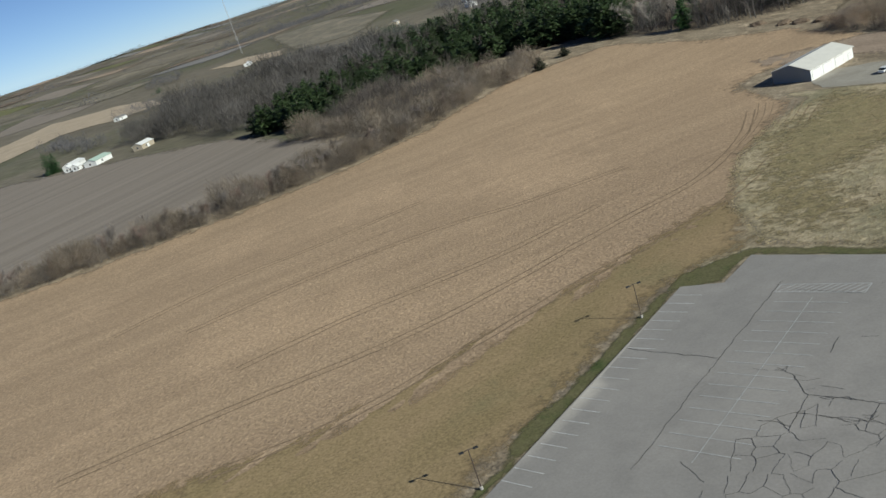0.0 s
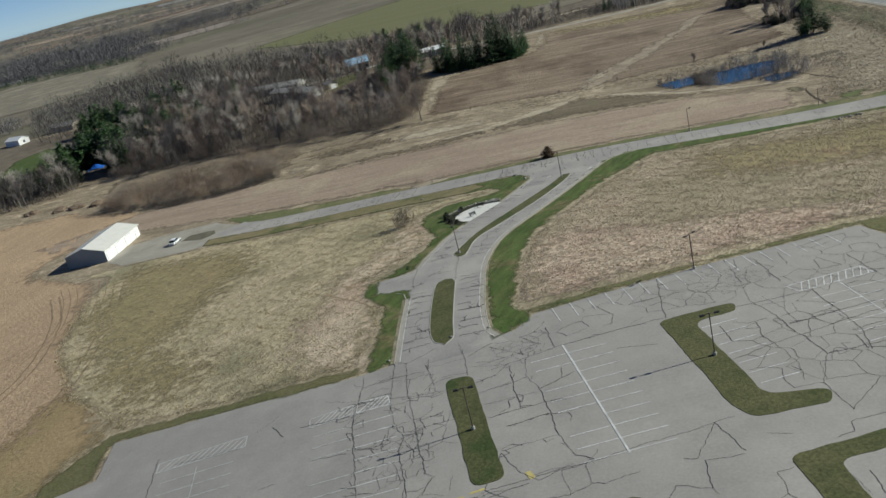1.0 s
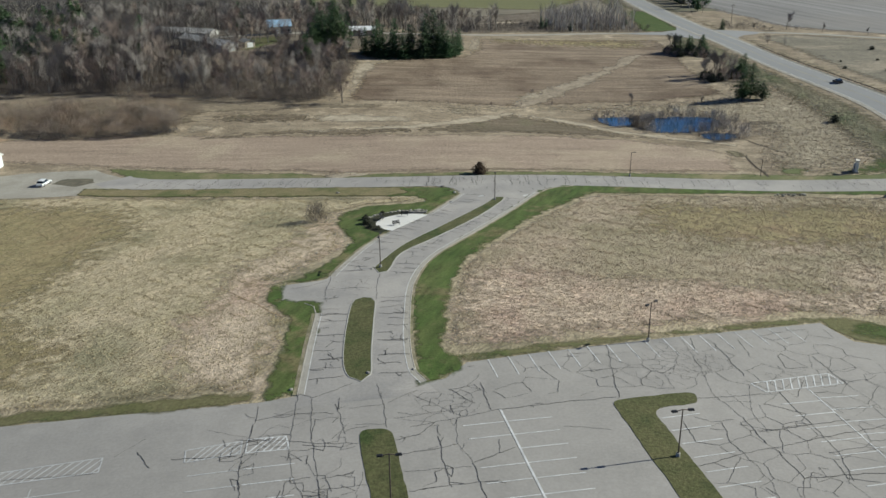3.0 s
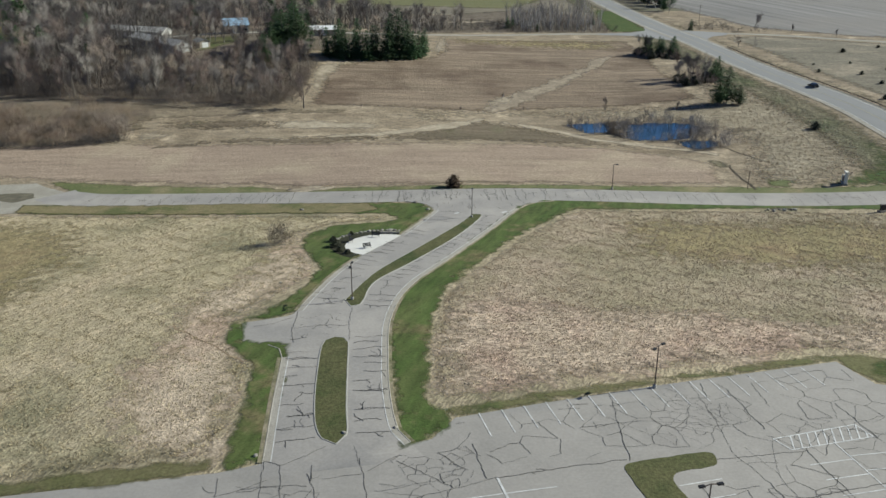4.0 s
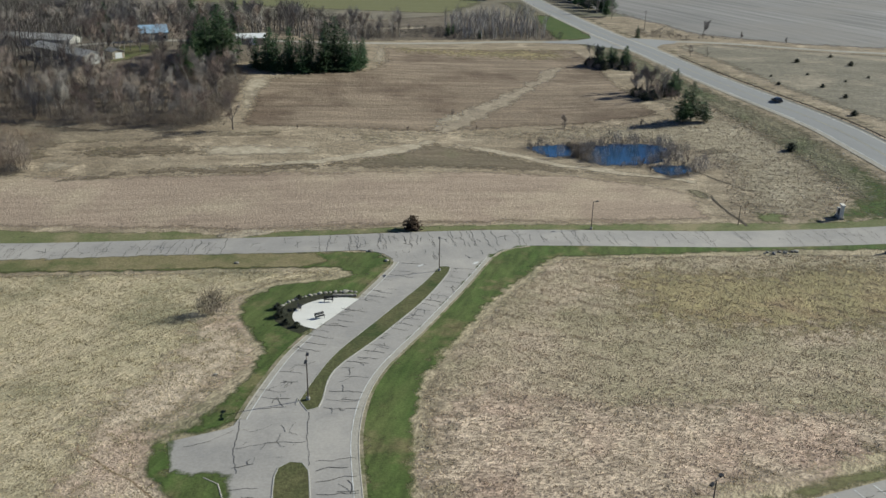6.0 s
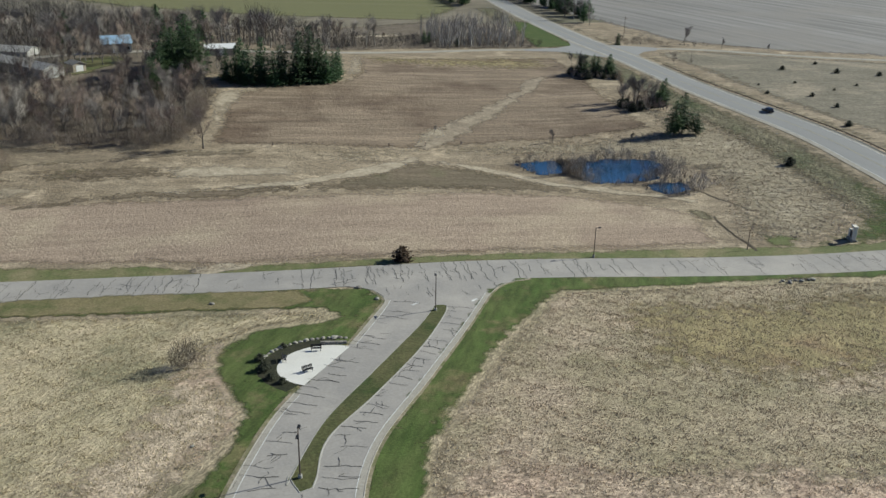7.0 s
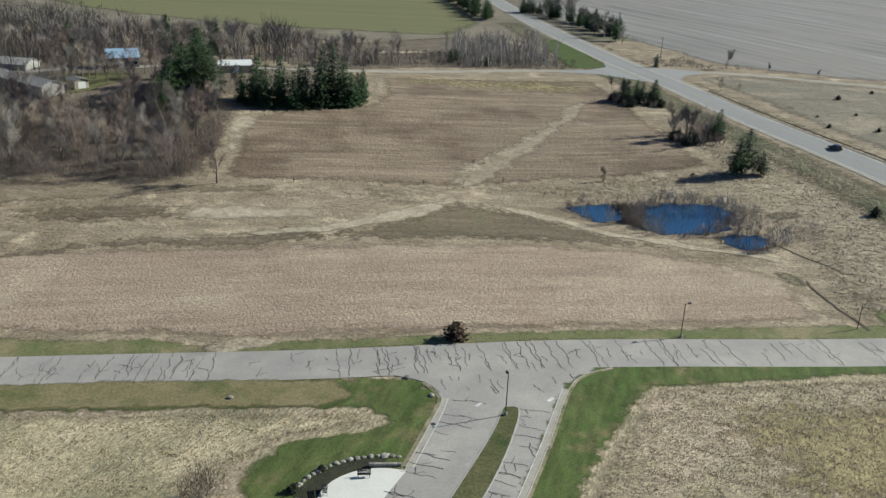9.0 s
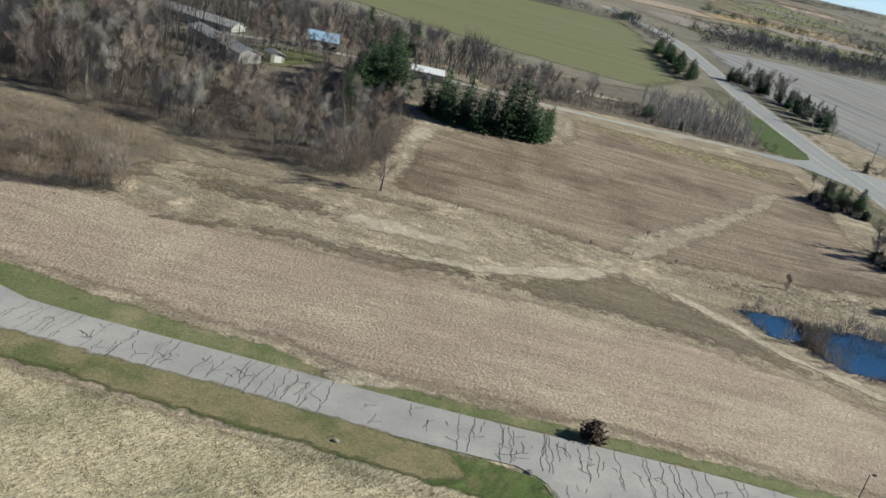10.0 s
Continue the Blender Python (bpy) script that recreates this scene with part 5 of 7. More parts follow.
def thicket(name, kinds, places, label, scale=1.0):
    """Trees too far to be told apart, joined into one mesh for wood and one for foliage."""
    got = {}
    for x, y, s, a in places:
        for o in pick.choice(kinds).children:
            me = o.data
            co = np.empty(len(me.vertices) * 3)
            me.vertices.foreach_get("co", co)
            co = co.reshape(-1, 3) * (s * scale)
            c, d = math.cos(a), math.sin(a)
            co = np.column_stack([co[:, 0] * c - co[:, 1] * d + x, co[:, 0] * d + co[:, 1] * c + y, co[:, 2] + z_at(x, y)])
            V, L, S, n = got.setdefault(me.materials[0].name, ([], [], [], [0]))
            loops, total = np.empty(len(me.loops), int), np.empty(len(me.polygons), int)
            me.loops.foreach_get("vertex_index", loops)
            me.polygons.foreach_get("loop_total", total)
            V.append(co)
            L.append(loops + n[0])
            S.append(total)
            n[0] += len(co)
    for key, (V, L, S, n) in got.items():
        V, L, S = np.concatenate(V), np.concatenate(L), np.concatenate(S)
        me = bpy.data.meshes.new(name)
        me.vertices.add(len(V))
        me.vertices.foreach_set("co", V.ravel())
        me.loops.add(len(L))
        me.loops.foreach_set("vertex_index", L)
        me.polygons.add(len(S))
        me.polygons.foreach_set("loop_start", np.concatenate([[0], np.cumsum(S)[:-1]]))
        me.update(calc_edges=True)
        me.materials.append(bpy.data.materials[key])
        tagged(new(name, me), label, "woods", "", "stuff")


def haze(name, places, tall, per, material, label, seed, slim=0.012, lean=0.5, wide=0.33, stems=False):
    """Fine bare twigs of brush or woods that nobody could count: every plant a plume of thin upright slivers."""
    r = np.random.RandomState(seed)
    P = np.array([(p[0], p[1], p[2] * (0.85 + 0.75 * noise.noise(Vector((p[0] / (2.2 * tall), p[1] / (2.2 * tall), seed))))) for p in places], float)
    P = np.repeat(P, per, axis=0)
    n = len(P)
    h = tall * P[:, 2]
    f = r.beta(1.7, 1.5, n)
    a, q = r.uniform(0, 6.283, n), np.sqrt(r.uniform(0, 1, n))
    rad = h * wide * q * np.sqrt(np.sin(np.pi * np.clip(0.12 + 0.8 * f, 0, 1)))
    out = np.stack([np.cos(a), np.sin(a), np.zeros(n)], 1)
    base = np.column_stack([P[:, :2], land(P[:, 0], P[:, 1]) + h * f * 0.88]) + out * rad[:, None]
    d = out * (lean * r.uniform(0.2, 1.4, n))[:, None] + r.normal(0, 0.24, (n, 3)) + (0, 0, 1.0)
    d /= np.linalg.norm(d, axis=1)[:, None]
    side = np.cross(d, r.normal(0, 1, (n, 3)))
    side *= (0.75 * slim * h / np.linalg.norm(side, axis=1))[:, None]
    tip = base + d * (h * r.uniform(0.12, 0.34, n))[:, None]
    V = np.stack([base - side, base + side, tip], 1).reshape(-1, 3)
    me = bpy.data.meshes.new(name)
    me.vertices.add(3 * n)
    me.vertices.foreach_set("co", V.ravel())
    me.loops.add(3 * n)
    me.loops.foreach_set("vertex_index", np.arange(3 * n))
    me.polygons.add(n)
    me.polygons.foreach_set("loop_start", np.arange(n) * 3)
    me.update(calc_edges=True)
    me.materials.append(material)
    tones = me.attributes.new("tone", 'FLOAT', 'POINT')
    tones.data.foreach_set("value", np.repeat(np.repeat(r.beta(1.6, 1.6, n // per), per), 3))
    if stems:
        Q = P[::per]
        m = len(Q)
        foot = np.column_stack([Q[:, :2], land(Q[:, 0], Q[:, 1]) - 0.2])
        top = foot + np.column_stack([r.normal(0, 0.05, m) * h[::per], r.normal(0, 0.05, m) * h[::per], 0.85 * h[::per]])
        wide_ = np.column_stack([np.full(m, 0.2), r.normal(0, 0.1, m), np.zeros(m)]) * (0.5 + 0.05 * h[::per])[:, None]
        deep_ = np.column_stack([-wide_[:, 1], wide_[:, 0], wide_[:, 2]])
        V = np.stack([foot - wide_, foot + wide_, foot + deep_, top], 1).reshape(-1, 3)
        k = np.arange(m)[:, None] * 4
        F = np.concatenate([k + (0, 1, 3), k + (1, 2, 3), k + (2, 0, 3)])
        tagged(new(name + "_stems", mesh_of(name + "_stems", V.tolist(), F.tolist(), M_BARK)), "slender grey trunks of the bare wood", "woods", "", "stuff")
    return tagged(new(name, me), label, "woods", "", "stuff")


def wood(pts, count, apart, seed, kinds, group, low=0.0):
    for x, y, s, a in scatter(pts, count, apart, seed, taken):
        planted(pick.choice(kinds), x, y, s * (0.6 if -62 < x < -14 and y > 274 else 0.88 if x < -40 else 0.66 if x < -18 else 0.6), a, group)


G_FIR, G_WOOD = "dark spruces at the field's corner", "bare trees of the wood"
# spruces at the corner of the hay field
for x, y, s in ((15, 320, 0.72), (18.5, 317, 0.8), (22, 314.5, 0.78), (26, 316, 0.85), (30, 313.8, 0.8), (34, 315.5, 0.85), (38.5, 316, 0.9), (43, 320, 1.45), (45, 317, 0.8), (48.5, 317.5, 0.75), (51, 320, 0.65), (20, 323, 0.85), (27, 322, 0.85), (33, 322, 0.8), (40, 323, 1.0), (47, 323, 0.95), (53, 324, 0.6), (55, 331, 0.55)):
    planted(pick.choice(FIR if s > 1.1 else FIR[:2]), x, y, s * 1.22 * pick.uniform(0.78, 1.12), pick.uniform(0, 6), G_FIR)
    taken.append((x, y))
for x, y, s in ((-2, 322, 1.25), (4, 321, 1.2), (-6, 316, 1.0), (-4, 328, 1.2), (3, 332, 1.4), (-9, 309, 0.8), (2, 340, 1.3), (-98, 320, 1.2), (-106, 324, 1.1), (-92, 326, 1.1), (-119, 345, 1.2), (-70, 300, 0.9), (-80, 352, 1.1)):
    planted(pick.choice(PINE), x, y, s * 1.08, pick.uniform(0, 6), "pines standing among the bare trees")
    taken.append((x, y))
wood([(-60, 273), (-30, 260), (-5, 257), (2, 285), (9, 308), (6, 325), (-14, 322), (-30, 312), (-70, 312), (-84, 325), (-110, 320), (-120, 284)], 190, 3.5, 1, BARE, G_WOOD)
wood([(-12, 318), (6, 325), (14, 330), (10, 350), (-12, 352)], 22, 4.2, 2, BARE, G_WOOD)
wood([(-120, 322), (-84, 326), (-70, 318), (-66, 330), (-75, 366), (-120, 366)], 50, 4.2, 12, BARE, G_WOOD)
thicket("wood_behind", BARE_LOW * 3 + PINE_FAR[:2], scatter([(-120, 284), (-110, 320), (-70, 340), (-80, 366), (-150, 366), (-168, 322), (-190, 292), (-232, 286), (-226, 272), (-165, 262)], 100, 6.0, 3, taken), "bare grey wood with a few pines")
thicket("wood_behind", BARE_LOW * 5 + PINE_FAR[:1], scatter([(-150, 380), (-30, 386), (60, 386), (90, 402), (60, 430), (-30, 470), (-150, 500)], 170, 6.0, 4, taken), "bare grey wood behind the houses")
wood([(60, 372), (30, 374), (20, 384), (60, 386)], 8, 5.0, 5, BARE, G_WOOD)
wood([(-40, 346), (-16, 346), (-12, 366), (8, 372), (30, 380), (-40, 386), (-48, 372)], 40, 4.5, 14, BARE, G_WOOD)
for x, y, z in ((-48, 330, 0.6), (-72, 350, 0.7), (-80, 356, 0.8), (-40, 334, 0.5), (-30, 352, 0.6), (-36, 356, 0.7), (-52, 336, 0.55)):
    planted(pick.choice(BARE), x, y, z, y, G_WOOD)
planted(BARE[2], 4.8, 252.8, 0.78, 1.0, G_WOOD)
for x, y, z in ((105.2, 249.5, 0.28), (127.9, 244, 0.22), (72, 262, 0.2)):
    planted(BARE[1], x, y, z, x, "small bare trees on the hay field's edge")
M_HAZE_U = plain("undergrowth_twigs", (0.204, 0.166, 0.136), 0.95, vary=0.4, grain=5, per_plant=True)
haze("wood_behind", scatter([(-122, 288), (-116, 330), (-118, 366), (-150, 368), (-168, 322), (-190, 292), (-232, 286), (-226, 272), (-165, 262)], 200, 3.6, 53, []), 12.0, 130, M_HAZE_D, "bare dark grey wood of fine twigs", 61, 0.006, 0.5, stems=True)
haze("slender_wood", scatter([(-122, 286), (-92, 281), (-64, 276), (-60, 300), (-72, 330), (-86, 366), (-118, 366), (-116, 320)], 170, 3.4, 73, []), 11.5, 90, M_HAZE_S, "slender bare trees with pale trunks", 85, 0.0055, 0.3, 0.3, stems=True)
haze("wood_behind", scatter([(-150, 384), (-30, 390), (60, 388), (90, 402), (60, 430), (-30, 470), (-150, 500)], 520, 3.8, 54, []), 11.5, 100, M_HAZE_G, "bare grey wood behind the houses", 62, 0.007, 0.6, stems=True)
haze("wood_behind", scatter([(-215, 430), (-30, 470), (-60, 560), (-140, 640), (-240, 700), (-270, 560)], 460, 5.5, 57, []), 13.0, 90, M_HAZE_D, "bare grey wood far behind the houses", 66, 0.009, 0.6, 0.42, stems=True)
haze("undergrowth", scatter([(-64, 273), (-30, 259), (3, 254), (7, 285), (12, 306), (6, 322), (-14, 322), (-30, 304), (-70, 312), (-120, 320), (-122, 284)], 640, 2.3, 55, []), 5.2, 150, M_HAZE_U, "bare undergrowth beneath the trees", 63, 0.0065, 0.5, 0.45)
haze("undergrowth", scatter([(-235, 268), (-165, 262), (-122, 284), (-122, 300), (-235, 300)], 300, 3.0, 56, []), 5.2, 90, M_HAZE_G, "bare undergrowth beneath the trees", 64, 0.013, 0.5, 0.5)
EDGE = curve([(-122, 281), (-92, 277), (-64, 270), (-46, 263), (-30, 257), (-14, 255), (-4, 256), (2, 270), (6, 290)], 1.6)
haze("wood_edge_brush", [(x + pick.uniform(-2, 2), y + pick.uniform(-1, 6), pick.uniform(0.5, 1.25), 0) for x, y in EDGE for _ in range(3)], 4.6, 200, M_HAZE_U, "bare brush along the edge of the wood", 67, 0.0055, 0.5, 0.5)
haze("wood_by_house", scatter([(-84, 352), (-60, 326), (-40, 318), (-34, 326), (-56, 344), (-82, 372)], 26, 3.4, 60, []), 11.0, 90, M_HAZE_G, "slender bare trees round the houses", 70, 0.005, 0.4, 0.35, stems=True)
haze("wood_by_house", scatter([(-96, 392), (-60, 366), (-44, 366), (-50, 376), (-90, 400)], 22, 4.0, 63, []), 11.0, 90, M_HAZE_G, "slender bare trees round the houses", 71, 0.005, 0.4, 0.35, stems=True)
haze("wood_by_house", scatter([(-74, 328), (-34, 330), (-34, 338), (-56, 342), (-78, 342)], 22, 3.6, 59, []), 9.0, 150, M_HAZE_G, "slender bare trees before the house", 68, 0.004, 0.4, 0.4, stems=True)
planted(GOLD, -112, 347, 1.0, 0.3)
thicket("pines_in_wood", PINE_FAR, scatter([(-186, 292), (-150, 284), (-120, 296), (-106, 330), (-150, 356), (-184, 320)], 50, 5, 58, []), "green pines among the bare trees", 0.95)
thicket("pines_in_wood", PINE_FAR, scatter([(-152, 302), (-128, 300), (-120, 326), (-146, 340)], 14, 5, 91, []), "green pines among the bare trees", 1.2)
thicket("pines_in_wood", PINE_FAR, scatter([(-205, 392), (-160, 396), (-118, 412), (-128, 446), (-190, 452)], 24, 6, 92, []), "green pines among the bare trees", 1.15)
thicket("pines_in_wood", PINE_FAR, scatter([(-215, 352), (-150, 366), (-128, 396), (-150, 440), (-215, 430)], 26, 6, 59, []), "green pines among the bare trees", 0.9)
# brush on the slope north of the field
SLOPE = [(-112, 238), (-98, 229), (-82, 224), (-62, 221), (-46, 224.5), (-47, 231), (-56, 238), (-75, 245), (-105, 247)]
haze("slope_brush", scatter(SLOPE, 300, 1.8, 6, []), 5.0, 430, M_HAZE_L, "thicket of bare brown brush on the slope", 65, 0.0048, 0.3, 0.5)
haze("slope_brush", scatter([(-110, 248), (-76, 246), (-52, 237), (-40, 243), (-44, 254), (-62, 262), (-92, 267), (-112, 262)], 300, 1.9, 93, []), 3.4, 260, M_HAZE_L, "low thicket of bare brown brush on the slope", 94, 0.006, 0.3, 0.6)
# Partly dark shrubs, partly the shade at the thicket's foot put into dark twigs.
haze("dark_brush", [(x + pick.uniform(-1.2, 1.2), y + pick.uniform(-1.0, 1.0), pick.uniform(0.6, 1.2), 0) for x, y in curve([(-100, 230), (-82, 223.5), (-62, 220.5), (-46, 224)], 1.0) for _ in range(2)], 2.4, 200, M_HAZE_D, "dark brush standing for shrubs and shade at the foot of the slope", 95, 0.009, 0.5, 0.6)
thicket("slope_stems", BUSH[:2], scatter(SLOPE, 60, 4.0, 7, []), "taller stems in the brush thicket", 1.0)
# hedge along the west field, and the woods behind it
HEDGE = curve([(-294, -3), (-276, 24), (-263, 45), (-251, 72), (-237, 120), (-234, 155), (-238, 195)], 1.5)
haze("hedge", [(x - pick.uniform(-1, 22), y + pick.uniform(-2, 2), pick.uniform(0.6, 1.3), 0) for x, y in HEDGE for _ in range(5)], 7.0, 260, M_HAZE, "hedge of bare brown brush along the field", 71, 0.006, 0.6, 0.45)
thicket("hedge_trees", BARE_LOW, [(x - pick.uniform(2, 16), y, pick.uniform(0.5, 0.8), pick.uniform(0, 6)) for x, y in HEDGE[::2]], "small bare trees in the hedge")
haze("brush_wood", scatter([(-240, 200), (-238, 150), (-330, 152), (-336, 196), (-306, 236), (-262, 244), (-232, 228), (-227, 205)], 330, 3.2, 8, []), 9.5, 330, M_HAZE, "bare brown brush beside the west field", 72, 0.0055, 0.6, 0.42)
haze("brush_trees", scatter([(-262, 165), (-322, 165), (-318, 205), (-264, 205)], 70, 5.0, 16, []), 13.0, 330, M_HAZE_G, "taller bare grey trees in the brush", 69, 0.0045, 0.6, 0.42, stems=True)
thicket("brush_trees", BARE_LOW, scatter([(-244, 196), (-250, 156), (-325, 160), (-306, 225), (-250, 232)], 36, 6, 18, []), "small bare trees in the brush", 0.62)
thicket("evergreen_wood", PINE_FAR, scatter([(-398, 174), (-352, 166), (-332, 192), (-306, 236), (-290, 262), (-262, 270), (-234, 269), (-216, 270), (-222, 290), (-262, 330), (-330, 390), (-440, 420), (-450, 320)], 300, 5.2, 9, []), "dark evergreen wood behind the west field", 1.36)
haze("far_bare_wood", scatter([(-660, 214), (-600, 190), (-520, 196), (-415, 178), (-390, 262), (-470, 380), (-660, 350)], 420, 5.6, 10, []), 19.0, 260, M_HAZE_D, "far bare brown wood", 73, 0.007, 0.6, 0.4)
haze("wood_among_evergreens", scatter([(-390, 190), (-340, 200), (-300, 262), (-270, 300), (-330, 390), (-430, 380)], 80, 8, 19, []), 19.0, 200, M_HAZE_G, "bare trees among the evergreens", 76, 0.006, 0.6, 0.3)
haze("far_bare_wood", scatter([(-330, 336), (-200, 300), (-150, 372), (-200, 440), (-360, 440)], 330, 5.0, 11, []), 7.5, 120, M_HAZE_G, "far bare grey wood", 74, 0.008, 0.6, 0.4, stems=True)
thicket("farm_tree", FIR[:1], [(-613, 135, 1.25, 0.0), (-609, 139, 1.1, 2.0), (-616, 139, 1.0, 1.0)], "dark evergreens beside the farm sheds")
for x, y in ((-236, 229), (-232, 243), (-229, 222)):
    planted(pick.choice(SHRUB), x, y, 1.7, x, "round dark bushes at the field's corner")
# trees along the highway
haze("scrub_belt", scatter([(64, 384), (90, 397), (160, 397), (166, 410), (158, 446), (100, 440), (60, 420)], 420, 2.6, 43, []), 2.8, 110, M_HAZE_G, "belt of bare grey scrub behind the country road", 75, 0.012, 0.5, 0.5)
haze("junction_scrub", [(206 + 20 * f + pick.uniform(-2, 2), 413 - 14 * f + pick.uniform(-1.5, 1.5), pick.uniform(0.5, 1.1), 0) for f in (k / 29 for k in range(30))] + [(pick.uniform(228, 246), pick.uniform(388, 402), pick.uniform(0.3, 0.7), 0) for _ in range(16)], 3.6, 130, M_HAZE_G, "dark bare scrub beside the road junction", 96, 0.01, 0.5, 0.55)
for x, y, z in ((234, 395.5, 0.62), (200.5, 346, 0.34), (207.5, 344.5, 0.3), (246, 382, 0.36), (262, 368, 0.3)):
    planted(pick.choice(BARE), x, y, z, x, "small bare trees along the country road")
thicket("roadside_scrub", BUSH_FAR + SHRUB[:1], scatter([(144, 324), (163, 322), (165, 334), (150, 340)], 40, 1.6, 44, []) + scatter([(142, 278), (158, 272), (162, 288), (148, 292)], 40, 1.6, 45, []), "grey scrub on the highway bank", 1.15)
for x, y, s, k in ((144, 247, 0.68, 0), (148, 249, 0.8, 1), (151, 246, 0.42, 2), (158, 281, 0.5, 0), (161, 284, 0.55, 1), (150, 330, 0.5, 2), (156, 327, 0.5, 0), (161, 327, 0.55, 1), (158, 335, 0.45, 2), (163, 331, 0.5, 0), (153, 333, 0.5, 1)):
    planted(PINE[k], x, y, s * 1.25, x, "pines beside the highway")
for x, y, s in ((148, 281, 0.55), (151, 285, 0.5), (145, 284, 0.45), (153, 279, 0.5), (150, 276, 0.45), (156, 286, 0.5), (147, 287, 0.5), (152, 288, 0.45), (155, 350, 0.3), (150, 329, 0.5), (153, 332, 0.45)):
    planted(pick.choice(BARE), x, y, s * 1.3, y, "bare trees beside the highway")
for k in range(150):
    planted(pick.choice(SLIM), pick.uniform(114, 158), pick.uniform(402, 446), pick.uniform(0.9, 1.45), k, "slim pale trees behind the country road")
for k in range(30):
    planted(pick.choice(BUSH), pick.uniform(70, 165), pick.uniform(398, 440), pick.uniform(0.6, 1.2), k, "scrub behind the country road")
for x, y, s, k in ((109, 414, 0.5, 0), (122, 404, 0.35, 1), (158, 428, 0.55, 2), (202, 402, 0.45, 0), (113, 420, 0.4, 1)):
    planted(FIR[k], x, y, s, x, "small spruces near the road junction")
for k in range(40):
    f = k / 39
    planted(pick.choice(BARE[:3] + PINE[:2] + BUSH[:2]), 216 + 26 * f + pick.uniform(-3, 4), 470 + 190 * f, pick.uniform(0.6, 0.95), k, "trees along the highway's far side")
for k in range(14):
    planted(pick.choice(BUSH), 203 + k * 2.2 + pick.uniform(-2, 2), 402 - k * 0.5 + pick.uniform(-2, 2), pick.uniform(0.3, 0.8), k, "scrub near the road junction")
for k in range(26):
    planted(pick.choice(PINE), 178 + k * 0.5 + pick.uniform(-8, 4), 568 + k * 5, pick.uniform(0.6, 0.95), k, "evergreens along the green field")
for x0, y0, n in ((217, 606, 9), (226, 585, 8), (235, 552, 9), (231, 500, 7), (228, 530, 6)):
    for k in range(n):
        planted(pick.choice(PINE + PINE + BARE[:1]), x0 + pick.uniform(-5, 5), y0 + pick.uniform(-9, 9), pick.uniform(0.45, 0.8), k, "evergreens along the highway")
for x, y, s in ((204, 286, 0.8), (239, 326, 1.1), (217, 278, 0.9), (257, 315, 1.2), (214, 261, 0.9), (200, 238, 1.1), (270, 306, 1.1), (226, 300, 0.6), (232, 285, 0.5), (210, 300, 0.5), (246, 290, 0.6), (262, 335, 0.8)):
    planted(pick.choice(SHRUB), x, y, s * 0.68, x, "small junipers in the pasture")
planted(SHRUB[0], 156.4, 207.5, 1.0, 0.5, "small junipers in the pasture")
for x, y in ((77, 251), (55.5, 250), (22.9, 252.7), (66, 250), (105, 250)):
    planted(pick.choice(BUSH), x, y, 0.8 if x > 100 else 0.6, x, "lone bare shrubs along the ditch")
haze("lone_brush", [(-0.9 + pick.uniform(-1.7, 1.7), 126.7 + pick.uniform(-1.2, 1.2), pick.uniform(0.5, 1.0), 0) for _ in range(7)], 4.0, 260, M_HAZE, "fuzzy bare brush in the meadow", 79, 0.0055, 0.35, 0.36)
planted(BUSH[1], -1.5, 126.7, 0.6, 0.4, "lone bare shrub in the meadow")
RUSTY = hide_away(conifer(2.4, 2.9, 33, plain("browned_juniper", (0.085, 0.052, 0.03), 0.8, vary=0.4, grain=0.5), "round red-brown juniper beside the road", 1.8, 0.02, "juniper", 0.14))
planted(RUSTY, 38.1, 161.3, 1.25, 0.0)
sheet("weed_patch", ragged([(-2, 166.5), (1, 170), (7, 171), (12, 167.5), (9, 165), (3, 165.2)], 0.6, 1, 2), 0.07, M_TRACK, "pale dead weeds at the roadside", cell=1, soften=1.5)
haze("roadside_weeds", [(pick.uniform(0.5, 10), pick.uniform(166, 169.5), pick.uniform(0.5, 1.1), 0) for _ in range(16)], 1.7, 90, M_HAZE_L, "tangled dead weeds at the roadside", 86, 0.012, 0.6, 0.6)

# reeds round the pond
def blades(name, places, height, width, lean, material, label, seed, per=3):
    """Upright dry stalks, each a thin bent blade, over many places."""
    r = np.random.RandomState(seed)
    P = np.repeat(np.array(places), per, axis=0) + r.normal(0, 0.12 if height > 1 else 0.22, (len(places) * per, 2))
    n = len(P)
    z = land(P[:, 0], P[:, 1])
    a = r.uniform(0, 6.283, n)
    h = height * r.uniform(0.5, 1.15, n)
    s = np.stack([np.cos(a), np.sin(a), np.zeros(n)], 1) * width * 0.5
    base = np.column_stack([P, z + 0.02])
    b = r.uniform(0, 6.283, n)
    tip = base + np.stack([np.cos(b) * lean * h, np.sin(b) * lean * h, h], 1)
    v = np.stack([base - s, base + s, tip], 1).reshape(-1, 3)
    ob = new(name, mesh_of(name, v.tolist(), np.arange(3 * n).reshape(-1, 3).tolist(), material))
    return tagged(ob, label, "grass", "", "stuff")


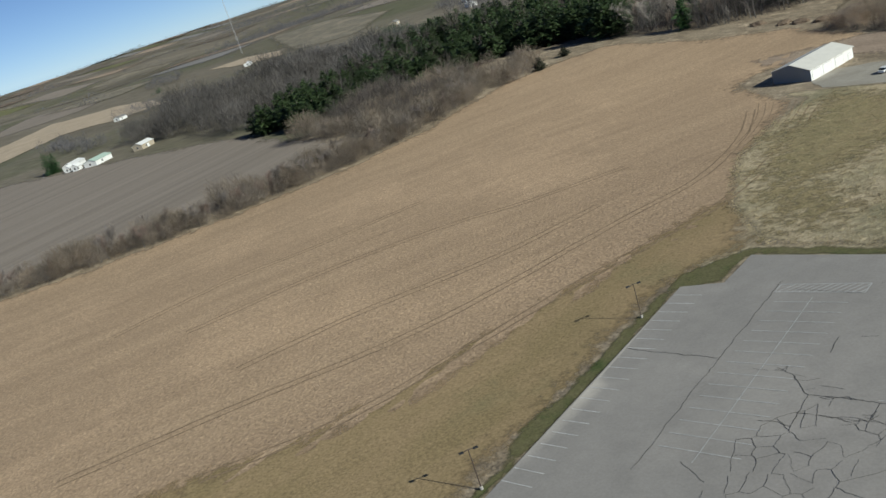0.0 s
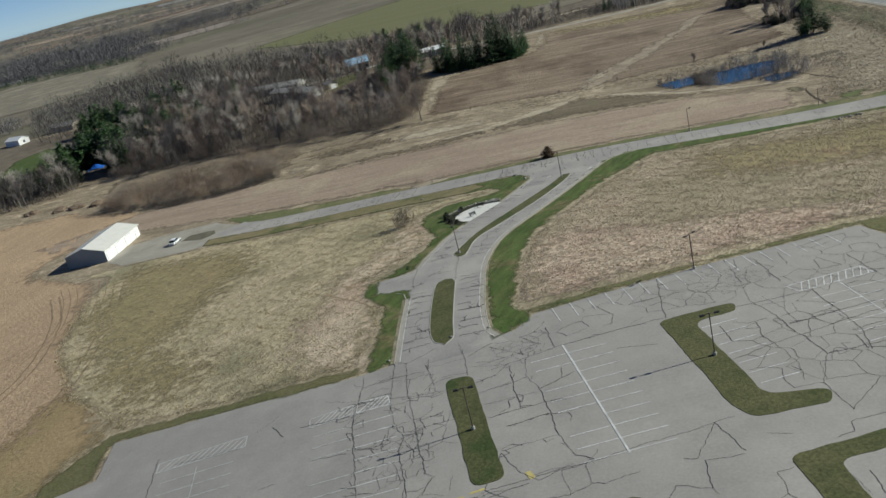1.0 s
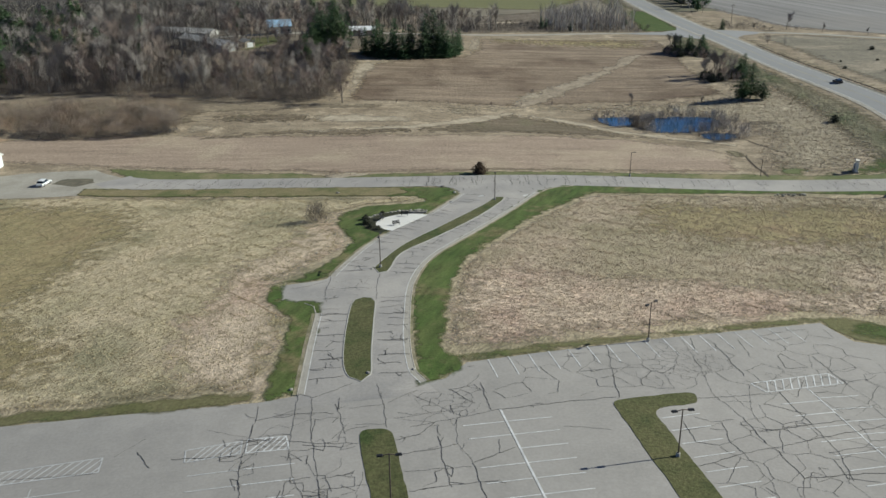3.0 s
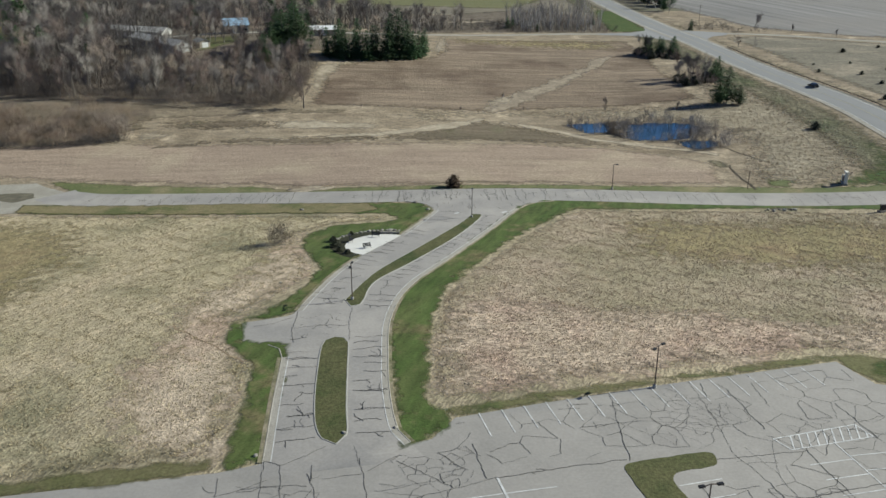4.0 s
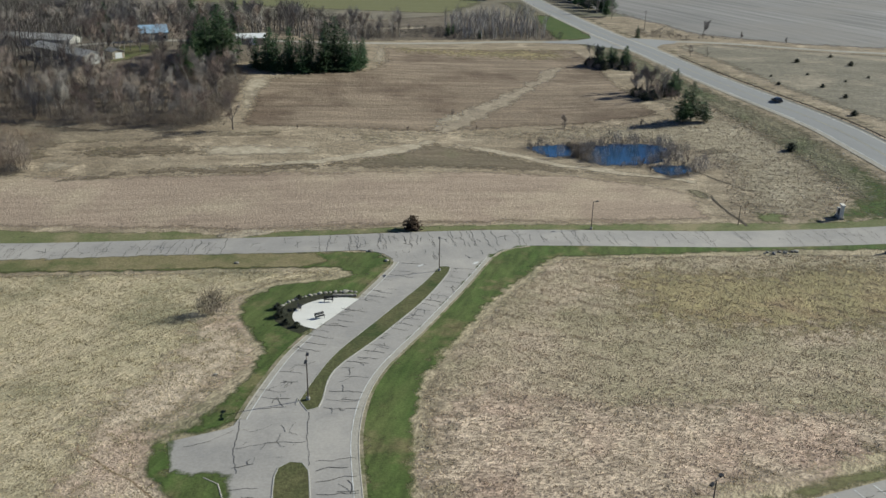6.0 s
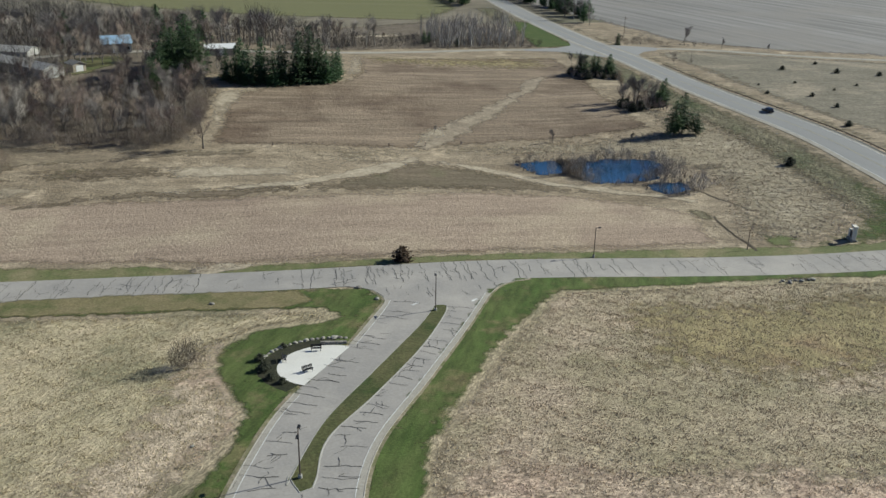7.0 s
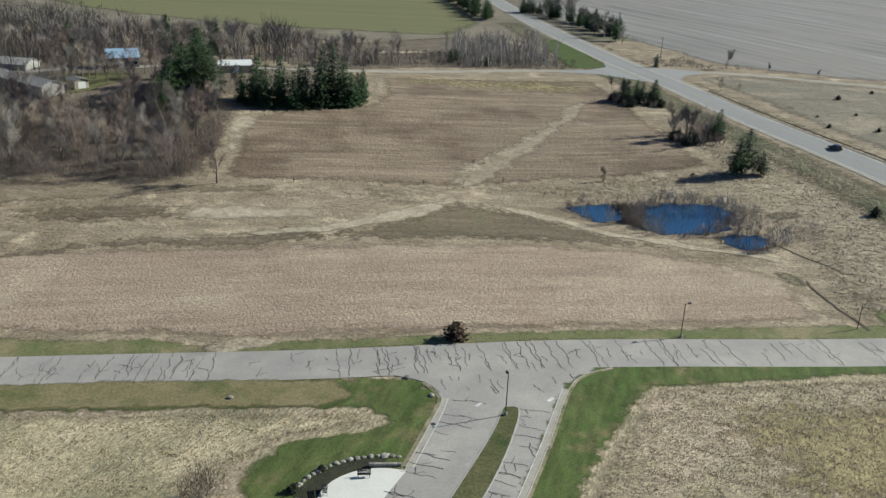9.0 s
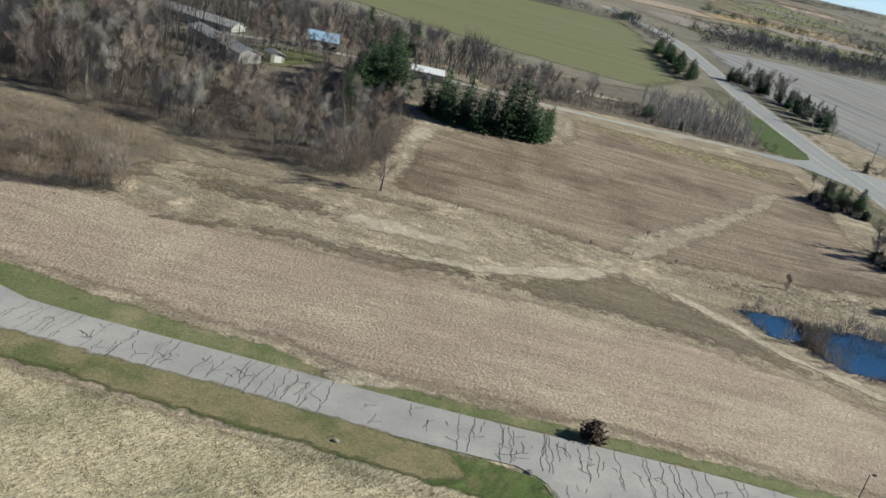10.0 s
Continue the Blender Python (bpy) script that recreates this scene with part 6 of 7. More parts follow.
def places_in(pts, n, seed, clump=0.0):
    r = np.random.RandomState(seed)
    xs, ys = np.array([p[0] for p in pts]), np.array([p[1] for p in pts])
    P = np.column_stack([r.uniform(xs.min(), xs.max(), n * 3), r.uniform(ys.min(), ys.max(), n * 3)])
    if clump:
        P = P + clump * np.column_stack([np.sin(P[:, 1] * 0.9 + P[:, 0] * 0.3), np.sin(P[:, 0] * 0.8)])
    ok = np.zeros(len(P), bool)
    for (ax, ay), (bx, by) in zip(pts, pts[1:] + pts[:1]):
        if ay != by:
            ok ^= ((ay > P[:, 1]) != (by > P[:, 1])) & (P[:, 0] < ax + (P[:, 1] - ay) / (by - ay) * (bx - ax))
    return P[ok][:n]


def dry(places):
    """Leaves out the places that lie in the ponds."""
    return np.array([p for p in places if not any(in_poly(p[0], p[1], q) for q in PONDS)])


M_WATER = bpy.data.materials.new("pond_water")
M_WATER.use_nodes = True
_w = M_WATER.node_tree.nodes["Principled BSDF"]
# The blue base colour stands in for part of the sky's reflection.
_w.inputs["Base Color"].default_value = (0.014, 0.058, 0.125, 1)
_w.inputs["Roughness"].default_value = 0.12
_wn = M_WATER.node_tree.nodes.new("ShaderNodeTexNoise")
_wn.inputs["Scale"].default_value = 1.2
_wb = M_WATER.node_tree.nodes.new("ShaderNodeBump")
_wb.inputs["Strength"].default_value, _wb.inputs["Distance"].default_value = 0.04, 0.03
M_WATER.node_tree.links.new(_wn.outputs["Fac"], _wb.inputs["Height"])
M_WATER.node_tree.links.new(_wb.outputs[0], _w.inputs["Normal"])
PONDS = [[(105, 228), (116, 229), (125, 225), (122, 215), (115, 208), (104, 206), (98, 211), (101, 220)],
         [(86.5, 229.5), (94, 232), (99, 229), (98, 221), (94, 218), (88.5, 220)],
         [(112, 203.5), (119.5, 203), (121, 197), (114.5, 194), (111, 198)]]
for pts in PONDS:
    sheet("pond", ragged(curve(pts, 1.2, True), 1.5, 0.8, 3), 0.07, M_WATER, "dark blue rippled pond water among reeds", cell=4)
for k, pts in enumerate(PONDS):
    line = ragged(curve(pts, 0.5, True), 1.0, 0.5, 2)
    blades("reeds", [(x + 0.2, y) for x, y in line for _ in range(3)], 1.3, 0.08, 0.25, M_REED, "dry tan reeds on the pond's bank", 20 + k, 2)
blades("reeds", places_in([(98, 230), (105, 228), (101, 219), (97, 211), (95, 218), (99, 224)], 500, 4), 2.0, 0.09, 0.2, M_REED, "dry tan reeds between the pools", 24, 4)
for x, y, s in ((111, 206.5, 0.9), (114, 207.5, 1.0), (118, 210, 1.1), (120, 213, 1.0), (123, 216, 1.0), (109, 205, 0.8), (116, 203.6, 0.8), (101, 226, 0.75), (99.5, 221, 0.7), (103, 222, 0.6), (117, 205, 0.8), (120, 208, 0.8), (123, 212, 0.8), (124, 206, 0.7), (121, 203, 0.6), (109, 231, 0.5), (116, 231, 0.55), (92, 234, 0.5), (124, 203, 0.7), (126, 210, 0.7)):
    planted(pick.choice(BUSH), x, y, s, x, "bare willows round the pond")
M_HAZE_P = plain("grey_willow_stems", (0.30, 0.27, 0.245), 0.95, vary=0.35, grain=3, per_plant=True)
M_MUD = mat("wet_mud", (0.06, 0.048, 0.036), (0.10, 0.08, 0.06), 2, 0.4, 0.4, squash=1)
haze("pond_willows", [(x + pick.uniform(-1, 2.5), y + pick.uniform(-2.5, 1.0), pick.uniform(0.5, 1.2), 0) for q in PONDS for x, y in curve(q, 2.2, True) if x > 99 or y < 224], 4.0, 150, M_HAZE_P, "grey willow stems and reeds round the pond", 77, 0.012, 0.15, 0.3)
haze("pond_willows", [(pick.uniform(96, 105), pick.uniform(207, 230), pick.uniform(0.6, 1.1), 0) for _ in range(26)], 3.6, 80, M_HAZE_P, "grey willow stems between the pools", 78, 0.012, 0.15, 0.3)
haze("pond_willows", [(pick.uniform(100, 124), pick.uniform(219, 231), pick.uniform(0.5, 1.1), 0) for _ in range(46)] + [(pick.uniform(88, 100), pick.uniform(228, 234), pick.uniform(0.4, 0.8), 0) for _ in range(14)], 4.2, 70, M_HAZE_P, "grey stems standing in the shallow water", 47, 0.009, 0.1, 0.3)
haze("pond_willows", [(pick.uniform(117, 127), pick.uniform(206, 222), pick.uniform(0.6, 1.1), 0) for _ in range(36)] + [(pick.uniform(97, 104), pick.uniform(206, 214), pick.uniform(0.5, 1.0), 0) for _ in range(14)], 5.2, 90, M_HAZE_P, "tall grey willow stems beside the pond", 98, 0.008, 0.12, 0.28)
# Dark stalks added for the shaded far bank and the reflected stems.
haze("pond_rim_reeds", [(x + pick.uniform(-0.6, 0.6), y + pick.uniform(0.2, 1.4), pick.uniform(0.6, 1.2), 0) for q in PONDS[:2] for x, y in curve(q, 0.7, True) if y > 224], 1.6, 60, M_HAZE, "dark stalks standing for shade and reflections at the pond's far bank", 99, 0.02, 0.3, 0.4)
haze("marsh_reeds", [(x, y, s, 0) for x, y, s, a in scatter([(121, 214), (126, 222), (136, 214), (138, 202), (130, 192), (122, 197)], 90, 1.3, 44, [])], 1.7, 60, M_HAZE_P, "grey dead reeds on the wet ground by the pond", 45, 0.014, 0.5, 0.5)
haze("pond_willows", [(pick.uniform(109, 121), pick.uniform(191, 205), pick.uniform(0.5, 1.0), 0) for _ in range(26)], 2.8, 70, M_HAZE_P, "grey willow stems in the small pool", 46, 0.012, 0.2, 0.35)
CREEK = ([], [])
for line in ([(119.6, 199), (120.9, 197), (121.6, 192), (122, 186.6), (123.3, 182), (123.6, 178)], [(113.4, 175.5), (112.1, 172.4), (111, 167.2), (110, 162.3), (109.9, 158.1), (108.8, 153)], [(104, 138.2), (107, 138.6), (110, 137)]):
    for a, b in zip(line, line[1:]):
        crooked(a, b, 0.62, CREEK, 0.085)
tagged(new("creek", mesh_of("creek", *CREEK, M_MUD)), "narrow muddy creek in the rough grass", "creek", "", "structure")

# tufts over the dry meadows
E_MEADOW = [(19, 62), (48, 65.5), (71, 70), (82, 69), (140, 61), (150, 125), (108, 136), (85, 138), (62, 139), (48, 125), (34, 106), (25, 92), (21, 78)]
W_MEADOW = [(-46, 57), (-8, 54.5), (-5.5, 62), (-4, 74), (-9, 84), (-8, 92), (-1, 99), (4, 108), (4, 116), (1, 124), (2, 132), (9, 138), (20, 139), (19, 141.5), (-1, 147), (-43, 159), (-80, 166), (-84, 135), (-78, 105), (-64, 76)]
M_TUFT = plain("dry_grass_tufts", (0.517, 0.419, 0.311), 0.9, vary=0.35, grain=2.5)
M_TUFT_G = plain("greening_tufts", (0.403, 0.335, 0.212), 0.9, vary=0.35, grain=2.5)
blades("meadow_tufts", places_in(E_MEADOW, 34000, 31, 0.9), 0.22, 0.13, 0.9, M_TUFT, "flattened tufts of dry tan grass", 32, 4)
blades("meadow_tufts", places_in(W_MEADOW, 28000, 33, 0.9), 0.2, 0.13, 0.9, M_TUFT_G, "flattened tufts of dry grass", 34, 4)
blades("rough_grass_tufts", dry(places_in([(110, 160), (120, 182), (128, 198), (129, 216), (122, 230), (100, 238), (80, 240), (96, 250), (144, 254), (152, 288), (165, 260), (166, 225), (158, 190), (146, 168), (134, 156)], 3600, 35, 1.0)), 0.2, 0.3, 1.5, M_TUFT, "rough tufts of dry grass round the pond", 36, 4)


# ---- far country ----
# The faint blue-grey of the far woods is distance haze put into the colour.
M_FARWOOD = plain("far_woods_haze_tint", (0.115, 0.11, 0.116), 0.95, vary=0.35, grain=14)
M_FARGREEN = plain("far_evergreens", (0.05, 0.075, 0.045), 0.9, vary=0.4, grain=14)


def belts(rows, seed, size=1.0):
    """Places of trees along strips: from, to, depth and number."""
    r = random.Random(seed)
    out = []
    for (x0, y0), (x1, y1), depth, n in rows:
        d = Vector((x1 - x0, y1 - y0)).normalized()
        for _ in range(n):
            t, o = r.random(), r.uniform(-0.5, 0.5) * depth
            out.append((x0 + (x1 - x0) * t - d.y * o, y0 + (y1 - y0) * t + d.x * o, size * r.uniform(0.6, 1.2)))
    return out


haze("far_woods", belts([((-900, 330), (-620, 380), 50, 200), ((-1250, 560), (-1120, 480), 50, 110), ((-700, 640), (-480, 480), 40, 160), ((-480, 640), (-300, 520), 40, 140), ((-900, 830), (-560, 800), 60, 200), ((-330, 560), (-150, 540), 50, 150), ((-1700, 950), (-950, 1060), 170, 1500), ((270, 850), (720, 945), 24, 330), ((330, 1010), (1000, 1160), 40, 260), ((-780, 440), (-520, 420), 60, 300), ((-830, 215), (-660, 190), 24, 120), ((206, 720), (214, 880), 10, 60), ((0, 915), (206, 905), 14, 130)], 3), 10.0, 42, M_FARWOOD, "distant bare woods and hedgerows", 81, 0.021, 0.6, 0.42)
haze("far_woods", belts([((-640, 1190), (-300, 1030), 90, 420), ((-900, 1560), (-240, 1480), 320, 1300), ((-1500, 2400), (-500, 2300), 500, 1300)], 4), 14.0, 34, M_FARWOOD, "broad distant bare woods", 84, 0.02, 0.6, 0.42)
haze("far_evergreens", belts([((-640, 1130), (-330, 985), 26, 130), ((300, 985), (760, 1080), 22, 170), ((340, 1110), (900, 1230), 30, 200), ((420, 1330), (1000, 1420), 60, 260), ((-640, 470), (-430, 440), 40, 120), ((205, 905), (238, 960), 14, 40), ((150, 925), (40, 930), 10, 40), ((-1040, 430), (-1030, 425), 14, 8)], 5), 9.0, 60, M_FARGREEN, "distant belts of dark evergreens", 82, 0.03, 0.8, 0.4)
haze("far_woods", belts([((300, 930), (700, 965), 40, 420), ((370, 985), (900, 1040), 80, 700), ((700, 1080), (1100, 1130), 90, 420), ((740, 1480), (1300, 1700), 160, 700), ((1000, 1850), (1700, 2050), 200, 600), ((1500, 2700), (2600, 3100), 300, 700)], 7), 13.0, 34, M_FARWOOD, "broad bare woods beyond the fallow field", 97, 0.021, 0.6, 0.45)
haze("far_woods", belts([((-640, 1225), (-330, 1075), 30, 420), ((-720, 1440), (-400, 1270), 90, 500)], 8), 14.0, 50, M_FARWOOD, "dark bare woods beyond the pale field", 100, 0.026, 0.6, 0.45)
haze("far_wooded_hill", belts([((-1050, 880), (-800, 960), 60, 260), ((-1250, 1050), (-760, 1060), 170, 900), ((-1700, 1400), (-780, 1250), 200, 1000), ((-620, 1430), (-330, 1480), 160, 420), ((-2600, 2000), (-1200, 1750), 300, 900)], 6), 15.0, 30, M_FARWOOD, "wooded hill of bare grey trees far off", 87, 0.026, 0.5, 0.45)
# patchwork of fields and woodlots to the horizon
rf = random.Random(21)
FARM = ((M_PLOUGH, 4), (M_NEFIELD, 3), (M_STUBBLE, 4), (M_PASTURE, 3), (M_FIELD2, 4), (M_GREEN, 1), (M_LITTER, 3))
PLOTS = {m.name: ([], []) for m, _ in FARM}
LOTS = []
for i in range(-14, 10):
    for j in range(-4, 24):
        u, v = i * 290 + rf.uniform(-60, 60), j * 165 + rf.uniform(-35, 35)
        cx, cy = u * 0.966 - v * 0.259, 150 + u * 0.259 + v * 0.966
        choice = rf.choices([m for m, _ in FARM] + ["wood", "none"], [w for _, w in FARM] + [6, 2])[0]
        w, h = rf.uniform(190, 290), rf.uniform(90, 165)
        if math.hypot(cx + 150, cy - 200) < 760 or cy > 4300 or (cx > -200 and cx < 900 and cy < 1080 and cy > -200) or (-1330 < cx < -700 and 150 < cy < 880) or (-700 < cx < 0 and cy < 1150):
            continue
        if choice == "wood":
            for _ in range(int(w * h * 0.004)):
                LOTS.append((cx + rf.uniform(-0.5, 0.5) * w, cy + rf.uniform(-0.5, 0.5) * h, rf.uniform(0.6, 1.2)))
        elif choice != "none":
            verts, faces = PLOTS[choice.name]
            b, k = len(verts), 5
            for p in range(k):
                for q in range(k):
                    a, c = (p / (k - 1) - 0.5) * w, (q / (k - 1) - 0.5) * h * (1 + 0.25 * p / k)
                    x, y = cx + a * 0.966 - c * 0.259, cy + a * 0.259 + c * 0.966
                    verts.append((x, y, z_at(x, y) + 0.7))
            faces += [(b + p * k + q, b + (p + 1) * k + q, b + (p + 1) * k + q + 1, b + p * k + q + 1) for p in range(k - 1) for q in range(k - 1)]
        if rf.random() < 0.55:
            for _ in range(int(w / 5)):
                t = rf.uniform(-0.5, 0.5) * w
                LOTS.append((cx + t * 0.966 + h * 0.13, cy + t * 0.259 - h * 0.5, rf.uniform(0.35, 0.9)))
for m, _ in FARM:
    if PLOTS[m.name][0]:
        ob = new("far_fields", mesh_of("far_fields", *PLOTS[m.name], m, True))
        rim = ob.data.attributes.new("rim", 'FLOAT', 'POINT')
        rim.data.foreach_set("value", [float(0 < k % 25 // 5 < 4 and 0 < k % 5 < 4) for k in range(len(ob.data.vertices))])
        tagged(ob, "patchwork of distant farm fields", "field", "", "stuff")
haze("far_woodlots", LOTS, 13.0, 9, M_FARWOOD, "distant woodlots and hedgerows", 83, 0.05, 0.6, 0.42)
sheet("sand_pit", ragged([(-880, 178), (-1010, 190), (-1120, 240), (-1200, 345), (-1080, 392), (-940, 380), (-850, 352), (-872, 306), (-960, 280), (-930, 232)], 8, 12, 40), 0.5, M_SAND, "pale sandy bare ground far off", cell=15)
sheet("sand_yard", ragged([(-1090, 540), (-1060, 585), (-960, 575), (-884, 526), (-960, 520)], 3, 12, 24), 0.5, M_SAND, "pale sandy yard below the mast", cell=20)
sheet("far_field", ragged([(-1268, 752), (-1139, 815), (-919, 747), (-773, 563), (-884, 536), (-1000, 600)], 4, 15, 30), 0.45, M_PASTURE, "pale green-tan pasture far off", cell=20)
sheet("far_field", ragged([(-1330, 250), (-1230, 420), (-1330, 520), (-1500, 420)], 4, 15, 30), 0.45, M_PLOUGH, "distant ploughed field", cell=20)
sheet("far_field", ragged([(-372, 668), (-311, 680), (-232, 720), (-300, 975), (-520, 1085), (-560, 900)], 4, 15, 30), 0.45, M_PASTURE, "olive-tan field behind the wood", cell=20)
for pts, m in (([(306, 935), (440, 1000), (560, 1035), (680, 1270), (520, 1290), (405, 1200), (285, 1090)], M_GREEN), ([(300, 1115), (410, 1230), (540, 1310), (700, 1300), (820, 1680), (690, 1600), (420, 1330)], M_BANK), ([(720, 1300), (1000, 1500), (1150, 2050), (860, 1720)], M_GREEN), ([(440, 1390), (690, 1640), (960, 1880), (820, 2100), (560, 1750)], M_GREEN)):
    sheet("far_field", ragged(pts, 4, 15, 30), 0.5, m, "distant field in pale spring green", cell=20, soften=20)
sheet("house_yard", ragged([(-46, 330), (-30, 334), (-18, 350), (-20, 366), (-42, 362), (-50, 350)], 1, 2, 4), 0.05, M_VERGE, "olive yard grass beside the house", cell=3, soften=4)


# ---- lamps and poles ----
def parking_lamp(x, y, heads=2, turn=0.0, high=6.0, label="brown steel car park lamp with twin heads on a white base"):
    """A lamp post on a round concrete foot: pole, arm and box heads."""
    lamp = empty("street_lamp", x, y, None, turn)
    bm = bmesh.new()
    tube(bm, [(0, 0, -0.3), (0, 0, 0.5), (0, 0, 0.56)], [0.24, 0.24, 0.2], 14)
    part("base", bm, M_KERB, lamp, "pale concrete foot")
    bm = bmesh.new()
    tube(bm, [(0, 0, 0.53), (0, 0, 0.7), (0, 0, high)], [0.15, 0.085, 0.065], 8)
    part("pole", bm, M_POLE, lamp)
    bm = bmesh.new()
    tube(bm, [(-0.75 if heads > 1 else 0, 0, high - 0.1), (0, 0, high + 0.04), (0.75, 0, high - 0.1)], [0.05, 0.06, 0.05], 6)
    part("arm", bm, M_POLE, lamp)
    for side in (1, -1)[:heads]:
        bm = bmesh.new()
        vs = box(bm, -0.33, -0.18, -0.09, 0.33, 0.18, 0.08)
        for v in vs[4:]:
            v.co.x *= 0.85
            v.co.y *= 0.8
        bmesh.ops.translate(bm, verts=vs, vec=(side * 0.95, 0, high - 0.06))
        part("lamp_head", bm, M_DARK, lamp, "dark box lamp head")
    return tagged(lamp, label, "lamp", "car park lamps")


for x, y, turn in ((8.7, 29.1, 0), (40.4, 33.0, 4), (46.3, 60.3, 35), (10.6, 93.6, 78), (-54.8, 32.0, 60), (-50.1, -12.0, 60)):
    parking_lamp(x, y, 2, turn)
parking_lamp(37.6, 136.4, 1, 80, label="slim brown steel lamp with a single head")
parking_lamp(74.4, 155.6, 1, 20, label="slim brown steel lamp with a single head")


def utility_pole(x, y, high=8.0):
    pole = empty("utility_pole", x, y)
    bm = bmesh.new()
    tube(bm, [(0, 0, -0.4), (0.03, 0, high)], [0.16, 0.11], 8)
    part("pole", bm, M_WOOD, pole)
    bm = bmesh.new()
    box(bm, -1.1, -0.06, high - 0.9, 1.1, 0.06, high - 0.76)
    part("crossarm", bm, M_WOOD, pole)
    for s in (-0.95, 0.0, 0.95):
        bm = bmesh.new()
        tube(bm, [(s, 0, high - 0.76), (s, 0, high - 0.6)], [0.05, 0.04], 6)
        part("insulator", bm, M_DARK, pole)
    return tagged(pole, "grey wooden utility pole with a crossarm", "pole")


post = empty("marker_post", 107.3, 154.0)
bm = bmesh.new()
tube(bm, [(0, 0, -0.4), (0.05, 0.02, 4.2)], [0.09, 0.06], 8)
part("pole", bm, M_WOOD, post)
bm = bmesh.new()
tube(bm, [(0.05, 0.02, 4.15), (0.05, 0.02, 4.3)], [0.1, 0.09], 8)
part("cap", bm, M_DARK, post)
tagged(post, "slim wooden post beside the roadside creek", "post")
utility_pole(217.6, 426.6, 10)
utility_pole(-287, 55, 7)
M_MAST = plain("pale_mast_steel", (0.42, 0.42, 0.43), 0.6)
mast = empty("radio_mast", -1144, 631)
bm = bmesh.new()
for k in range(3):
    a = 2.094 * k
    tube(bm, [(0.9 * math.cos(a), 0.9 * math.sin(a), -1), (0.7 * math.cos(a), 0.7 * math.sin(a), 105)], [0.16, 0.13], 5)
part("leg", bm, M_MAST, mast)
bm = bmesh.new()
for z in range(0, 105, 3):
    for k in range(3):
        a, b = 2.094 * k, 2.094 * (k + 1)
        tube(bm, [(0.85 * math.cos(a), 0.85 * math.sin(a), z), (0.85 * math.cos(b), 0.85 * math.sin(b), z + 3)], [0.07, 0.07], 3, False)
part("bracing", bm, M_MAST, mast)
tagged(mast, "tall pale lattice radio mast far off", "mast")


# ---- the seating circle ----
CX, CY, CR_ = 17.6, 121.2, 6.7
arc = [(CX + CR_ * math.cos(radians(a)), CY + CR_ * math.sin(radians(a))) for a in range(50, 238, 6)]
sheet("patio", arc, 0.105, M_CONCRETE, "white concrete half-round patio", cell=3, thick=0.05)
bed = [(CX + 9.4 * math.cos(radians(a)) * (1 if a < 190 else 0.97), CY + 9.0 * math.sin(radians(a))) for a in range(72, 232, 6)] + [(CX + 6.75 * math.cos(radians(a)), CY + 6.75 * math.sin(radians(a))) for a in range(230, 70, -6)]
sheet("planting_bed", ragged(bed, 0.1, 1, 2), 0.1, M_MULCH, "dark mulched planting bed round the patio", cell=3)


def rock(x, y, size, seed, group=""):
    r = random.Random(seed)
    bm = bmesh.new()
    bmesh.ops.create_icosphere(bm, subdivisions=2, radius=size)
    sx, sy, sz = r.uniform(0.8, 1.3), r.uniform(0.7, 1.1), r.uniform(0.4, 0.6)
    for v in bm.verts:
        k = 1 + 0.28 * noise.noise(v.co * (1.4 / size) + Vector((seed, 0, 0)))
        v.co = Vector((v.co.x * sx, v.co.y * sy, v.co.z * sz)) * k
    ob = part("boulder", bm, M_STONE)
    ob.matrix_world = pose(x, y, z_at(x, y) + 0.06 + size * 0.25, 0, 0, r.uniform(0, 360))
    return tagged(ob, "grey-tan field boulder on the grass", "rock", group)


for k, a in enumerate(range(64, 152, 5)):
    rock(CX + 9.7 * math.cos(radians(a)), CY + 9.3 * math.sin(radians(a)), 0.28 + 0.2 * ((k * 7) % 5) / 4, k, "boulders round the patio")
for k, (x, y) in enumerate(((27.7, 150.0), (3.2, 150.6), (29.6, 143.8), (13.2, 55.6), (-2.5, 53.2), (-0.5, 104.0), (7.3, 55.6))):
    rock(x, y, 0.5 if k < 3 else 0.3, 40 + k)


def bench(x, y, turn):
    """A backless-looking park bench: slats on two dark steel frames."""
    b = empty("bench", x, y, z_at(x, y) + 0.105, turn)
    for k in range(4):
        bm = bmesh.new()
        box(bm, -0.78, -0.24 + k * 0.125, 0.42, 0.78, -0.14 + k * 0.125, 0.46)
        part("slat", bm, M_DARK, b)
    for k in range(3):
        bm = bmesh.new()
        box(bm, -0.78, 0.27 + k * 0.03, 0.52 + k * 0.13, 0.78, 0.31 + k * 0.03, 0.62 + k * 0.13)
        part("back_slat", bm, M_DARK, b)
    for s in (-0.64, 0.64):
        bm = bmesh.new()
        box(bm, s - 0.03, -0.24, 0.0, s + 0.03, -0.19, 0.42)
        box(bm, s - 0.03, 0.22, 0.0, s + 0.03, 0.27, 0.5)
        tube(bm, [(s, 0.24, 0.42), (s, 0.36, 0.9)], [0.03, 0.03], 6)
        box(bm, s - 0.03, -0.24, 0.38, s + 0.03, 0.27, 0.42)
        part("frame", bm, M_DARK, b)
    return tagged(b, "dark metal slatted park bench on the patio", "bench", "patio benches")


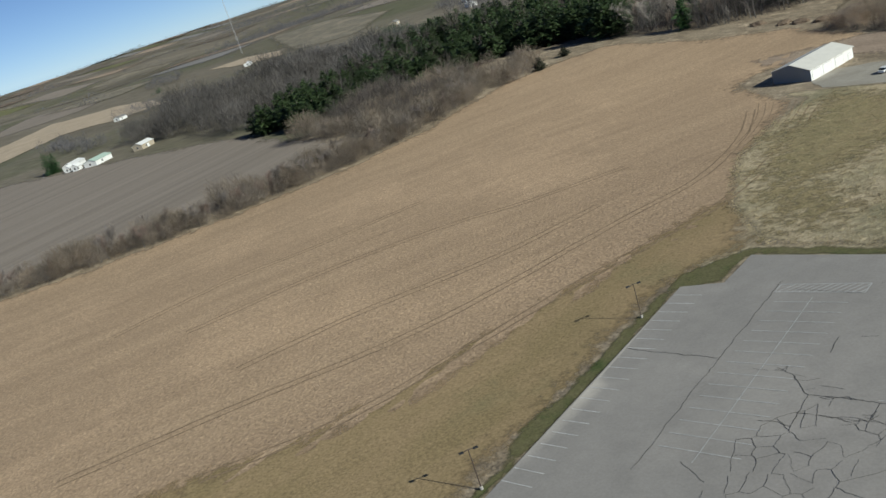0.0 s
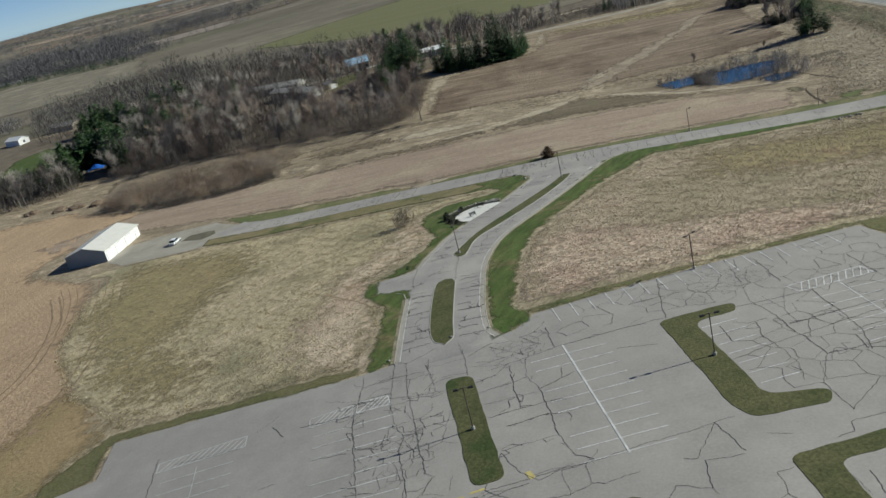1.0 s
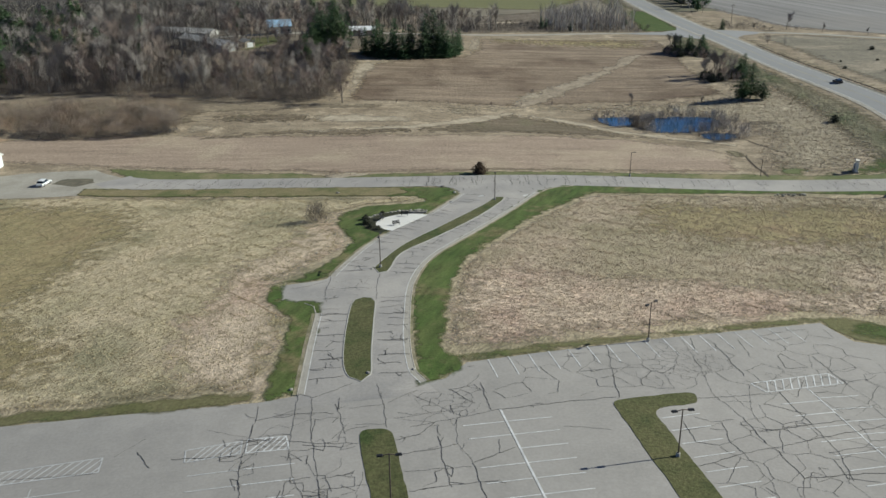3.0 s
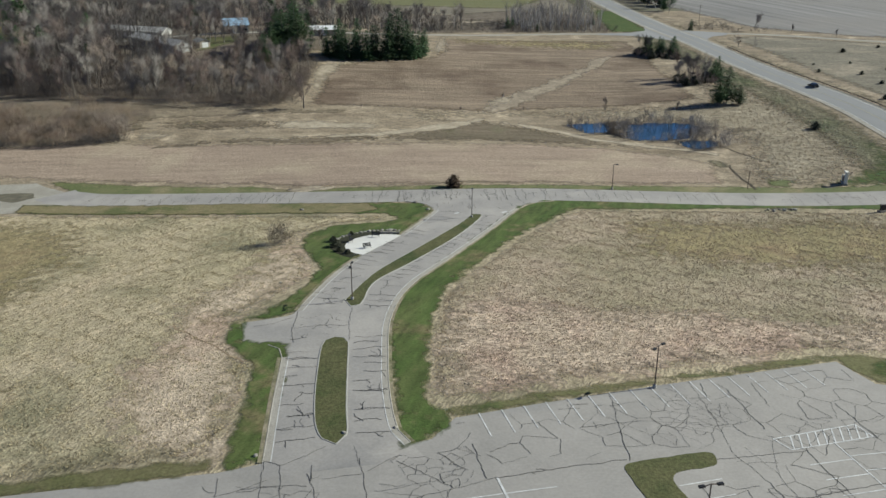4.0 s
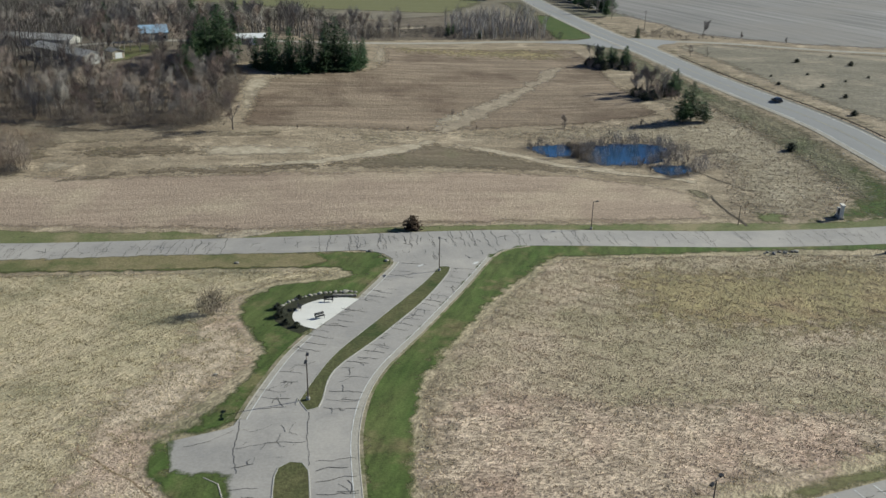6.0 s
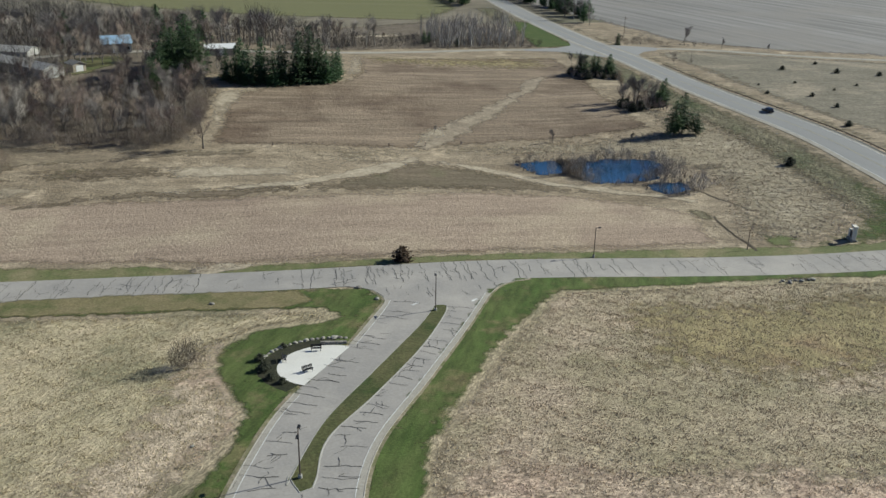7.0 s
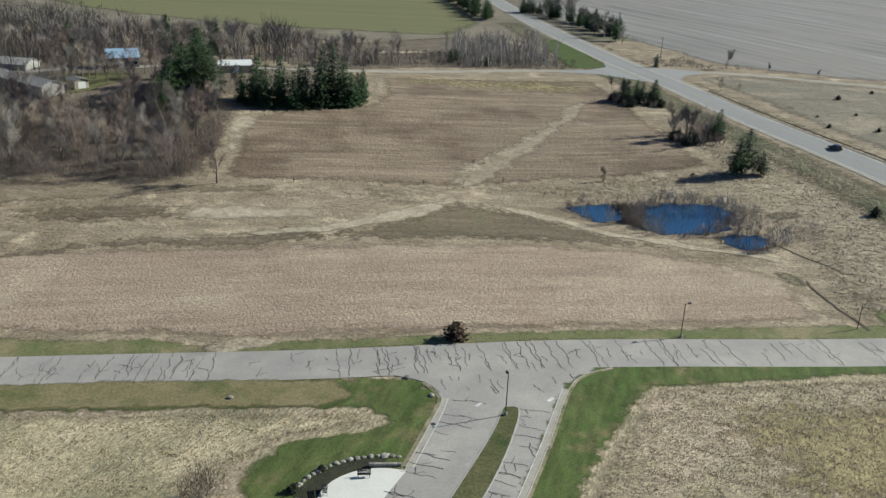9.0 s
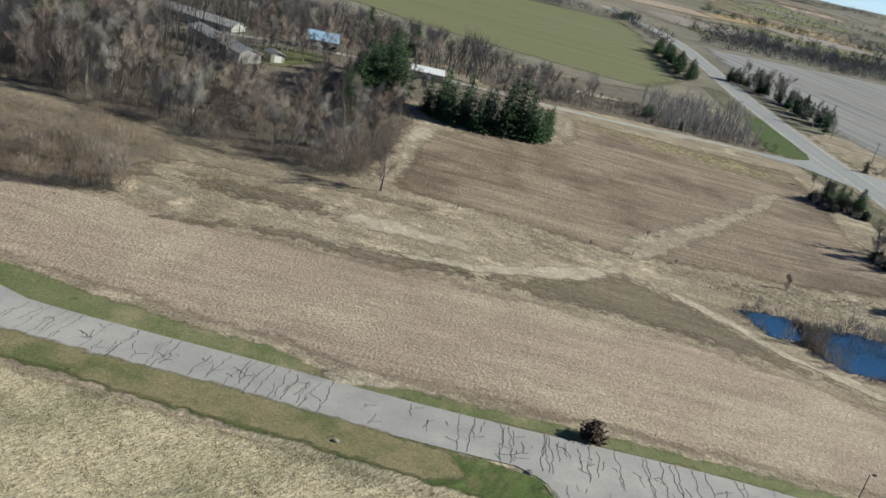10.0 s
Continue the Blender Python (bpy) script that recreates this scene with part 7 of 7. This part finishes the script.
bench(14.9, 119.6, 20)
bench(17.0, 126.3, -10)
bench(12.3, 124.4, 80)
wall_ = empty("stone_wall", 19.8, 128.0, None, -12)
for k in range(7):
    bm = bmesh.new()
    vs = box(bm, -1.9 + k * 0.55, -0.2, -0.1, -1.38 + k * 0.55, 0.2, 0.5)
    bmesh.ops.bevel(bm, geom=bm.edges[:], offset=0.03, segments=1, affect='EDGES')
    part("stone", bm, M_STONE, wall_)
tagged(wall_, "low dark grey stone garden wall", "wall")
for x, y, s in ((9.2, 122.0, 0.62), (9.8, 118.9, 0.45), (11.2, 117.2, 0.4), (9.0, 125.5, 0.5), (12.6, 129.0, 0.35)):
    planted(SHRUB[0], x, y, s, x, "dark shrubs in the bed")

# ---- entrance sign ----
M_SIGN = plain("cream_sign_stone", (0.70, 0.66, 0.58), 0.8, vary=0.08)
sign = empty("monument_sign", 131.8, 153.6, None, 70)
for name, dims, material in (("plinth", (-1.5, -0.55, -0.2, 1.5, 0.55, 0.45), M_STONE), ("pillar", (-1.35, -0.35, 0.45, -0.6, 0.35, 3.0), M_SIGN), ("pillar", (0.75, -0.35, 0.45, 1.35, 0.35, 2.1), M_SIGN), ("cap", (-1.5, -0.42, 3.0, 0.2, 0.42, 3.3), M_SIGN), ("sign_panel", (-0.6, -0.18, 0.6, 0.75, 0.18, 2.0), M_DARK)):
    bm = bmesh.new()
    box(bm, *dims)
    bmesh.ops.bevel(bm, geom=bm.edges[:], offset=0.03, segments=1, affect='EDGES')
    part(name, bm, material, sign)
tagged(sign, "cream stone entrance sign with a dark panel", "sign")
low = empty("low_sign", 128.6, 132.8, None, 8)
for name, dims, material in (("plinth", (-1.9, -0.5, -0.2, 1.9, 0.5, 0.4), M_STONE), ("sign_panel", (-1.6, -0.22, 0.4, 1.6, 0.22, 1.7), M_DARK), ("cap", (-1.75, -0.32, 1.7, 1.75, 0.32, 1.9), M_STONE)):
    bm = bmesh.new()
    box(bm, *dims)
    bmesh.ops.bevel(bm, geom=bm.edges[:], offset=0.03, segments=1, affect='EDGES')
    part(name, bm, material, low)
tagged(low, "low dark sign on a stone plinth beside the road", "sign")
for k in range(9):
    rock(103 + 0.85 * k, 137.4 + 0.5 * math.sin(2.3 * k), 0.28 + 0.1 * (k % 3), 60 + k, "rubble at the culvert")




def board_sign(x, y, turn):
    """A small notice: a dark board on a white frame with two posts."""
    g = empty("notice_board", x, y, z_at(x, y) + 0.12, turn)
    for sx in (-0.42, 0.42):
        bm = bmesh.new()
        box(bm, sx - 0.06, -0.06, -0.3, sx + 0.06, 0.06, 1.9)
        part("post", bm, M_WHITE, g, "white post")
    bm = bmesh.new()
    box(bm, -0.5, -0.09, 1.9, 0.5, 0.09, 2.02)
    part("cap", bm, M_WHITE, g)
    bm = bmesh.new()
    box(bm, -0.355, -0.04, 0.5, 0.355, 0.04, 1.88)
    part("panel", bm, M_DARK, g, "dark notice panel")
    return tagged(g, "dark notice board in a white frame on the grass island", "sign", "notice boards")


board_sign(4.6, 7.2, 10)
board_sign(15.9, 7.8, 10)


# ---- buildings ----
def building(name, x, y, turn, wide, long, eave, ridge, wall_m, roof_m, label, doors=(), windows=(), over=0.4):
    """A gabled building with its long side along its own y: walls, roof slopes, doors and windows."""
    b = empty(name, x, y, None, turn)
    bm = bmesh.new()
    hw, hl = wide / 2, long / 2
    foot = [(-hw, -hl), (hw, -hl), (hw, hl), (-hw, hl)]
    lo = [bm.verts.new((*p, -1.2)) for p in foot]
    hi = [bm.verts.new((*p, eave)) for p in foot]
    g1, g2 = bm.verts.new((0, -hl, ridge)), bm.verts.new((0, hl, ridge))
    for k in (1, 3):
        bm.faces.new((lo[k], lo[(k + 1) % 4], hi[(k + 1) % 4], hi[k]))
    bm.faces.new((lo[0], lo[1], hi[1], g1, hi[0]))
    bm.faces.new((lo[2], lo[3], hi[3], g2, hi[2]))
    part("wall", bm, wall_m, b)
    if name == "shed":
        for s in (-1, 1):
            bm = bmesh.new()
            yy = s * (hl + 0.03)
            bm.faces.new([bm.verts.new(p) for p in ((-hw, yy, -1.2), (hw, yy, -1.2), (hw, yy, eave), (0, yy, ridge), (-hw, yy, eave))][::s])
            bmesh.ops.solidify(bm, geom=bm.faces[:], thickness=0.02)
            part("gable_cladding", bm, M_SLATE, b, "slate-blue steel cladding")
    slope = (ridge - eave) / hw
    for s in (-1, 1):
        bm = bmesh.new()
        a, e = (0, ridge + 0.06), (s * (hw + over), eave - slope * over + 0.06)
        ring = [bm.verts.new((px, py, pz + dz)) for py in (-hl - over, hl + over) for px, pz, dz in ((a[0], a[1], 0), (e[0], e[1], 0), (e[0], e[1], 0.14), (a[0], a[1], 0.14))]
        for f in ((0, 1, 2, 3), (7, 6, 5, 4), (0, 4, 5, 1), (1, 5, 6, 2), (2, 6, 7, 3), (3, 7, 4, 0)):
            bm.faces.new([ring[k] for k in f])
        bmesh.ops.recalc_face_normals(bm, faces=bm.faces[:])
        part("roof", bm, roof_m, b)
    for side, pos, w, h, kind, m in [(*d, "door", M_WHITE) for d in doors] + [(*d, "window", M_GLASSY) for d in windows]:
        z0 = 0.05 if kind == "door" else 1.1
        fr = bmesh.new()
        pane = bmesh.new()
        if side in ("e", "w"):
            s = 1 if side == "e" else -1
            for bmx, g, t in ((fr, 0.12, 0.05), (pane, 0.0, 0.08)):
                xs = sorted((s * hw, s * (hw + t)))
                box(bmx, xs[0], pos - w / 2 - g, z0 - (g if kind == "window" else 0), xs[1], pos + w / 2 + g, z0 + h + g)
        else:
            s = 1 if side == "n" else -1
            for bmx, g, t in ((fr, 0.12, 0.05), (pane, 0.0, 0.08)):
                ys = sorted((s * hl, s * (hl + t)))
                box(bmx, pos - w / 2 - g, ys[0], z0 - (g if kind == "window" else 0), pos + w / 2 + g, ys[1], z0 + h + g)
        frame_ob = part(kind, fr, M_TRIM, b)
        part("panel" if kind == "door" else "pane", pane, m, frame_ob)
    return tagged(b, label, "building")


M_TRIM = plain("grey_trim", (0.45, 0.45, 0.45), 0.6)
M_GLASSY = plain("dark_window_glass", (0.02, 0.025, 0.03), 0.08)
M_BLUE = plain("pale_blue_roof", (0.32, 0.47, 0.62), 0.5, 0.1, vary=0.1)
M_GREYR = plain("grey_shingle_roof", (0.22, 0.21, 0.20), 0.9, vary=0.15)
M_PALER = plain("pale_grey_roof", (0.44, 0.425, 0.40), 0.7, vary=0.12)
M_GREENR = plain("pale_green_roof", (0.45, 0.58, 0.50), 0.5, vary=0.08)
M_SIDING = plain("weathered_white_siding", (0.42, 0.41, 0.385), 0.7, vary=0.25)
M_TAN = plain("tan_siding", (0.42, 0.36, 0.28), 0.8, vary=0.1)
building("shed", -95.6, 188.6, -9.5, 12.8, 21.5, 3.5, 5.3, M_WHITE, M_ROOFM, "long white steel shed with a cream roof", [("e", -8.0, 4.0, 2.9), ("e", -2.6, 4.0, 2.9), ("e", 3.6, 4.0, 2.9), ("e", 8.7, 1.1, 2.1)])
building("house", -51.5, 345.5, 39, 7.5, 35, 3.0, 4.4, M_SIDING, M_PALER, "long white single-storey house in the wood", [("w", 0, 1, 2.1)], [("w", -5, 1.4, 1.2), ("w", 4, 1.4, 1.2)])
building("house", -23, 374, 100, 7.5, 10.5, 3.6, 6.0, M_GREYR, M_BLUE, "house with a pale blue metal roof", [("w", 1, 1, 2.1)], [("w", -4, 1.4, 1.2)])
building("house", -70, 387, 64, 8, 38, 3.0, 4.6, M_SIDING, M_PALER, "long white house with a pale roof behind the trees", [("w", 0, 1, 2.1)], [("w", -6, 1.4, 1.2), ("w", 6, 1.4, 1.2), ("e", -4, 1.4, 1.2), ("e", 5, 1.4, 1.2)])
building("open_shed", -34.5, 341, 30, 4.5, 6, 2.4, 3.2, M_TAN, M_GREYR, "small grey shed with a pale roof beside the house", [("s", 0, 2.4, 2.0)])
building("garage", 15, 363, 92, 6, 11, 2.6, 3.9, M_TAN, M_WHITE, "low garage with a white roof", [("w", 0, 2.6, 2.2)])
for x, y, t, w, l, wm, rm, lab in ((-597, 147, 40, 11, 20, M_WHITE, M_WHITE, "white farm shed beside a harrowed field"), (-566, 152, 30, 12, 22, M_WHITE, M_GREENR, "farm building with a pale green roof"), (-583, 138, 35, 5, 7, M_WHITE, M_WHITE, "small white farm shed"), (-574, 140, 35, 5, 7, M_WHITE, M_WHITE, "small white farm shed"), (-548, 178, 30, 9, 18, M_TAN, M_WHITE, "farm shed with a pale roof"),
                                   (-244, 470, 60, 9, 16, M_WHITE, M_WHITE, "white house in distant trees"), (-219, 484, 70, 10, 24, M_TAN, M_GREYR, "long house with a grey roof"), (-663, 629, 60, 11, 22, M_WHITE, M_WHITE, "white farm building far off"), (-704, 835, 60, 9, 15, M_TAN, M_GREYR, "tan farmhouse with a grey roof"), (-672, 864, 60, 8, 12, M_WHITE, M_GREYR, "white farmhouse with a grey roof"), (-633, 877, 60, 9, 14, M_WHITE, M_WHITE, "white farm building far off"), (-603, 874, 50, 8, 12, M_TAN, M_WHITE, "farm shed with a pale roof"), (-601, 569, 60, 9, 24, M_WHITE, M_WHITE, "long white farm shed far off"), (-780, 930, 40, 9, 14, M_TAN, M_GREYR, "tan farmhouse with a grey roof"), (-664, 950, 50, 9, 16, M_TAN, M_GREYR, "tan farmhouse with a grey roof"), (-930, 505, 50, 10, 18, M_WHITE, M_WHITE, "white farm building far off"), (-715, 565, 30, 9, 16, M_TAN, M_GREYR, "tan farmhouse with a grey roof"), (-860, 300, 30, 9, 16, M_WHITE, M_GREYR, "white farmhouse far off")):
    building("farm_building", x, y, t, w * 0.85, l * 0.8, 3.2, 4.8, wm, rm, lab, [("e", 0, 2.4, 2.4)], [("e", -2.2, 1.2, 1.2), ("s", 0, 1.2, 1.2)])
tarp = empty("blue_tarp", -140, 314)
bm = bmesh.new()
for i in range(9):
    for j in range(7):
        bm.verts.new((i * 0.9 - 3.6, j * 0.8 - 2.4, 2.2 * math.exp(-((i - 4) ** 2 / 9 + (j - 3) ** 2 / 6)) + 0.25 * noise.noise(Vector((i, j, 0.3)))))
bm.verts.ensure_lookup_table()
for i in range(8):
    for j in range(6):
        bm.faces.new([bm.verts[k] for k in (i * 7 + j, (i + 1) * 7 + j, (i + 1) * 7 + j + 1, i * 7 + j + 1)])
bmesh.ops.solidify(bm, geom=bm.faces[:], thickness=0.05)
part("cover", bm, plain("blue_tarpaulin", (0.04, 0.22, 0.75), 0.4), tarp)
tagged(tarp, "bright blue tarpaulin over a heap", "tarp")
for k, (x, y) in enumerate(((-134, 253), (-127, 251), (-119, 250), (-112, 248.5), (-146, 256))):
    r = random.Random(k)
    bm = bmesh.new()
    bmesh.ops.create_icosphere(bm, subdivisions=3, radius=3.4)
    for v in bm.verts:
        v.co = Vector((v.co.x, v.co.y * 0.7, v.co.z * 0.42)) * (1 + 0.3 * noise.noise(v.co * 0.6 + Vector((k * 5, 0, 0))))
    ob = part("earth_mound", bm, M_EARTH)
    ob.matrix_world = pose(x, y, z_at(x, y) - 0.1, 0, 0, r.uniform(0, 90))
    tagged(ob, "heap of brown earth at the field's edge", "mound", "earth heaps")


# ---- vehicles ----
M_TYRE = plain("tyre_rubber", (0.02, 0.02, 0.02), 0.9)
M_RIM = plain("alloy_rim", (0.5, 0.5, 0.52), 0.35, 0.9)
M_LAMP = plain("headlight_glass", (0.7, 0.7, 0.7), 0.15)


def car(x, y, turn, paint, label, tall=1.5, long=4.6):
    """A saloon or sport utility car along its own x: body, cabin, wheels and lamps."""
    c = empty("car", x, y, z_at(x, y) + 0.11, turn)
    h, w = long / 2, 0.9
    shoulder = tall * 0.6
    bm = bmesh.new()
    prof = [(-h, 0.3), (-h, shoulder - 0.05), (-h + 0.3, shoulder), (h - 1.1, shoulder), (h - 0.1, shoulder - 0.2), (h, 0.5), (h, 0.3)]
    rows = [[bm.verts.new((px, s * w * (0.94 if pz > 0.7 else 1), pz)) for px, pz in prof] for s in (-1, 1)]
    for k in range(len(prof)):
        j = (k + 1) % len(prof)
        bm.faces.new((rows[0][k], rows[0][j], rows[1][j], rows[1][k]))
    bm.faces.new(rows[0][::-1])
    bm.faces.new(rows[1])
    bmesh.ops.recalc_face_normals(bm, faces=bm.faces[:])
    bmesh.ops.bevel(bm, geom=bm.edges[:], offset=0.06, segments=2, affect='EDGES')
    part("body", bm, paint, c)
    for name, inset, m, z0, z1 in (("windows", 0.0, M_GLASSY, shoulder - 0.02, tall - 0.06), ("roof", 0.12, paint, tall - 0.08, tall)):
        bm = bmesh.new()
        lo = [(-h + 0.35, -0.82), (h - 1.35, -0.82), (h - 1.35, 0.82), (-h + 0.35, 0.82)] if not inset else [(-h + 0.7, -0.68), (h - 2.0, -0.68), (h - 2.0, 0.68), (-h + 0.7, 0.68)]
        hi = [(-h + 0.7, -0.66), (h - 2.0, -0.66), (h - 2.0, 0.66), (-h + 0.7, 0.66)]
        a = [bm.verts.new((*p, z0)) for p in lo]
        b = [bm.verts.new((*p, z1)) for p in hi]
        bm.faces.new(b)
        for k in range(4):
            bm.faces.new((a[k], a[(k + 1) % 4], b[(k + 1) % 4], b[k]))
        part(name, bm, m, c)
    for wx in (-h + 0.85, h - 0.85):
        for s in (-1, 1):
            bm = bmesh.new()
            tube(bm, [(wx, s * 0.72, 0.33), (wx, s * 0.93, 0.33)], [0.33, 0.33], 14)
            tyre = part("wheel", bm, M_TYRE, c)
            bm = bmesh.new()
            tube(bm, [(wx, s * 0.9, 0.33), (wx, s * 0.945, 0.33)], [0.2, 0.19], 10)
            part("rim", bm, M_RIM, tyre)
    for s in (-1, 1):
        bm = bmesh.new()
        box(bm, h - 0.05, s * 0.65 - 0.15, 0.58, h + 0.02, s * 0.65 + 0.15, 0.7)
        part("headlight", bm, M_LAMP, c)
    return tagged(c, label, "car")


P_WHITE = plain("white_car_paint", (0.75, 0.76, 0.76), 0.3, vary=0.02)
P_BLACK = plain("black_car_paint", (0.015, 0.016, 0.02), 0.25, vary=0.02)
car(-70.6, 177.2, 78, P_WHITE, "white car parked on the gravel loop")
car(187.5, 262, 92, P_BLACK, "dark car on the highway")

# ---- guard rail ----
rail = empty("guard_rail", 0, 0, 0)
GL = [p for p in HWY if 205 < p[1] < 352]
for k, ((x, y), (x2, y2)) in enumerate(zip(GL, GL[1:])):
    d = Vector((x2 - x, y2 - y)).normalized()
    for j in range(2):
        px, py = x + (x2 - x) * j / 2 + d.y * 8.0, y + (y2 - y) * j / 2 - d.x * 8.0
        bm = bmesh.new()
        z = z_at(px, py)
        box(bm, px - 0.08, py - 0.08, z - 0.2, px + 0.08, py + 0.08, z + 0.75)
        part("post", bm, M_WOOD, rail)
bm = bmesh.new()
prof = [(0.0, 0.45), (0.05, 0.52), (0.0, 0.6), (0.05, 0.68), (0.0, 0.75), (-0.03, 0.75), (-0.03, 0.45)]
rows = []
for k, (x, y) in enumerate(GL):
    x2, y2 = GL[min(k + 1, len(GL) - 1)]
    x1, y1 = GL[max(k - 1, 0)]
    d = Vector((x2 - x1, y2 - y1)).normalized()
    px, py = x + d.y * 7.88, y - d.x * 7.88
    rows.append([bm.verts.new((px - d.y * o, py + d.x * o, z_at(px, py) + hh)) for o, hh in prof])
for a, b in zip(rows, rows[1:]):
    for j in range(len(prof)):
        bm.faces.new((a[j], b[j], b[(j + 1) % len(prof)], a[(j + 1) % len(prof)]))
part("rail", bm, plain("weathered_rail", (0.10, 0.08, 0.065), 0.7, 0.2), rail)
tagged(rail, "dark weathered steel guard rail on wooden posts", "guard rail")
